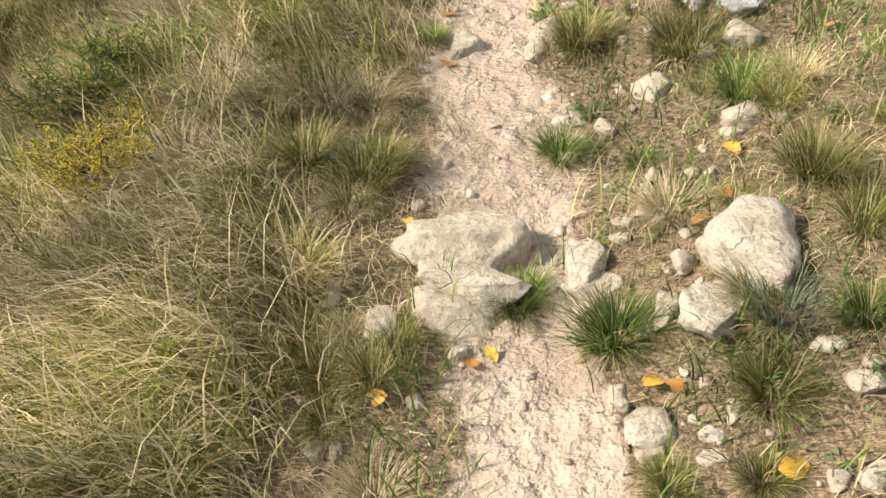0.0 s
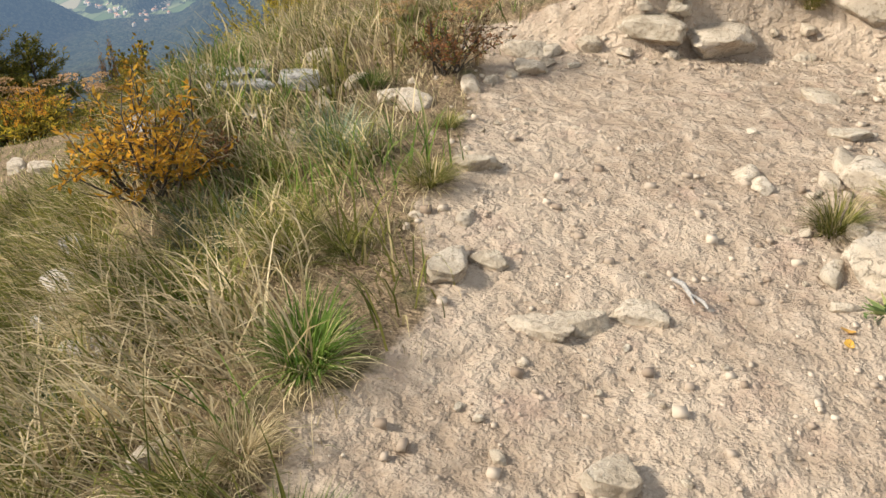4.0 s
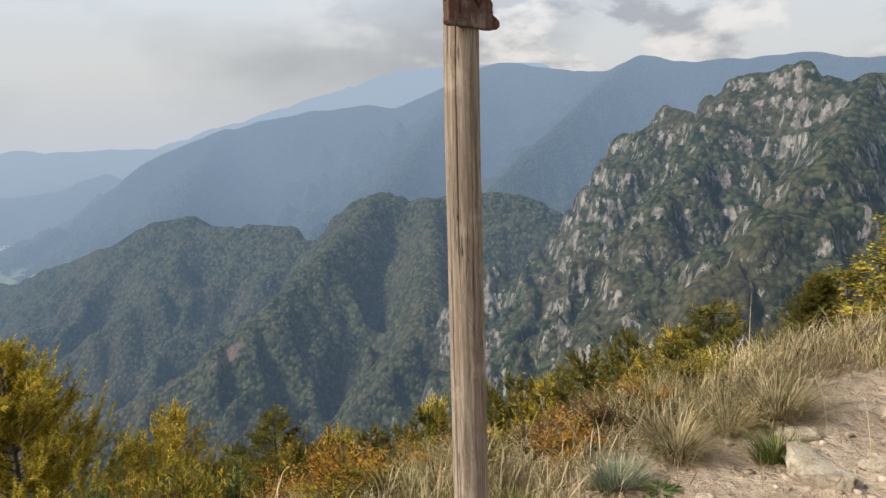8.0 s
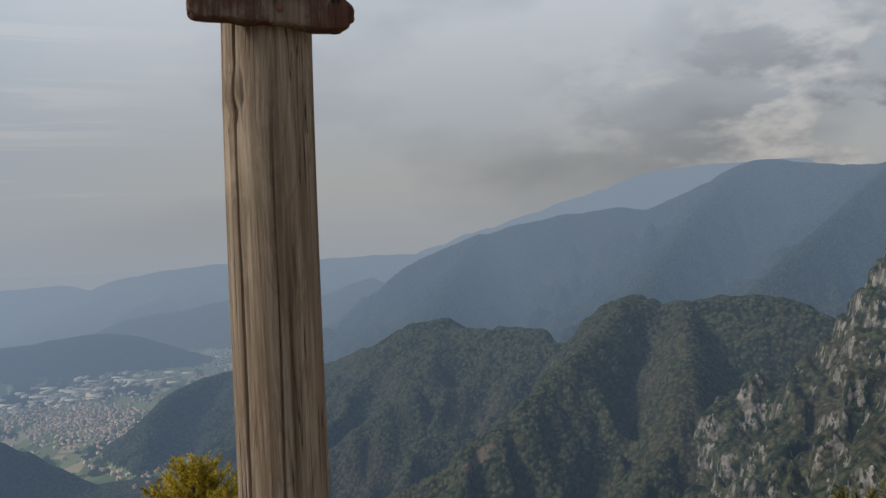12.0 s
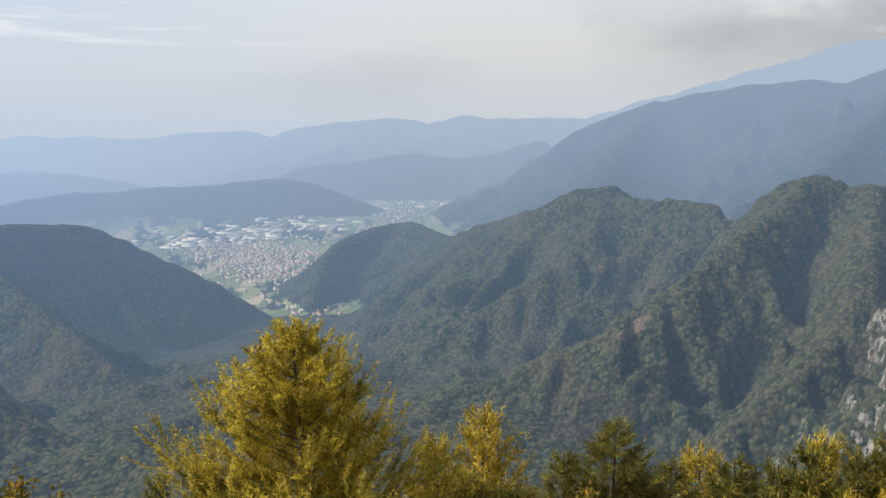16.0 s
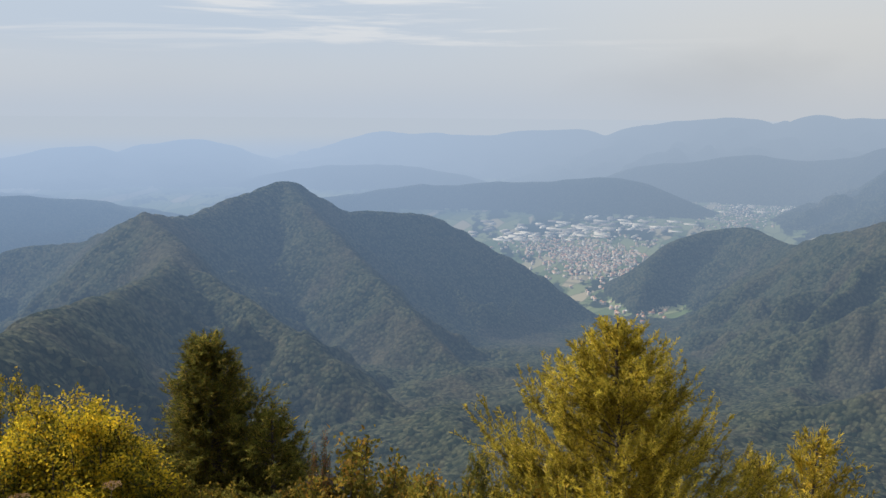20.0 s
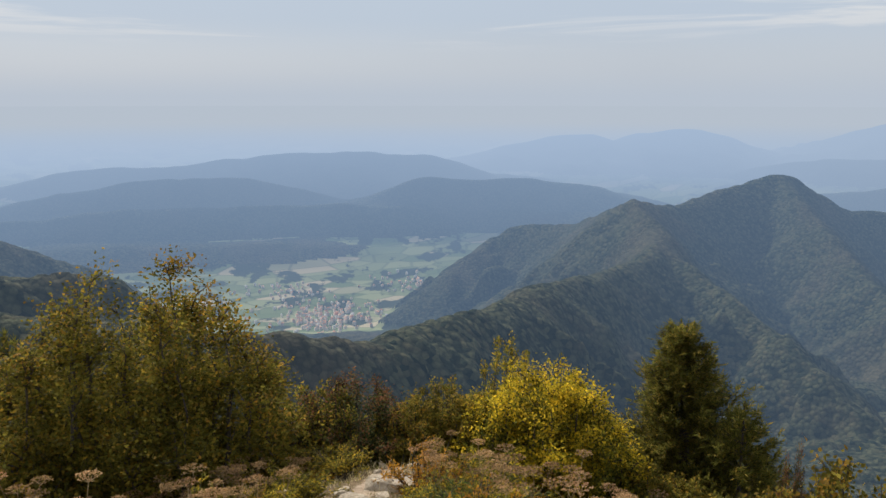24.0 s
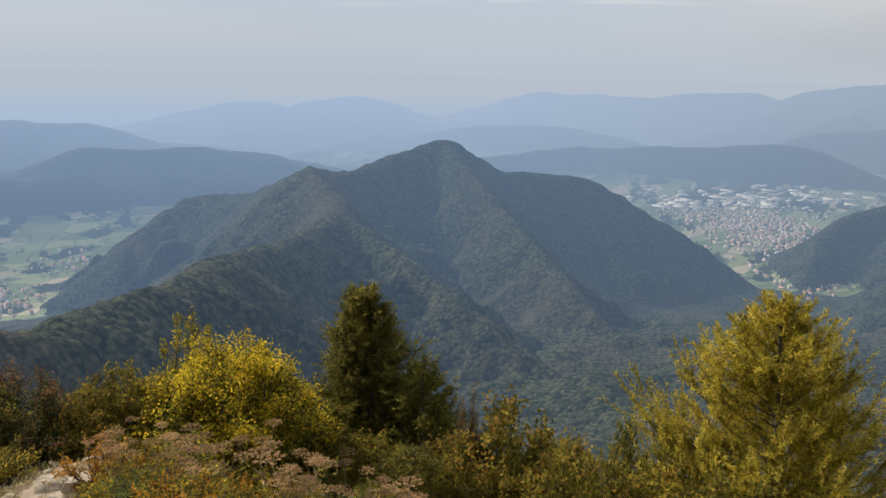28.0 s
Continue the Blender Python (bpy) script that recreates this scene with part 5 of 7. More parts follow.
TUFTS += [
    (-2.35, -2.35, 0.30, 2), (-2.6, -2.8, 0.34, 1), (-2.15, -2.55, 0.26, 0), (-2.9, -2.2, 0.32, 2), (-2.5, -0.75, 0.30, 2), (-2.8, -0.9, 0.30, 3), (-3.1, -1.4, 0.32, 2), (-1.75, -2.75, 0.30, 0), (-1.9, -3.3, 0.32, 1),
    (-0.32, -0.10, 0.27, 3), (0.19, 0.04, 0.31, 3), (-1.03, 0.26, 0.29, 2), (-0.80, 0.63, 0.42, 3), (-1.81, 0.37, 0.45, 3),
    (0.48, -2.52, 0.15, 4), (0.64, -2.58, 0.15, 2), (-1.62, -2.14, 0.22, 2), (0.23, 0.03, 0.24, 0), (-0.36, -0.08, 0.18, 2),
    (0.33, 0.17, 0.15, 2), (0.60, -0.02, 0.17, 2), (0.80, 1.21, 0.28, 1), (0.97, 1.13, 0.22, 4), (-0.09, 0.66, 0.30, 1),
    (0.30, 0.88, 0.23, 0), (0.55, 0.80, 0.23, 3), (1.57, 1.27, 0.23, 0), (-0.33, 0.22, 0.27, 3), (-0.57, 0.56, 0.27, 3),
    (-1.09, 0.38, 0.29, 0), (-0.47, 0.96, 0.35, 3), (-0.91, 1.16, 0.40, 3), (1.16, 1.43, 0.40, 3),
]
TUFTS += [
    (1.77, 1.67, 0.47, 3), (-1.26, 1.13, 0.37, 3), (-1.44, 0.75, 0.38, 3), (0.25, 1.54, 0.39, 3), (1.49, 1.60, 0.35, 3),
    (-1.88, 0.62, 0.38, 3), (-1.57, 0.40, 0.30, 3),
]
SHRUBS = [      # x, y, width, kind
    (-1.85, -6.62, 0.39, 2), (-1.51, -7.05, 0.27, 0), (-1.25, -0.72, 0.49, 4), (-0.60, 1.74, 0.34, 0), (0.62, 1.62, 0.24, 3), (0.89, 1.95, 0.30, 1),
    (0.75, 1.75, 0.30, 3), (1.0, 1.9, 0.32, 1), (1.25, 2.1, 0.30, 3), (0.35, 1.7, 0.28, 0), (0.1, 1.75, 0.28, 3), (-0.3, 1.65, 0.30, 0), (1.6, 2.3, 0.32, 0), (-0.9, 1.6, 0.30, 0), (-1.3, 1.4, 0.28, 3),
    (-2.25, -2.02, 0.52, 3), (-2.45, -1.78, 0.34, 3), (-2.05, -1.85, 0.22, 1),
]
FALLEN = []     # x, y
FALLEN += [
    (-0.41, -7.21), (-0.12, -7.70), (-0.07, -7.67), (0.49, -6.94), (0.47, -7.16),
    (0.41, -7.25), (-0.32, -7.86), (0.32, -7.79), (0.36, -7.81), (0.79, -6.34),
    (0.47, -6.10), (0.58, -8.02), (-1.24, -7.75), (-0.62, -5.73), (-0.52, -6.17),
    (0.47, -6.13), (0.51, -4.04), (0.70, -4.28), (0.23, -6.21), (-0.46, -4.29),
    (-0.31, -4.33), (-0.46, -4.43), (0.15, -4.04), (0.32, -2.70), (0.14, -4.28),
    (0.33, -2.63), (0.68, -2.55), (0.22, -0.12), (1.60, 0.18), (-0.35, 0.95),
]


# ---- stones ----
def stone_mesh(seed, level):
    """A weathered block: a ball cut by planes, then roughened."""
    rng = np.random.default_rng(seed)
    bm = bmesh.new()
    bmesh.ops.create_icosphere(bm, subdivisions=level, radius=1.0)
    v = np.array([q.co for q in bm.verts])
    nor = unit(rng.normal(size=(15, 3)) * [1, 1, 0.9])
    nor[0] = unit(np.array([0.1, -0.1, 1.0]))
    off = rng.uniform(0.46, 0.80, 15)
    off[0] = 0.50
    for a, o in zip(nor, off):
        d = v @ a
        v = v - np.maximum(d - o, 0)[:, None] * a * 0.97
    for q, c in zip(bm.verts, v):
        c = Vector(c)
        k = 0.08 * noise.fractal(c * 2.1 + Vector((seed, 0, 0)), 0.8, 2.1, 5) + 0.045 * noise.noise(c * 7 + Vector((0, seed, 0)))
        k -= 0.09 * max(0.0, 1 - 9 * abs(noise.noise(c * 1.3 + Vector((0, 0, seed)))))
        q.co = c * (1 + k)
    me = bpy.data.meshes.new("rock")
    bm.to_mesh(me)
    bm.free()
    co = np.array([q.co for q in me.vertices])
    lo, hi = co.min(0), co.max(0)
    co = (co - (lo + hi) / 2) / (hi - lo)
    co[:, 2] += 0.5
    me.vertices.foreach_set("co", co.astype(np.float32).ravel())
    me.polygons.foreach_set("use_smooth", np.ones(len(me.polygons), bool))
    me.materials.append(STONE)
    return me


for _k in range(12):                        # stones that edge the path down the spur
    _px = -6.6 - 0.5 * _k
    ROCKS.append((_px, float(spur_path(_px)) + 0.30 * math.sin(_k * 2.6), 0.10 + 0.07 * (math.sin(_k * 5.1) + 1), 0.10 + 0.07 * (math.sin(_k * 3.3) + 1)))
BIG, SMALL = [stone_mesh(s, 4) for s in range(7)], [stone_mesh(20 + s, 3) for s in range(9)]
BIG_GREY = [m.copy() for m in BIG[:4]]
for m in BIG_GREY:
    m.materials[0] = STONE_GREY


def set_stones():
    rng = np.random.default_rng(5)
    for k, (x, y, w, deep) in enumerate(ROCKS):
        if x < -3.2 and y < 0.3:
            continue
        grey = (abs(x - 0.38) < 0.22 and -6.2 < y < -4.9 and w > 0.10) or (-1.6 < x < -0.8 and y > 0.3) or (x < -1.9 and -3 < y < -0.8)
        pool = BIG_GREY if grey else (BIG if w > 0.12 else SMALL)
        ob = new("boulder" if w > 0.24 else "rock", pool[int(rng.integers(len(pool)))])
        long = 1.35 if grey and y < -4 else 1.0
        w, deep = min(w, 0.36), min(deep * long, 0.55)
        h = min(w, deep) * (rng.uniform(0.32, 0.50) if not grey or y > -4 else 0.20)
        sink = (1.5 if grey and y < -4 else 0.35 if grey and y < 0 else 0.75) * h + 0.01
        ob.matrix_basis = (Matrix.Translation(on_ground(x, y, -sink)) @ Matrix.Rotation(rng.uniform(-0.25, 0.25) + (math.pi if rng.random() < 0.5 else 0), 4, "Z")
                           @ Matrix.Rotation(rng.normal(0, 0.10), 4, "X") @ Matrix.Diagonal((w * 1.12, deep * 1.12, h + sink, 1)))
        if grey:
            tagged(ob, "pale grey lichen-stained limestone rock in the turf", "rock", "stones on the summit")
        elif w > 0.24:
            tagged(ob, "large cracked beige limestone boulder bedded in the trail", "boulder", "stones on the summit")
        elif y > 0:
            tagged(ob, "beige limestone rock on stony ground near the post", "rock", "stones on the summit")
        else:
            tagged(ob, "beige limestone rock half sunk in dusty soil", "rock", "stones on the summit")


set_stones()


def set_rubble():
    """Small angular stones that gather along the rims of the clearing, in the trail and by the path along the top."""
    rng = np.random.default_rng(14)
    # bands: x, y, reach in x, reach in y, how many
    for cx, cy, rx, ry, n in ((-1.15, -1.15, 0.45, 0.55, 44), (-0.45, -0.42, 0.45, 0.16, 30), (0.85, -1.55, 0.32, 0.75, 70), (0.45, -2.1, 0.25, 0.40, 22), (1.5, 0.35, 0.75, 0.60, 60), (2.3, 1.2, 0.5, 0.45, 30),
                              (-0.25, -4.0, 0.40, 0.40, 40), (0.0, -6.0, 0.30, 0.5, 18), (0.30, -7.2, 0.20, 0.30, 28), (0.55, -7.85, 0.25, 0.25, 18), (-0.45, -7.6, 0.15, 0.5, 20), (-0.85, -5.2, 0.12, 0.6, 16),
                              (-0.3, -2.9, 0.6, 0.6, 24), (0.3, 0.35, 0.5, 0.25, 20)):
        for _ in range(int(n * 0.64)):
            x, y = cx + rng.normal(0, rx * 0.6), cy + rng.normal(0, ry * 0.6)
            if math.hypot(x, y) < 0.09:
                continue
            w = min(0.022 + 0.018 * rng.pareto(2.4), 0.085)
            ob = new("stone", SMALL[int(rng.integers(len(SMALL)))])
            ob.matrix_basis = (Matrix.Translation(on_ground(x, y, -0.22 * w)) @ Matrix.Rotation(rng.uniform(0, 6.28), 4, "Z") @ Matrix.Rotation(rng.normal(0, 0.3), 4, "X")
                               @ Matrix.Diagonal((w * rng.uniform(0.9, 1.5), w * rng.uniform(0.7, 1.1), w * rng.uniform(0.5, 0.9), 1)))
            tagged(ob, "small angular beige limestone stone on dusty soil", "stone", "small stones on the soil")


set_rubble()


def grit():
    """Loose pebbles and chips over the bare soil, thicker at its edges."""
    rng = np.random.default_rng(9)
    base = np.array([(a, b, c) for a in (-0.5, 0.5) for b in (-0.5, 0.5) for c in (-0.5, 0.5)]) * 0.8
    tri = np.array([(0, 1, 3, 2), (4, 6, 7, 5), (0, 4, 5, 1), (2, 3, 7, 6), (0, 2, 6, 4), (1, 5, 7, 3)])
    n = 150000
    x, y = rng.uniform(-3.6, 3.4, n), rng.uniform(-9.2, 2.4, n)
    w = worn(x, y)
    thick = 0.10 + 0.9 * w * step((fbm(x * 1.1, y * 1.1, 3, 91) - 0.35) / 0.3)
    thick = np.where(y > -0.3, thick * 1.5, thick)
    keep = rng.random(n) < thick * 0.42
    x, y = x[keep], y[keep]
    n = len(x)
    s = np.clip(0.0055 * rng.pareto(2.2, n) + 0.004, 0.004, 0.040)
    sh = base[None] * (1 + rng.normal(0, 0.20, (n, len(base), 3))) * (s[:, None, None] * rng.uniform(0.6, 1.2, (n, 1, 3)))
    sh[:, :, 2] *= 0.7
    v = sh + np.stack([x, y, ground_z(x, y) + s * 0.10], -1)[:, None]
    q = (tri[None] + np.where(tri[None] >= 0, (np.arange(n) * len(base))[:, None, None], 0)).reshape(-1, 4)
    ob = new("gravel", raw_mesh("gravel", v.reshape(-1, 3), q))
    m = Nodes("grit")
    r = m.geo.outputs["Random Per Island"]
    ob.data.materials.append(m.done(m.bsdf(m.mix(r, (0.25, 0.185, 0.130), (0.54, 0.45, 0.345)), 0.9, None, 0.15)))
    tagged(ob, "loose pale limestone pebbles and grit on soil", "gravel", kind="stuff")


grit()

# ---- grass ----
def tuft_mesh(seed, kind):
    """A tussock of unit width: kinds are short green, blue-green, olive, long dry."""
    rng = np.random.default_rng(seed)
    n = (460, 420, 460, 560)[kind]
    a = rng.uniform(0, 2 * np.pi, n)
    r = 0.23 * np.sqrt(rng.random(n)) * (0.8 + 0.4 * np.sin(a * 2 + seed))
    at = np.stack([np.cos(a) * r, np.sin(a) * r, np.full(n, -0.03)], -1)
    out = rng.uniform(0.1, 1.0, n) ** 0.8 * (0.95, 0.9, 0.9, 1.15)[kind]
    b = a + rng.normal(0, 0.5, n)
    lean = np.stack([np.cos(b) * out, np.sin(b) * out, np.ones(n)], -1)
    length = rng.uniform(0.30, 0.85, n) * (0.85, 0.85, 0.95, 1.1)[kind]
    v, q = blades(at, lean, length, rng.uniform(0.009, 0.017, n) * (1.0, 0.8, 0.85, 0.75)[kind], rng, rng.uniform(0.25, 0.8, n) * (0.8, 0.7, 0.9, 1.1)[kind])
    me = raw_mesh("blades", v, q)
    me.materials.append(GRASS[kind])
    return me


def herb_mesh(seed):
    """A rosette of long pointed leaves, unit width."""
    rng = np.random.default_rng(seed)
    n = 34
    a = rng.uniform(0, 2 * np.pi, n)
    up = rng.uniform(0.15, 0.9, n)
    at = np.stack([np.cos(a) * 0.03, np.sin(a) * 0.03, np.zeros(n)], -1)
    v, q = leaf_cards(at, np.stack([np.cos(a), np.sin(a), up], -1), rng.uniform(0.25, 0.5, n), rng.uniform(0.06, 0.12, n), rng, 0.3)
    m = 60
    b = rng.uniform(0, 2 * np.pi, m)
    d = 0.45 * np.sqrt(rng.random(m))
    v2, q2 = leaf_cards(np.stack([np.cos(b) * d, np.sin(b) * d, rng.uniform(0.0, 0.10, m)], -1), rng.normal(size=(m, 3)) + [0, 0, 0.6], rng.uniform(0.06, 0.13, m), rng.uniform(0.04, 0.08, m), rng)
    me = raw_mesh("rosette", *joined((v, q), (v2, q2)))
    me.materials.append(HERB)
    return me


TUFT_MESH = [[tuft_mesh(10 * k + s, k) for s in range(3)] for k in range(4)]
HERB_MESH = [herb_mesh(s) for s in range(3)]


def skirt_mesh(seed):
    """Last year's dead blades lying out round the foot of a tuft, unit width."""
    rng = np.random.default_rng(seed)
    n = 150
    a = rng.uniform(0, 2 * np.pi, n)
    r = 0.20 * np.sqrt(rng.random(n))
    o = rng.uniform(0.7, 2.2, n)
    v, q = blades(np.stack([np.cos(a) * r, np.sin(a) * r, np.full(n, -0.02)], -1), np.stack([np.cos(a) * o, np.sin(a) * o, np.ones(n)], -1), rng.uniform(0.25, 0.6, n), rng.uniform(0.008, 0.014, n), rng, rng.uniform(0.5, 1.2, n))
    me = raw_mesh("thatch", v, q)
    me.materials.append(GRASS_DRY)
    return me


SKIRT = [skirt_mesh(70 + s) for s in range(3)]
TUFT_LABEL = ("short dense green grass tuft at the path", "fine blue-green fescue tuft among stones", "olive half-dry grass tuft on the slope", "long bleached dry grass tussock on the slope",
              "low green leafy herb rosette among stones")


def set_tufts():
    rng = np.random.default_rng(3)
    for x, y, w, kind in TUFTS:
        if math.hypot(x + 0.93, y - 0.50) < 0.28:
            continue
        pool = HERB_MESH if kind == 4 else TUFT_MESH[kind]
        ob = new("herb" if kind == 4 else "grass_tuft", pool[int(rng.integers(3))])
        s = w * (1.35, 1.4, 1.5, 1.35, 1.3)[kind] * (0.8 if (y > -1 or x < -0.6) and kind > 1 else 1.0)
        ob.matrix_basis = Matrix.Translation(on_ground(x, y, -0.01)) @ Matrix.Rotation(rng.uniform(0, 6.28), 4, "Z") @ Matrix.Diagonal((s, s, s * rng.uniform(0.75, 1.0), 1))
        tagged(ob, TUFT_LABEL[kind], "herb" if kind == 4 else "grass tuft", "herbs along the trail" if kind == 4 else "tufts along the trail")
        if kind != 4:
            part("thatch", SKIRT[int(rng.integers(3))], None, ob)


set_tufts()


def loose_tufts():
    """Smaller tufts that fill the verge and the slope."""
    rng = np.random.default_rng(31)
    made = 0
    while made < 190:
        x, y = rng.uniform(-2.6, 1.7), rng.uniform(-9.0, -3.3)
        if worn(np.array(x), np.array(y)) > 0.25 or (x > 0 and rng.random() < 0.35):
            continue
        kind = int(rng.choice([0, 0, 2, 2, 3, 4] if x > -0.6 else [2, 2, 3, 3, 1, 0]))
        pool = HERB_MESH if kind == 4 else TUFT_MESH[kind]
        ob = new("herb" if kind == 4 else "grass_tuft", pool[int(rng.integers(3))])
        s = rng.uniform(0.10, 0.22) if x > -0.6 else rng.uniform(0.14, 0.34)
        ob.matrix_basis = Matrix.Translation(on_ground(x, y, -0.01)) @ Matrix.Rotation(rng.uniform(0, 6.28), 4, "Z") @ Matrix.Diagonal((s, s, s * rng.uniform(0.7, 1.0), 1))
        tagged(ob, TUFT_LABEL[kind], "herb" if kind == 4 else "grass tuft", "herbs along the trail" if kind == 4 else "tufts along the trail")
        if kind != 4:
            part("thatch", SKIRT[int(rng.integers(3))], None, ob)
        made += 1


loose_tufts()


def sward(name, label, material, n, box, dens, size, wide, droop, seed, flow=(0, 0)):
    """Thin grass over a stretch of ground; dens(x, y) tells how thick."""
    rng = np.random.default_rng(seed)
    x, y = rng.uniform(box[0], box[1], n), rng.uniform(box[2], box[3], n)
    keep = rng.random(n) < dens(x, y)
    x, y = x[keep], y[keep]
    m = len(x)
    a = rng.uniform(0, 2 * np.pi, m)
    o = rng.uniform(0.1, 0.9, m)
    lean = np.stack([np.cos(a) * o + flow[0], np.sin(a) * o + flow[1], np.ones(m)], -1)
    at = np.stack([x, y, ground_z(x, y) - 0.008], -1)
    L = rng.uniform(size[0], size[1], m) * (0.6 + 0.8 * fbm(x * 1.7, y * 1.7, 3, seed))
    v, q = blades(at, lean, L, rng.uniform(0.7, 1.3, m) * wide, rng, rng.uniform(0.3, 1.0, m) * droop)
    ob = new(name, raw_mesh(name, v, q))
    ob.data.materials.append(material)
    tagged(ob, label, "grass", kind="stuff")


def clump(x, y, s, seed, lo=0.45, hi=0.6):
    return step((fbm(x * s, y * s, 3, seed) - lo) / (hi - lo))


def west_slope(x, y):
    return step((-0.95 - x + 0.3 * np.sin(y * 2)) / 0.6) * (1 - worn(x, y)) * (0.45 + 0.55 * step((-2.5 - y) / 0.9))


sward("dry_grass", "bleached dry grass over the slope below the trail", GRASS_DRY, 90000, (-5.0, -0.5, -9.6, 0.2), lambda x, y: west_slope(x, y) * (0.03 + 0.97 * clump(x, y, 1.9, 5, 0.44, 0.52)), (0.13, 0.36), 0.0072, 1.0, 21, (-0.45, -0.1))
sward("slope_grass", "olive green grass over the slope below the trail", GRASS_OLIVE, 120000, (-5.0, -0.5, -9.6, 0.2), lambda x, y: west_slope(x, y) * clump(x, y, 2.2, 15, 0.44, 0.52), (0.14, 0.34), 0.0075, 0.9, 22, (-0.3, 0))
sward("green_slope_grass", "fresh green grass among the dry slope grass", GRASS_GREEN, 66000, (-5.0, -0.5, -9.6, 0.2), lambda x, y: west_slope(x, y) * clump(x, y, 1.6, 75, 0.5, 0.56), (0.12, 0.32), 0.0068, 0.8, 33, (-0.2, 0))
sward("trailside_grass", "dense long olive grass flowing down beside the trail", GRASS_OLIVE, 34000, (-2.5, -0.45, -9.4, -3.6), lambda x, y: (1 - worn(x, y)) * step((-0.55 - x + 0.2 * np.sin(y * 3)) / 0.3) * (0.10 + 0.90 * clump(x, y, 1.7, 125)), (0.13, 0.36), 0.0052, 0.9, 40, (-0.5, -0.3))
sward("trailside_straw", "dense long bleached grass flowing down beside the trail", GRASS_DRY, 46000, (-2.5, -0.45, -9.4, -3.6), lambda x, y: (1 - worn(x, y)) * step((-0.55 - x + 0.2 * np.sin(y * 3)) / 0.3) * (0.10 + 0.90 * clump(x, y, 1.5, 135)), (0.14, 0.38), 0.0048, 1.0, 41, (-0.5, -0.3))
sward("verge_grass", "thin straw and green grass on the verge right of the trail", GRASS_GREEN, 38000, (-0.3, 2.4, -9.4, -3.0), lambda x, y: (1 - worn(x, y)) * (0.10 + 0.7 * clump(x, y, 1.8, 25)), (0.05, 0.17), 0.005, 0.9, 23)
sward("straw", "short dry straw lying on the soil beside the trail", GRASS_DRY, 130000, (-1.6, 2.2, -9.4, 1.6), lambda x, y: (1 - worn(x, y)) * (0.25 + 0.5 * clump(x, y, 2.5, 145)), (0.04, 0.13), 0.0030, 2.0, 24)
sward("crest_grass", "tall bleached grass along the crest behind the post", GRASS_DRY, 62000, (-3.4, 5.5, 0.2, 4.6), lambda x, y: (1 - worn(x, y)) * (0.25 + 0.75 * clump(x, y, 1.2, 35)) * step((y - 0.7 - 0.25 * np.clip(x, 0, 9)) / 0.5), (0.10, 0.30), 0.0045, 0.9, 26, (0.15, -0.1))
sward("crest_green", "green and olive grass along the crest behind the post", GRASS_OLIVE, 24000, (-3.4, 5.5, 0.2, 4.2), lambda x, y: (1 - worn(x, y)) * clump(x, y, 1.5, 45) * step((y - 0.6 - 0.25 * np.clip(x, 0, 9)) / 0.5), (0.12, 0.30), 0.0045, 0.8, 27)
sward("spur_grass", "short olive grass beside the path down the spur", GRASS_OLIVE, 44000, (-14.0, -1.6, -2.8, 6.5), lambda x, y: (1 - worn(x, y)) * (0.10 + 0.5 * clump(x, y, 0.9, 55)), (0.05, 0.14), 0.007, 0.8, 28)
sward("seed_stalks", "long thin seed stalks leaning over the crest", GRASS_DRY, 110, (-2.6, 2.4, 0.9, 2.2), lambda x, y: 1 + 0 * x, (0.30, 0.60), 0.0035, 0.8, 30)
sward("spur_straw", "dry grass and weeds beside the path down the spur", GRASS_DRY, 36000, (-14.0, -1.6, -2.8, 6.5), lambda x, y: 0.6 * (1 - worn(x, y)) * clump(x, y, 0.8, 65) * step((-4.5 - x) / 1.5), (0.08, 0.20), 0.007, 0.8, 29)

sward("lower_slope_grass", "long olive and tawny grass on the steep slope below the trail", GRASS_OLIVE, 100000, (-8.5, -2.7, -9.8, 0.0), lambda x, y: 0.35 + 0.65 * clump(x, y, 1.3, 105), (0.20, 0.45), 0.012, 0.9, 37, (-0.35, 0))
sward("lower_slope_straw", "bleached grass on the steep slope below the trail", GRASS_DRY, 40000, (-8.5, -2.7, -9.8, 0.0), lambda x, y: 0.15 + 0.85 * clump(x, y, 1.1, 115), (0.18, 0.42), 0.011, 1.0, 38, (-0.35, 0))
sward("meadow_grass", "coarse olive and dry grass over the slopes round the summit", GRASS_OLIVE, 60000, (-15.0, 15.0, -16.0, 2.0), lambda x, y: (1 - worn(x, y)) * ((x > 2.3) | (y < -9.5) | ((x < -3.8) & (y < -1.5))) * (0.3 + 0.7 * clump(x, y, 0.9, 95)), (0.12, 0.32), 0.016, 0.9, 36)


def ground_cover():
    """Small green leaves in mats on the verge."""
    rng = np.random.default_rng(44)
    x, y = rng.uniform(-0.4, 2.2, 60000), rng.uniform(-9.0, -2.8, 60000)
    keep = rng.random(60000) < step((0.35 - worn(x, y)) / 0.3) * clump(x, y, 1.4, 85, 0.56, 0.66) * 0.45
    x, y = x[keep], y[keep]
    n = len(x)
    at = np.stack([x, y, ground_z(x, y) + rng.uniform(0.0, 0.03, n)], -1)
    v, q = small_leaves(at, rng.normal(size=(n, 3)) + [0, 0, 0.5], rng.uniform(0.012, 0.028, n), rng.uniform(0.006, 0.012, n), rng)
    ob = new("ground_cover", raw_mesh("ground_cover", v, q))
    ob.data.materials.append(HERB)
    tagged(ob, "low mats of small green leaves on the verge", "ground cover", kind="stuff")


ground_cover()


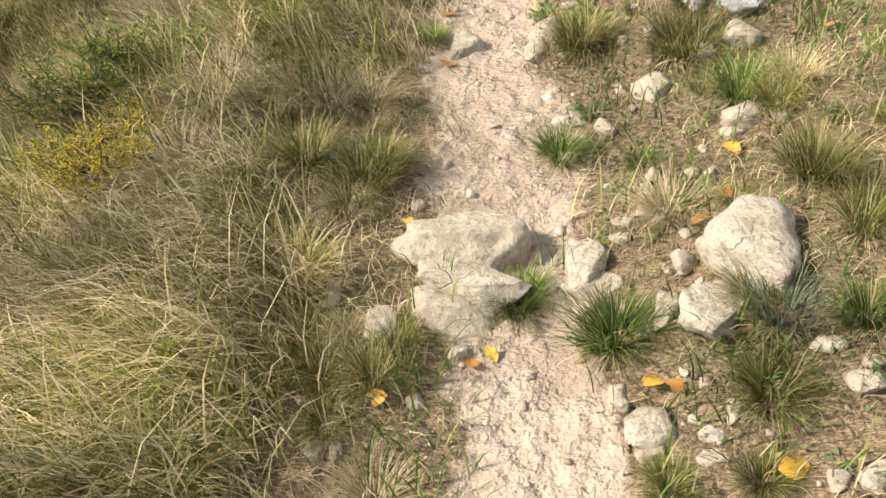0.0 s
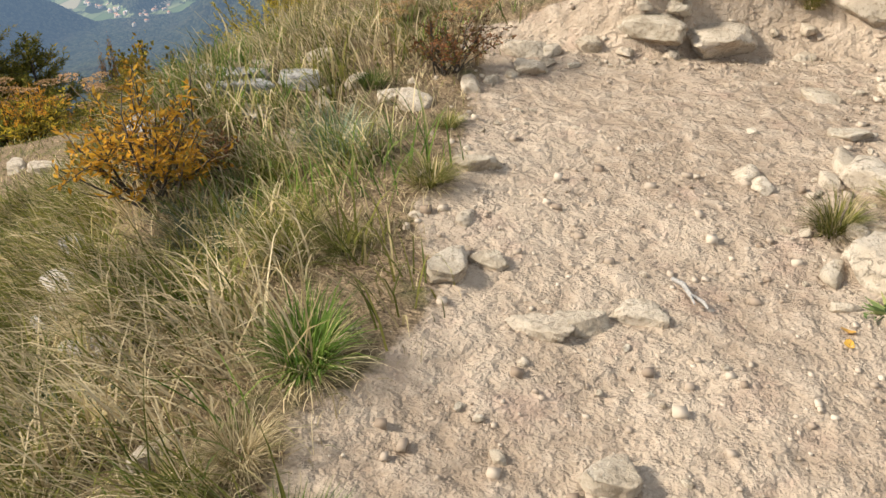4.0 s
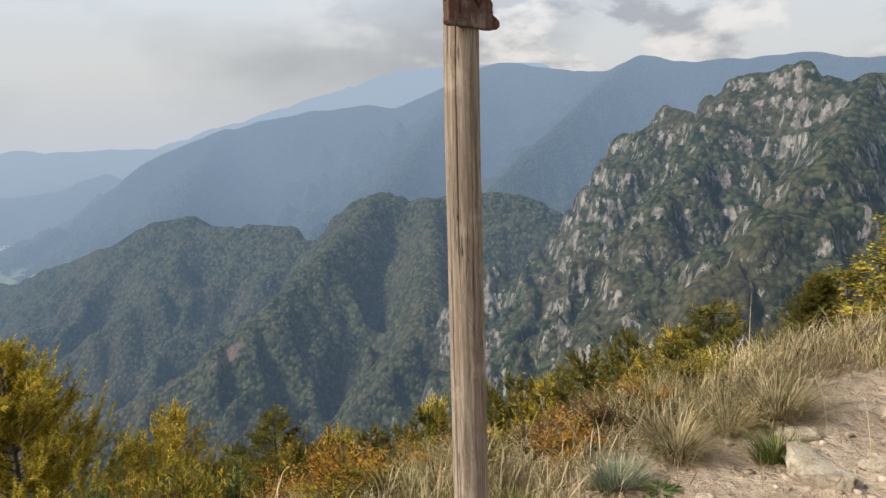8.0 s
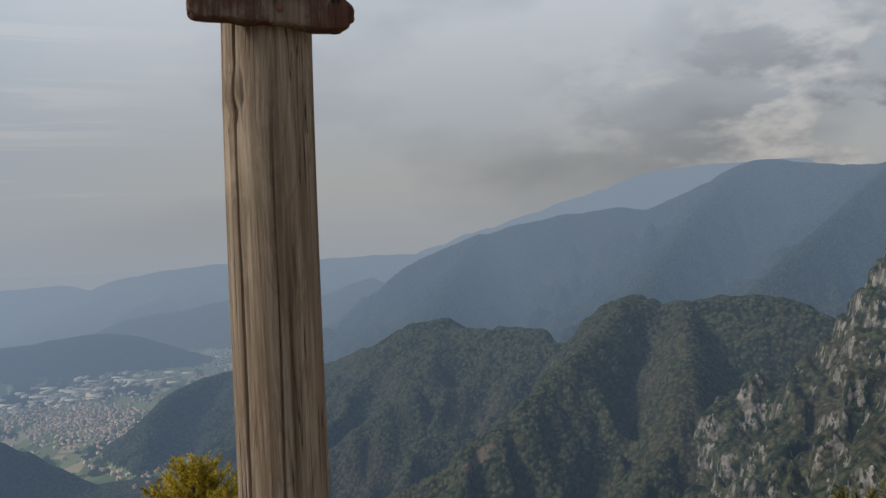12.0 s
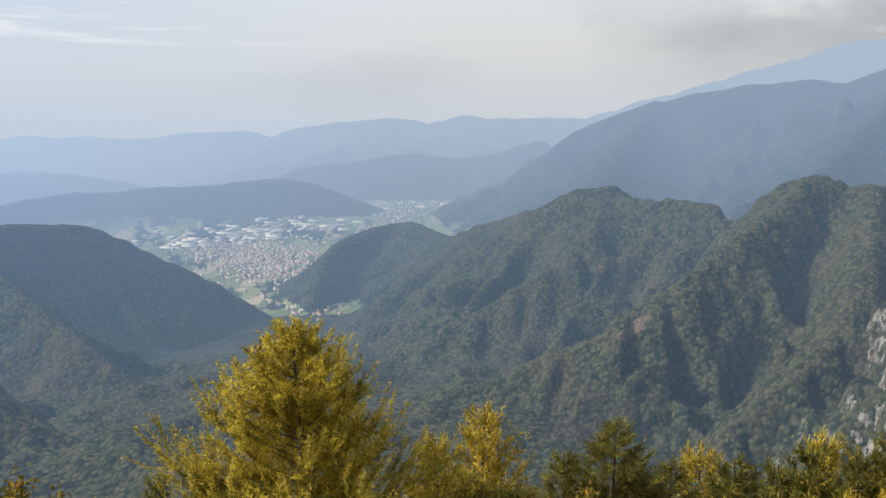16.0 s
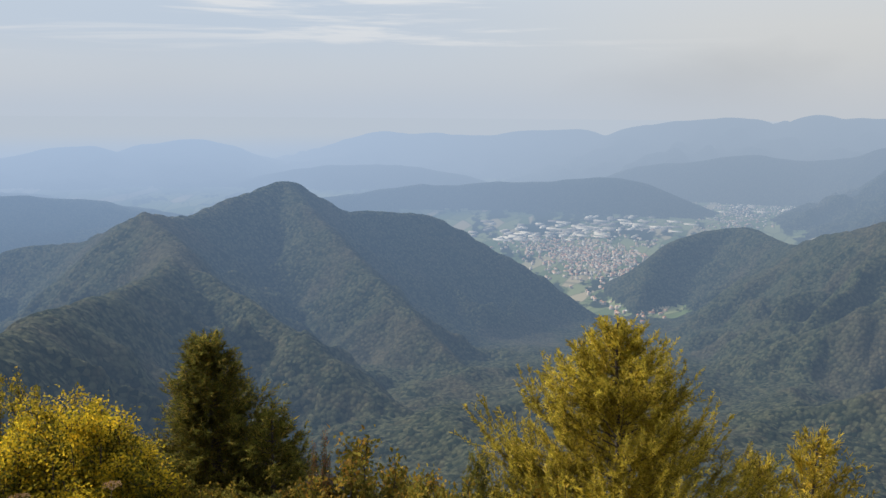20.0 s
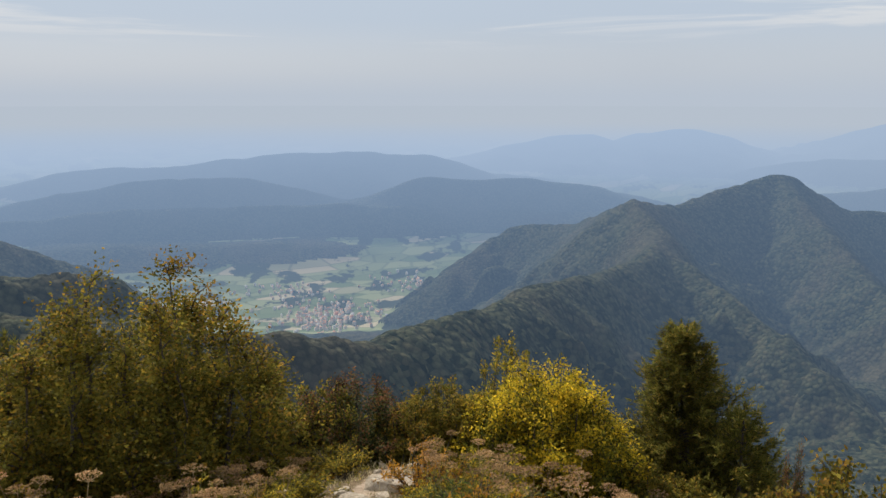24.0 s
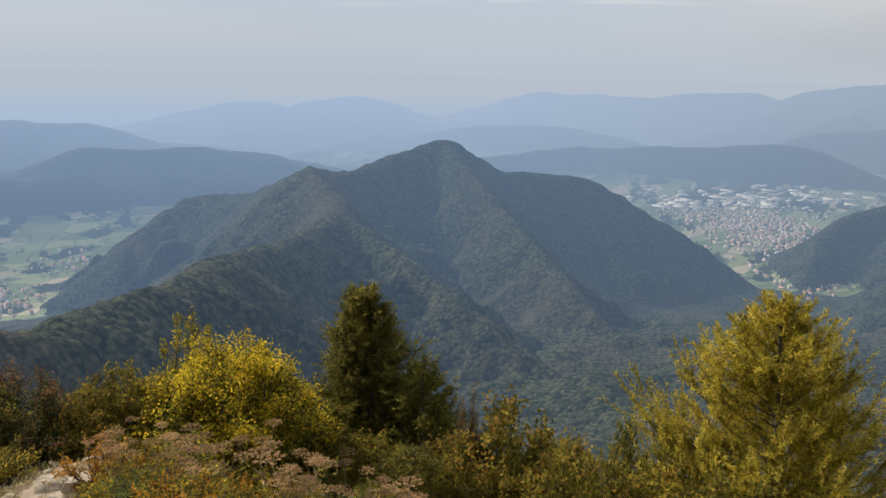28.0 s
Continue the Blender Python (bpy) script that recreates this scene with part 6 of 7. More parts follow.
# ---- shrubs ----
def shrub_mesh(seed, leaf, stems=26, leaves=1500, size=0.035, spike=True):
    """Upright wiry stems with small leaves along their upper halves, unit width and about 0.9 high."""
    rng = np.random.default_rng(seed)
    lines, at, al = [], [], []
    for _ in range(stems):
        a, o = rng.uniform(0, 6.28), rng.uniform(0.05, 0.55) ** 0.9
        L = rng.uniform(0.6, 1.0)
        p0 = np.array([rng.normal(0, 0.05), rng.normal(0, 0.05), -0.05])
        p = [p0]
        d = np.array([math.cos(a) * o * 1.2, math.sin(a) * o * 1.2, 1.0])
        for k in range(5):
            d = d + rng.normal(0, 0.10, 3)
            p.append(p[-1] + d / np.linalg.norm(d) * L / 5)
        p = np.array(p)
        lines.append(np.concatenate([p, np.linspace(0.012, 0.003, 6)[:, None]], 1))
        for _ in range(3):
            k = rng.integers(2, 5)
            s = p[k]
            e = s + unit(d * 0.7 + rng.normal(0, 0.6, 3)) * L * 0.35
            lines.append(np.array([[*s, 0.005], [*((s + e) / 2 + rng.normal(0, 0.02, 3)), 0.004], [*e, 0.002]]))
    segs = [(ln[i, :3], ln[i + 1, :3]) for ln in lines for i in range(len(ln) - 1) if ln[i, 2] > 0.22]
    idx = rng.integers(len(segs), size=leaves)
    A, B = np.array([s[0] for s in segs])[idx], np.array([s[1] for s in segs])[idx]
    t = rng.random((leaves, 1))
    at = A + (B - A) * t + rng.normal(0, 0.012, (leaves, 3))
    al = unit(B - A) * (0.9 if spike else 0.2) + rng.normal(0, 0.6, (leaves, 3)) + [0, 0, 0.15]
    v, q = small_leaves(at, al, rng.uniform(0.8, 1.6, leaves) * size, rng.uniform(0.8, 1.2, leaves) * size * 0.38, rng)
    me = raw_mesh("foliage", v, q)
    me.materials.append(leaf)
    tw = raw_mesh("branchwork", *tubes(lines, 3), True)
    tw.materials.append(BARK)
    return tw, me


def put_shrub(kit, x, y, w, h, label, turn, group="shrubs on the slope"):
    e = empty("shrub", on_ground(x, y, -0.01), turn)
    e.scale = (w, w, h)
    part("branchwork", kit[0], None, e)
    part("foliage", kit[1], None, e)
    return tagged(e, label, "shrub", group)


SHRUB_KIT = [shrub_mesh(1, BROOM, 34, 2600, 0.052), shrub_mesh(2, RUSSET, 20, 1300, 0.05, False), shrub_mesh(3, SHRUB_GREEN, 24, 1900, 0.05, False), shrub_mesh(4, AMBER, 22, 1400, 0.05, False)]
BROOM_NEAR = shrub_mesh(9, BROOM, 70, 12000, 0.030)
SHRUB_LABEL = ("bushy yellow-green broom turning yellow in the dry grass", "low russet-brown withered shrub in the grass", "leafy green shrub in tall grass", "low amber autumn shrub in the grass")


def umbel_kit(seed, heads=1):
    """Dried hogweed: forked stalks, each with a flat brown head of many little rays. About 1 high."""
    rng = np.random.default_rng(seed)
    lines, tops = [], []
    for h in range(heads):
        a = rng.uniform(0, 6.28)
        top = np.array([math.cos(a) * 0.22 * (h > 0) * rng.uniform(0.5, 1.2), math.sin(a) * 0.22 * (h > 0) * rng.uniform(0.5, 1.2), rng.uniform(0.72, 1.0)])
        fork = np.array([0, 0, rng.uniform(0.3, 0.6)])
        lines.append(np.array([[0, 0, -0.05, 0.008], [*(fork * 0.5 + rng.normal(0, 0.01, 3)), 0.007], [*fork, 0.006], [*((fork + top) / 2 + rng.normal(0, 0.012, 3)), 0.005], [*top, 0.004]]))
        R = rng.uniform(0.10, 0.15)
        vs = []
        for k in range(14):
            b, r = k * 2.399, R * math.sqrt((k + 0.5) / 14)
            tip = top + [math.cos(b) * r, math.sin(b) * r, 0.075 - 2.2 * r * r]
            lines.append(np.array([[*top, 0.002], [*tip, 0.0012]]))
            n = 16
            c, d = rng.uniform(0, 6.28, n), 0.024 * np.sqrt(rng.random(n))
            vs.append(small_leaves(tip + np.stack([np.cos(c) * d, np.sin(c) * d, rng.uniform(-0.004, 0.006, n)], -1), rng.normal(size=(n, 3)) + [0, 0, 0.8], 0.016, 0.011, rng))
        hd = raw_mesh("seed_head", *joined(*vs))
        hd.materials.append(UMBEL)
        tops.append(hd)
    n = 10
    a = rng.uniform(0, 6.28, n)
    side = leaf_cards(np.stack([np.zeros(n), np.zeros(n), rng.uniform(0.1, 0.6, n)], -1), np.stack([np.cos(a), np.sin(a), rng.uniform(-0.6, 0.6, n)], -1), rng.uniform(0.08, 0.2, n), 0.04, rng)
    st = raw_mesh("stalk", *joined(tubes(lines, 3), side), True)
    st.materials.append(STALK)
    return st, tops


UMBEL_KIT = [umbel_kit(s, h) for s, h in ((1, 1), (2, 3), (3, 5), (4, 4))]


def put_umbel(x, y, h, k, turn):
    e = empty("dried_hogweed", on_ground(x, y, 0), turn, h)
    part("stalk", UMBEL_KIT[k][0], None, e)
    for hd in UMBEL_KIT[k][1]:
        part("seed_head", hd, None, e)
    tagged(e, "dried brown hogweed with flat seed heads", "dried flower", "dried flowers on the spur")


BROOMS = [(-3.9, -3.6, 0.6, 0), (-4.3, -4.6, 0.6, 3), (-3.8, -5.6, 0.55, 0), (-3.4, -6.6, 0.5, 1), (-3.2, -7.6, 0.5, 0), (-4.6, -2.6, 0.6, 0), (-5.4, -3.6, 0.7, 2), (-2.9, -8.3, 0.45, 2), (-2.35, -4.75, 0.42, 0), (-2.5, -4.1, 0.45, 0), (-2.75, -3.4, 0.5, 0), (-3.3, -3.0, 0.5, 3), (-3.1, -4.6, 0.5, 0), (-2.6, -5.6, 0.4, 0), (-2.45, -6.4, 0.4, 3), (-3.6, -2.2, 0.5, 2), (-2.2, -7.3, 0.35, 0), (-2.01, -4.36, 0.41, 0), (-2.1, -3.94, 0.34, 0), (-1.69, -4.38, 0.2, 1), (-1.85, -6.35, 0.34, 2), (-1.59, -5.16, 0.41, 0), (-1.57, -6.7, 0.18, 3)]


def set_shrubs():
    rng = np.random.default_rng(8)
    for x, y, w, kind in SHRUBS + BROOMS:
        if kind == 4:
            for k in range(5):
                put_umbel(x + rng.normal(0, 0.13), y + rng.normal(0, 0.10), rng.uniform(0.34, 0.45), 2, rng.uniform(0, 6))
            put_shrub(SHRUB_KIT[1], x, y, 0.5, 0.34, SHRUB_LABEL[1], 1.0)
        else:
            put_shrub(BROOM_NEAR if kind == 0 and y < -3 else SHRUB_KIT[kind], x, y, w * (1.9 if kind == 0 and y < -3 else 1.5), w * rng.uniform(0.95, 1.2) * (0.65 if y > 1 else 1.0), SHRUB_LABEL[kind], rng.uniform(0, 6))
    # low yellowing scrub along the crest behind the post
    for k in range(60):
        x = rng.uniform(-2.4, 1.5)
        y = 1.55 + 0.14 * max(x, 0) + rng.uniform(0, 1.5)
        top = 1.56 - math.hypot(x + 0.4, y + 2.92) * math.tan(radians(rng.uniform(15.8, 19.5) + 0.9 * max(-x, 0)))
        h = min(top - float(ground_z(x, y)), 0.75)
        if h < 0.12:
            continue
        kind = int(rng.choice([0, 0, 3, 3, 1, 2]))
        put_shrub(SHRUB_KIT[kind], x, y, rng.uniform(0.3, 0.55), h, SHRUB_LABEL[kind], rng.uniform(0, 6))
    # dried flowers, weeds and broom on both sides of the path down the spur
    made = 0
    while made < 230:
        a, d = radians(rng.uniform(55, 109)), rng.uniform(7.2, 13.5)
        x, y = VIEW[0] + 0.15 - math.sin(a) * d, VIEW[1] + 0.3 + math.cos(a) * d
        off = abs(y - float(spur_path(x)))
        if off < 0.65 and d < 13.2:
            continue
        room = 1.69 - d * math.tan(radians(rng.uniform(22.2, 24.6))) - float(ground_z(x, y))
        if room < 0.12:
            continue
        made += 1
        if made % 10 < 4:
            put_umbel(x, y, min(room, rng.uniform(0.7, 1.25)), int(rng.integers(1, 4)), rng.uniform(0, 6))
        else:
            kind = int(rng.choice([0, 0, 0, 2, 3]))
            h = min(room, rng.uniform(0.35, 0.8))
            put_shrub(SHRUB_KIT[kind], x, y, h * rng.uniform(1.2, 1.8), h, SHRUB_LABEL[kind], rng.uniform(0, 6))


set_shrubs()


# ---- trees ----
def limb(p0, d, L, r0, rng, steps=6, wander=0.12, lift=0.0):
    p, out = np.array(p0, float), []
    d = np.array(d, float) / np.linalg.norm(d)
    for k in range(steps + 1):
        out.append((*p, max(r0 * (1 - 0.85 * k / steps), 0.002)))
        d = unit(d + rng.normal(0, wander, 3) + [0, 0, lift])
        p = p + d * L / steps
    return np.array(out)


def leafy_tree(seed, H, R, stems, leaf, n_leaves, leaf_len, spires=0.3, limbs=14, turned=None):
    """Many-stemmed broadleaf: stems fan out from the base inside a domed outline, limbs and twigs carry single leaves. spires: how far shoots stand above the dome."""
    rng = np.random.default_rng(seed)
    mains, lines, twigs = [], [], []
    for s in range(stems):
        a, o = s * 2.4 + rng.uniform(0, 0.5), math.sqrt((s + 0.5) / stems)
        top = H * math.sqrt(max(1 - (0.9 * o) ** (2 + 2.5 * (spires > 1)), 0.08)) * rng.uniform(0.85, 1.0) * (1 - spires * 0.13 * rng.random())
        foot = np.array([math.cos(a), math.sin(a), 0]) * 0.38 * R * o + [0, 0, -0.15]
        reach = o * R * (0.72 - 0.24 * (spires > 1))
        head = np.array([math.cos(a) * reach, math.sin(a) * reach, top])
        ts = np.linspace(0, 1, 9)[:, None]
        p = foot + (head - foot) * ts + np.array([math.cos(a), math.sin(a), 0]) * o * R * 0.18 * np.sin(ts * 3.14) + rng.normal(0, 0.012 * H, (9, 3)) * ts
        main = np.concatenate([p, np.linspace(0.011 * H + 0.006, 0.003, 9)[:, None]], 1)
        mains.append(main)
        twigs.append(main[1:])
        for k in range(limbs):
            t = rng.uniform(0.06, 0.98)
            i = min(int(t * 8), 7)
            q = main[i, :3] + (main[i + 1, :3] - main[i, :3]) * (t * 8 - i)
            b = a + rng.normal(0, 1.5)
            L = R * rng.uniform(0.20, 0.46) * (1.2 - (0.75 + 0.2 * spires) * t)
            br = limb(q, (math.cos(b), math.sin(b), rng.uniform(0.2, 0.9 + spires)), L, 0.004 + 0.002 * H, rng, 4, 0.14, 0.08)
            lines.append(br)
            twigs.append(br)
            for _ in range(3):
                j = rng.integers(1, 4)
                tw = limb(br[j, :3], unit(br[4, :3] - q) + rng.normal(0, 0.6, 3) + [0, 0, 0.25 + 0.5 * spires], L * rng.uniform(0.35, 0.7), 0.003, rng, 2, 0.15, 0.05)
                lines.append(tw)
                twigs.append(tw)
    A = np.concatenate([t[:-1, :3] for t in twigs])
    B = np.concatenate([t[1:, :3] for t in twigs])
    w = np.linalg.norm(B - A, axis=1)
    i = rng.choice(len(A), n_leaves, p=w / w.sum())
    at = A[i] + (B - A)[i] * rng.random((n_leaves, 1)) + rng.normal(0, 0.045 * R, (n_leaves, 3))
    v, q = small_leaves(at, rng.normal(size=(n_leaves, 3)) + unit((B - A)[i]) * 0.6 - [0, 0, 0.25], leaf_len * rng.uniform(0.6, 1.3, n_leaves), leaf_len * 0.68 * rng.uniform(0.7, 1.2, n_leaves), rng, 0.2)
    lv = raw_mesh("foliage", v, q)
    lv.materials.append(leaf)
    if turned:                            # the outer, upper leaves have turned colour first
        lv.materials.append(turned[0])
        out = 0.75 * at[:, 2] / H + 0.45 * np.hypot(at[:, 0], at[:, 1]) / R
        lv.polygons.foreach_set("material_index", (out + rng.normal(0, 0.10, n_leaves) + 0.35 * (fbm(at[:, 0] * 4 / R, at[:, 1] * 4 / R + at[:, 2], 2, seed) - 0.5) > turned[1]).astype(np.int32))
    tk = raw_mesh("trunk", *joined(tubes(mains, 5), tubes(lines, 3)), True)
    tk.materials.append(BARK)
    return tk, lv


def larch_tree(seed, H, R, leaf, whorls, limbs, tufts, card, full, lift=0.9):
    """Conifer with a straight leader, upswept limbs, side twigs and short needle tufts. full: how soon the crown widens below the tip."""
    rng = np.random.default_rng(seed)
    trunk = limb((0, 0, -0.3), (0.01, 0.0, 1), H + 0.3, 0.012 * H + 0.02, rng, 12, 0.012)
    lines, soft = [], [trunk[10:]]
    for w in range(whorls):
        t = 0.08 + 0.89 * (w / whorls) ** 0.85
        p = np.array([np.interp(t * 12, np.arange(13), trunk[:, k]) for k in range(3)])
        for k in range(limbs):
            a = w * 2.1 + k * 6.28 / limbs + rng.uniform(-0.4, 0.4)
            L = R * min(1.0, (1 - t) * full) ** 0.85 * rng.uniform(0.6, 1.15) + 0.10
            br = limb(p, (math.cos(a), math.sin(a), 0.12 + 0.6 * t), L, 0.006 + 0.006 * L, rng, 5, 0.07, lift * 0.15)
            lines.append(br)
            soft.append(br[1:])
            for j in range(int(5 + 8 * L)):
                u = rng.uniform(0.15, 0.98)
                i = min(int(u * 5), 4)
                s = br[i, :3] + (br[i + 1, :3] - br[i, :3]) * (u * 5 - i)
                d = unit(br[i + 1, :3] - br[i, :3]) * 0.75 + rng.normal(0, 0.32, 3) + [0, 0, rng.choice([-0.2, 0.6, 0.7])]
                tw = limb(s, d, L * rng.uniform(0.16, 0.42) + 0.10, 0.003, rng, 2, 0.08, 0.10)
                lines.append(tw)
                soft.append(tw)
    A = np.concatenate([t[:-1, :3] for t in soft])
    B = np.concatenate([t[1:, :3] for t in soft])
    ln = np.linalg.norm(B - A, axis=1)
    i = rng.choice(len(A), tufts, p=ln / ln.sum())
    at = A[i] + (B - A)[i] * rng.random((tufts, 1))
    v, q = small_leaves(at, unit((B - A)[i]) * 0.9 + rng.normal(0, 0.55, (tufts, 3)), rng.uniform(0.7, 1.4, tufts) * card, rng.uniform(0.15, 0.26, tufts) * card, rng, 0.2)
    nd = raw_mesh("foliage", v, q)
    nd.materials.append(leaf)
    tk = raw_mesh("trunk", *joined(tubes([trunk], 7), tubes(lines, 3)), True)
    tk.materials.append(BARK)
    return tk, nd


def put_tree(kit, az, el_top, dist, width, label, name, category, turn=0.0, group=""):
    """Stands a tree on the slope in that direction, as tall as its top shows."""
    a = radians(az)
    x, y = VIEW[0] - math.sin(a) * dist, VIEW[1] + math.cos(a) * dist
    gzv = float(ground_z(x, y))
    h = max(VIEW[2] + dist * math.tan(radians(el_top)) - gzv, 0.6)
    e = empty(name, (x, y, gzv - 0.02), turn)
    co = np.zeros(len(kit[1].vertices) * 3, np.float32)
    kit[1].vertices.foreach_get("co", co)
    co = co.reshape(-1, 3)
    wide = width / (2 * np.percentile(np.hypot(co[:, 0], co[:, 1]), 96))
    if category == "bush":               # bushes stay about as wide as they are high
        wide = max(wide, 0.75 * h / co[:, 2].max())
    e.scale = (wide, wide, h / co[:, 2].max())
    part("trunk", kit[0], None, e)
    part("foliage", kit[1], None, e)
    return tagged(e, label, category, group)


K_LARCH = larch_tree(1, 5.0, 1.75, LARCH, 34, 5, 190000, 0.060, 1.7, 0.5)
K_LARCH_G = larch_tree(2, 5.0, 1.2, LARCH_GREEN, 60, 6, 105000, 0.074, 1.25, 0.5)
K_FAR_GOLD = larch_tree(11, 5.0, 1.5, LARCH, 13, 5, 13000, 0.14, 1.8, 0.6)
K_FAR_GREEN = larch_tree(12, 5.0, 1.4, LARCH_GREEN, 13, 5, 13000, 0.14, 1.7, 0.5)
K_HORN = leafy_tree(3, 3.4, 1.7, 40, HORNBEAM, 150000, 0.038, 0.98, 14, (BRONZE, 0.84))
K_YELLOW = leafy_tree(4, 1.5, 1.1, 46, SHRUB_OLIVE, 120000, 0.034, 0.10, 11, (YELLOW, 0.70))
K_SCRUB = leafy_tree(5, 1.6, 1.0, 22, OLIVE_LEAF, 16000, 0.052, 0.15, 7, (BRONZE, 0.85))
K_OLIVE = leafy_tree(8, 1.6, 1.0, 24, OLIVE_LEAF, 16000, 0.052, 0.2, 7)
K_RED = leafy_tree(6, 1.6, 1.0, 26, DARK_LEAF, 40000, 0.032, 0.15, 10, (RUSSET, 0.72))
K_BIRCH = leafy_tree(7, 3.2, 1.1, 10, BROOM, 14000, 0.055, 0.9, 11)

put_tree(K_LARCH, 29.7, -12.4, 12.2, 4.0, "golden young larch with upswept limbs below the summit", "larch_tree", "larch", 0.6)
put_tree(K_LARCH_G, 56.8, -13.6, 14.5, 3.0, "dense dark olive larch with a reddish tip", "larch_tree", "larch", 2.0)
put_tree(K_HORN, 93.6, -9.0, 12.0, 4.5, "many-stemmed bushy hornbeam with bronze-green leaves", "hornbeam_tree", "tree", 1.0)
put_tree(K_YELLOW, 66.4, -16.9, 12.5, 2.7, "rounded bush with bright yellow autumn leaves", "yellow_bush", "bush", 0.3)
put_tree(K_RED, 79.6, -17.3, 13.0, 2.3, "dense dark bush with a russet-red top", "russet_bush", "bush", 0.0)
put_tree(K_OLIVE, 81.8, -17.9, 13.1, 1.6, "dark olive bush beside a russet bush", "olive_bush", "bush", 0.4)
put_tree(K_OLIVE, 73.3, -17.9, 13.0, 1.6, "thin olive-yellow bush beside the path", "olive_bush", "bush", 1.2)
put_tree(K_SCRUB, 75.5, -19.0, 12.6, 1.4, "thin olive-yellow bush beside the path", "olive_bush", "bush", 2.2)
put_tree(K_SCRUB, 70.6, -18.8, 12.6, 1.3, "thin olive-yellow bush beside the path", "olive_bush", "bush", 3.2)
put_tree(K_BIRCH, 69.3, -14.9, 15.0, 1.3, "slender yellow-green young tree behind the bush", "young_birch", "tree", 0.2)
put_tree(K_BIRCH, 108.5, -14.4, 9.5, 2.3, "leafy yellow-green young tree at the spur's edge", "young_birch", "tree", 2.2)
put_tree(K_FAR_GREEN, 101.8, -13.4, 14.5, 3.0, "dull green larch behind the hornbeam", "larch_tree", "larch", 4.0)
put_tree(K_SCRUB, 99.5, -19.5, 11.0, 2.2, "olive leafy bush beside the hornbeam", "olive_bush", "bush", 0.9)
put_tree(K_RED, 50.0, -19.7, 12.0, 0.55, "thin upright dark red shrub", "red_shrub", "shrub", 1.0)
put_tree(K_SCRUB, 47.0, -20.3, 12.0, 2.6, "rounded olive-brown bush below the summit", "olive_bush", "bush", 2.0)
put_tree(K_SCRUB, 44.0, -22.0, 12.5, 1.6, "rounded olive-brown bush below the summit", "olive_bush", "bush", 4.0)
put_tree(K_FAR_GREEN, 53.6, -18.3, 13.5, 2.0, "low green larch beside a bush", "larch_tree", "larch", 1.0)
put_tree(K_FAR_GREEN, 39.4, -21.6, 16.0, 1.4, "small olive larch below the summit", "larch_tree", "larch", 3.0)
put_tree(K_FAR_GREEN, 36.7, -20.8, 16.5, 1.5, "small olive larch below the summit", "larch_tree", "larch", 5.0)
put_tree(K_FAR_GOLD, 17.9, -17.8, 15.0, 2.2, "slim golden larch below the summit", "larch_tree", "larch", 3.0)
put_tree(K_FAR_GOLD, 20.6, -20.0, 13.5, 2.2, "low golden larch below the summit", "larch_tree", "larch", 1.0)
put_tree(K_FAR_GREEN, 9.6, -18.9, 20.0, 2.6, "green-gold larch on the north slope", "larch_tree", "larch", 0.0)
put_tree(K_FAR_GREEN, 12.4, -21.0, 19.0, 2.2, "green-gold larch on the north slope", "larch_tree", "larch", 2.5)
for _i in range(20):                        # scrub that closes the slope below the summit
    _az = 8.0 + 2.7 * _i
    put_tree((K_OLIVE, K_SCRUB, K_FAR_GREEN)[_i % 3], _az, -23.2 + 0.8 * math.sin(_i * 2.1), 11.5 + 1.5 * math.cos(_i * 1.7), 1.6, "olive bush in the scrub below the summit", "olive_bush", "bush", _i * 1.1, "scrub below the summit")
NORTH = ((6.0, -21.2, 24), (3.6, -19.8, 26), (1.4, -20.4, 23), (-0.6, -20.2, 24), (-2.2, -18.9, 25), (-3.8, -18.3, 27), (-5.6, -18.8, 24), (-7.4, -17.4, 26), (-9.4, -16.8, 25), (-11.2, -17.3, 23),
         (-12.8, -16.5, 24), (-14.8, -15.6, 22), (-17.5, -13.9, 21), (-20.5, -13.8, 20), (-23.0, -12.2, 18), (8.0, -22.5, 20), (-1.5, -22.0, 20), (-6.5, -21.0, 20))
for _i, (_az, _el, _d) in enumerate(NORTH):
    put_tree(K_FAR_GOLD if _i % 4 == 1 else K_FAR_GREEN, _az, _el, _d, 3.2 + 0.6 * (_i % 3), "olive-gold sapling in the larch belt on the north slope", "young_tree", "tree", _i * 1.3, "trees on the north slope")
put_tree(K_BIRCH, -41.0, -5.3, 8.1, 2.4, "yellowing broadleaf tree behind the grassy crest", "young_birch", "tree", 0.7)
put_tree(K_LARCH_G, -31.6, -11.3, 8.5, 1.3, "olive larch behind the grassy crest", "larch_tree", "larch", 2.7)
put_tree(K_FAR_GREEN, -24.4, -16.2, 8.9, 0.9, "olive larch behind the grassy crest", "larch_tree", "larch", 4.4)


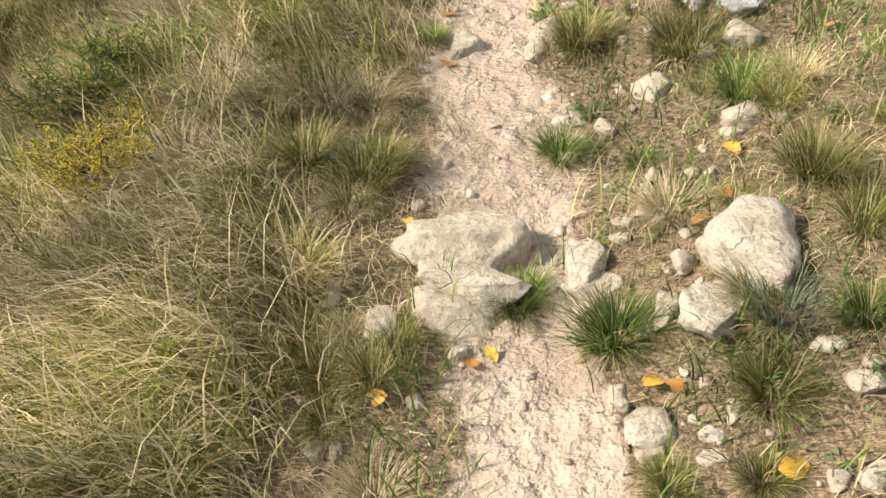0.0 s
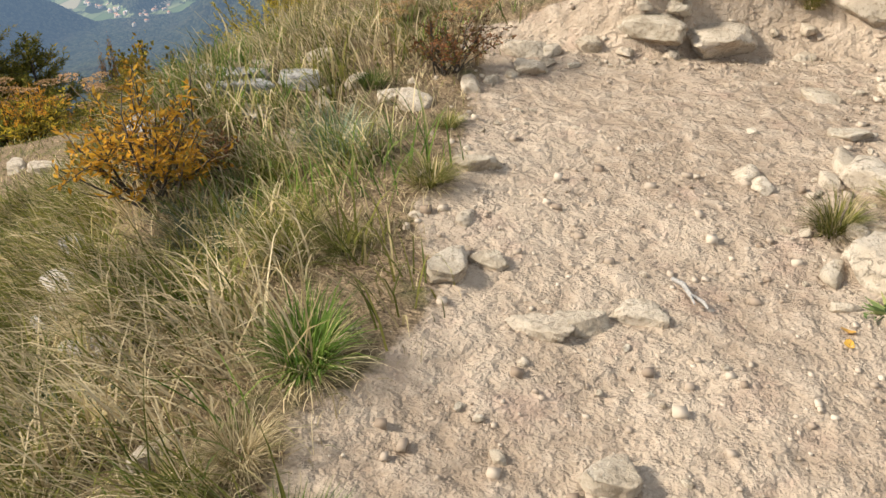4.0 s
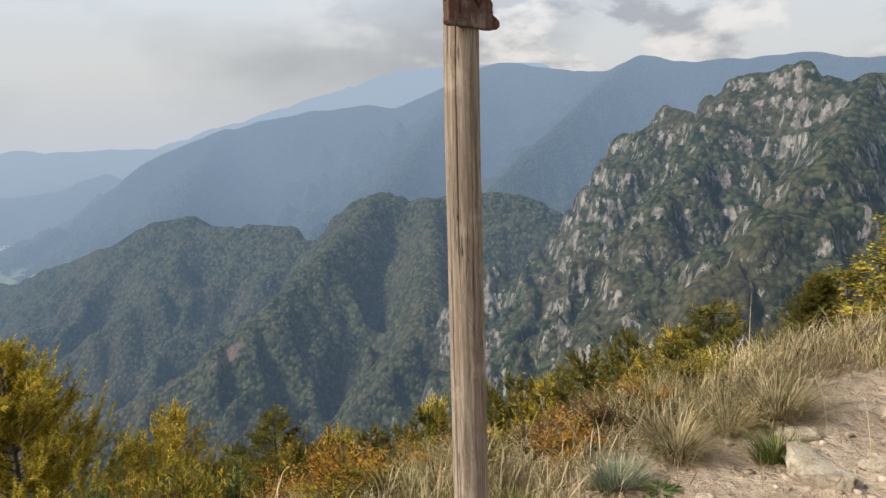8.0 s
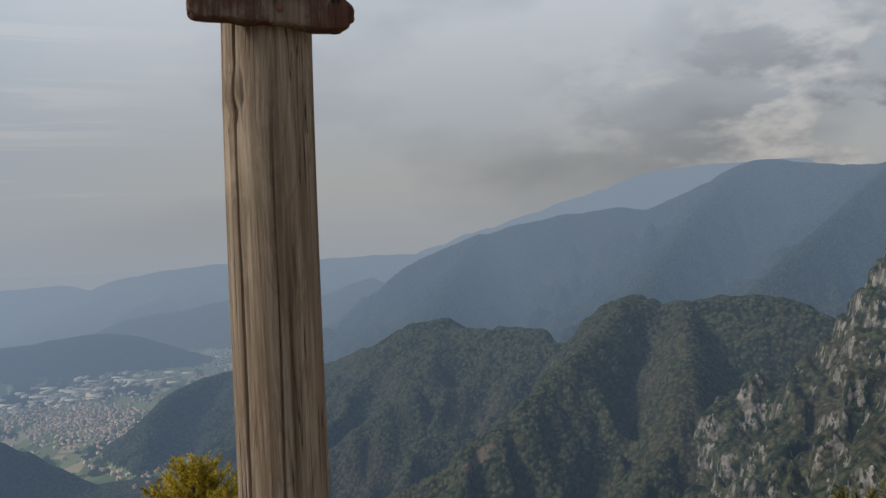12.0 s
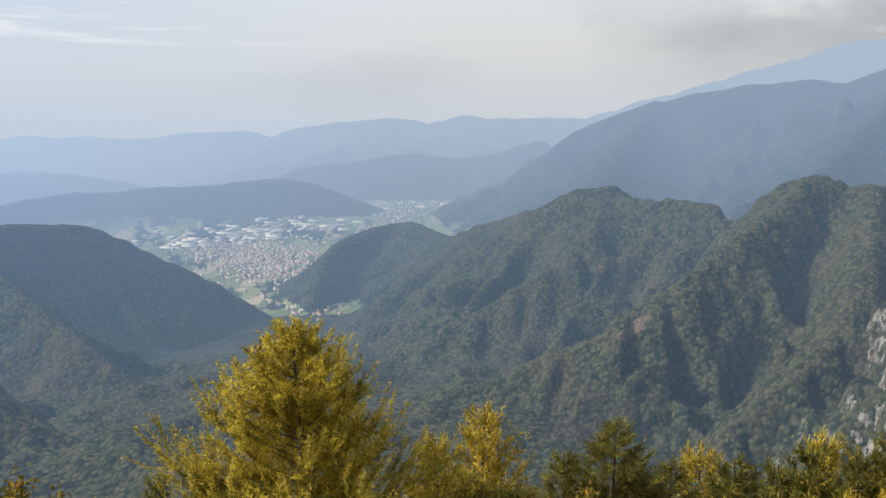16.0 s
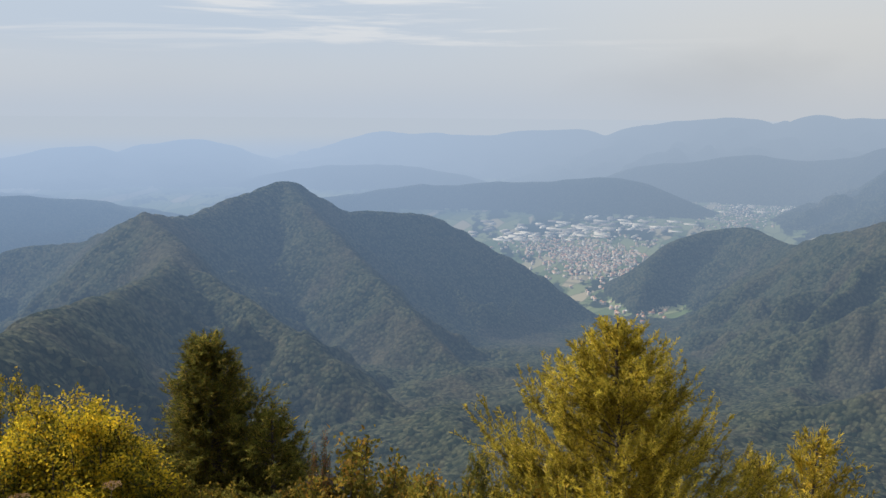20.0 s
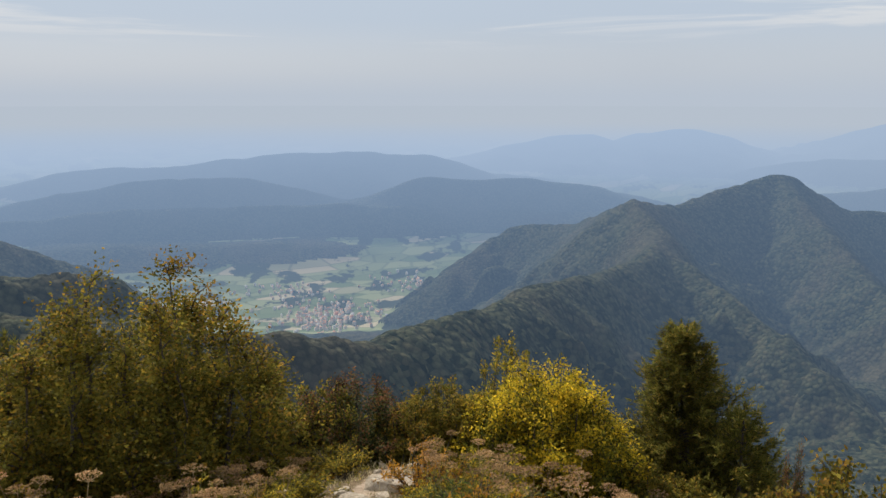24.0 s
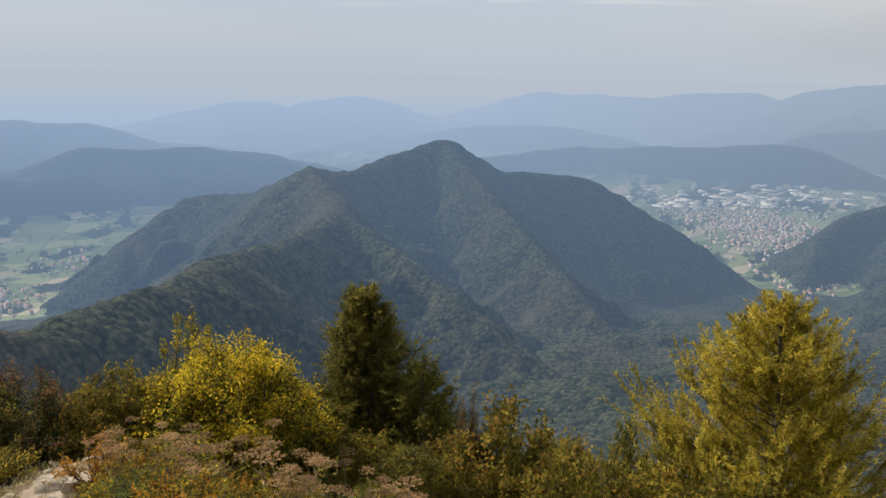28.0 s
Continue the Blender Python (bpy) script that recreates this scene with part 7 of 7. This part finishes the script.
# ---- fallen leaves and a stick ----
def fallen_mesh(seed):
    rng = np.random.default_rng(seed)
    bm = bmesh.new()
    n = 7
    rows = []
    for i in range(n + 1):
        t = i / n
        w = 0.36 * math.sin(math.pi * t ** 0.8) ** 0.8 + 0.02
        c = 0.18 * math.sin(t * 3 + seed) + 0.25 * (t - 0.5) ** 2
        rows.append([bm.verts.new((t - 0.5, s * w * rng.uniform(0.85, 1.1), c + 0.35 * abs(s) * w * (0.5 + 0.4 * rng.random()))) for s in (-1, -0.4, 0, 0.4, 1)])
    for a, b in zip(rows, rows[1:]):
        for k in range(4):
            bm.faces.new((a[k], a[k + 1], b[k + 1], b[k]))
    st = [bm.verts.new(v) for v in ((-0.5, -0.012, 0.06), (-0.5, 0.012, 0.06), (-0.78, 0.008, 0.02), (-0.78, -0.008, 0.02))]
    bm.faces.new(st)
    me = bpy.data.meshes.new("leaf")
    bm.to_mesh(me)
    bm.free()
    me.polygons.foreach_set("use_smooth", np.ones(len(me.polygons), bool))
    me.materials.append(FALLEN_LEAF)
    return me


def m_fallen():
    n = Nodes("fallen_leaf")
    col = n.mix(n.info.outputs["Random"], (0.70, 0.42, 0.06), (0.42, 0.19, 0.055))
    col = n.mix(n.ramp(n.noise(n.tc.outputs["Object"], 5.0), 0.5, 0.7), col, (0.24, 0.12, 0.04))
    return n.done(n.bsdf(col, 0.6, None, 0.25, 0.2))


FALLEN_LEAF = m_fallen()
FALLEN_MESH = [fallen_mesh(s) for s in range(4)]


def set_leaves():
    rng = np.random.default_rng(6)
    for x, y in FALLEN:
        ob = new("fallen_leaf", FALLEN_MESH[int(rng.integers(4))])
        s = rng.uniform(0.045, 0.075)
        ob.matrix_basis = Matrix.Translation(on_ground(x, y, 0.012)) @ Matrix.Rotation(rng.uniform(0, 6.28), 4, "Z") @ Matrix.Rotation(rng.normal(0, 0.25), 4, "X") @ Matrix.Diagonal((s, s * 0.9, s * 0.8, 1))
        tagged(ob, "curled yellow-brown fallen leaf on the ground", "leaf", "fallen leaves")


set_leaves()


def stick():
    rng = np.random.default_rng(2)
    lines = [np.array([[0, 0, 0.012, 0.008], [0.05, 0.01, 0.018, 0.009], [0.11, 0.0, 0.014, 0.008], [0.16, 0.015, 0.016, 0.007], [0.20, 0.01, 0.014, 0.004]]),
             np.array([[0.11, 0, 0.014, 0.006], [0.15, -0.02, 0.03, 0.004], [0.19, -0.035, 0.035, 0.003]])]
    ob = new("dead_stick", raw_mesh("dead_stick", *tubes(lines, 7), True))
    ob.data.materials.append(BATTEN_WOOD)
    ob.matrix_basis = Matrix.Translation(on_ground(STICK[0], STICK[1], 0)) @ Matrix.Rotation(radians(-62), 4, "Z")
    tagged(ob, "short bleached dead stick on the bare soil", "stick")


STICK = (-0.18, -2.42)
stick()

# ---- the towns on the valley floor ----
def m_houses():
    n = Nodes("far_walls_and_roofs")
    up = n.t.nodes.new("ShaderNodeSeparateXYZ")
    n.t.links.new(n.geo.outputs["True Normal"], up.inputs[0])
    r = n.geo.outputs["Random Per Island"]
    roof = n.mix(n.ramp(r, 0.0, 0.8), (0.56, 0.25, 0.13), (0.74, 0.46, 0.30))
    roof = n.mix(n.ramp(r, 0.80, 0.86), roof, (0.62, 0.60, 0.57))
    wall = n.mix(r, (0.45, 0.37, 0.28), (0.76, 0.67, 0.54))
    col = n.mix(n.ramp(up.outputs["Z"], 0.3, 0.5), wall, roof)
    # walls and roofs get the same painted haze as the land
    return n.done(painted_haze(n, n.bsdf(col, 0.85, None, 0.1)))


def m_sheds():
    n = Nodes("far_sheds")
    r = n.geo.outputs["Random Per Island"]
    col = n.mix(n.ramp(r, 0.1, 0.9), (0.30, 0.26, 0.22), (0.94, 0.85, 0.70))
    # painted haze glows over the sheds too
    return n.done(painted_haze(n, n.bsdf(col, 0.7, None, 0.2)))


def houses(name, label, material, rows, gable):
    """Gabled houses or long flat sheds: rows of azimuth, elevation below the view, turn, length, width, height."""
    r = np.asarray(rows, float)
    d = -FLOOR_Z / np.tan(np.radians(-r[:, 1]))
    c = polar(r[:, 0], 0 * r[:, 0], d)
    n = len(r)
    L, W, H = r[:, 3:4], r[:, 4:5], r[:, 5:6]
    peak = H * (1.45 if gable else 1.06)
    lx = np.concatenate([-L, L, L, -L, -L, L, L, -L, -L, L], 1) / 2
    ly = np.concatenate([-W, -W, W, W, -W, -W, W, W, 0 * W, 0 * W], 1) / 2
    lz = np.concatenate([0 * H - 6] * 4 + [H] * 4 + [peak] * 2, 1)
    co, si = np.cos(r[:, 2:3]), np.sin(r[:, 2:3])
    v = np.stack([c[:, :1] + lx * co - ly * si, c[:, 1:2] + lx * si + ly * co, FLOOR_Z + 4 + lz], -1)
    dist = np.hypot(v[..., 0], v[..., 1])
    v = v * (drawn_in(dist) / dist)[..., None] + VIEW
    f = np.array([[0, 1, 5, 4], [1, 2, 6, 5], [2, 3, 7, 6], [3, 0, 4, 7], [4, 5, 9, 8], [6, 7, 8, 9], [5, 6, 9, -1], [7, 4, 8, -1]])
    q = (f[None] + np.where(f[None] >= 0, (np.arange(n) * 10)[:, None, None], 0)).reshape(-1, 4)
    ob = new(name, raw_mesh(name, v.reshape(-1, 3), q))
    ob.data.materials.append(material)
    tagged(ob, label, "town", kind="stuff")


def town_rows():
    rng = np.random.default_rng(12)
    small, big = [], []
    # clusters: azimuth, elevation, spreads, count
    for az, el, sa, se, n in ((33.2, -9.5, 2.0, 0.75, 620), (31.0, -11.0, 1.3, 0.9, 240), (36.0, -8.9, 1.7, 0.4, 180), (22.5, -5.6, 1.8, 0.45, 420), (24.5, -6.6, 1.4, 0.5, 220), (30.5, -12.6, 0.9, 0.4, 90),
                              (83.0, -14.4, 1.8, 0.55, 260), (77.5, -12.3, 1.6, 0.35, 60), (41.5, -4.05, 2.2, 0.12, 120), (31.5, -3.6, 1.6, 0.10, 90), (38.0, -4.15, 1.2, 0.1, 60), (85.5, -12.6, 1.6, 0.3, 60),
                              (66.0, -3.4, 2.0, 0.10, 50), (92.0, -3.2, 1.2, 0.12, 40), (60.0, -2.3, 2.5, 0.2, 90), (47.0, -2.6, 2.0, 0.2, 60)):
        a, e = az + rng.normal(0, sa, n), np.minimum(el + rng.normal(0, se, n), -1.8)
        k = np.clip(0.75 + 0.04 * -650 / e / 10, 0.8, 1.5)
        small += list(zip(a, e, rng.choice([0.3, 1.87], n) + rng.normal(0, 0.25, n), rng.uniform(8, 16, n) * k * np.where(a > 60, 0.7, 1.0), rng.uniform(7, 10, n) * k * np.where(a > 60, 0.7, 1.0), rng.uniform(4, 7, n)))
    for az, el, sa, se, n in ((35.0, -7.9, 2.8, 0.34, 74), (31.0, -7.3, 2.2, 0.34, 54), (37.8, -8.3, 1.4, 0.22, 20), (24.0, -6.2, 1.6, 0.3, 14)):
        a, e = az + rng.normal(0, sa, n), el + rng.normal(0, se, n)
        big += list(zip(a, e, rng.choice([0.25, 1.82], n) + rng.normal(0, 0.06, n), rng.uniform(35, 95, n), rng.uniform(16, 30, n), rng.uniform(5, 8, n)))
    return small, big


_small, _big = town_rows()
houses("far_town_houses", "small hazy houses with terracotta roofs in the valley", m_houses(), _small, True)
houses("far_town_sheds", "long pale industrial sheds in the hazy valley", m_sheds(), _big, False)
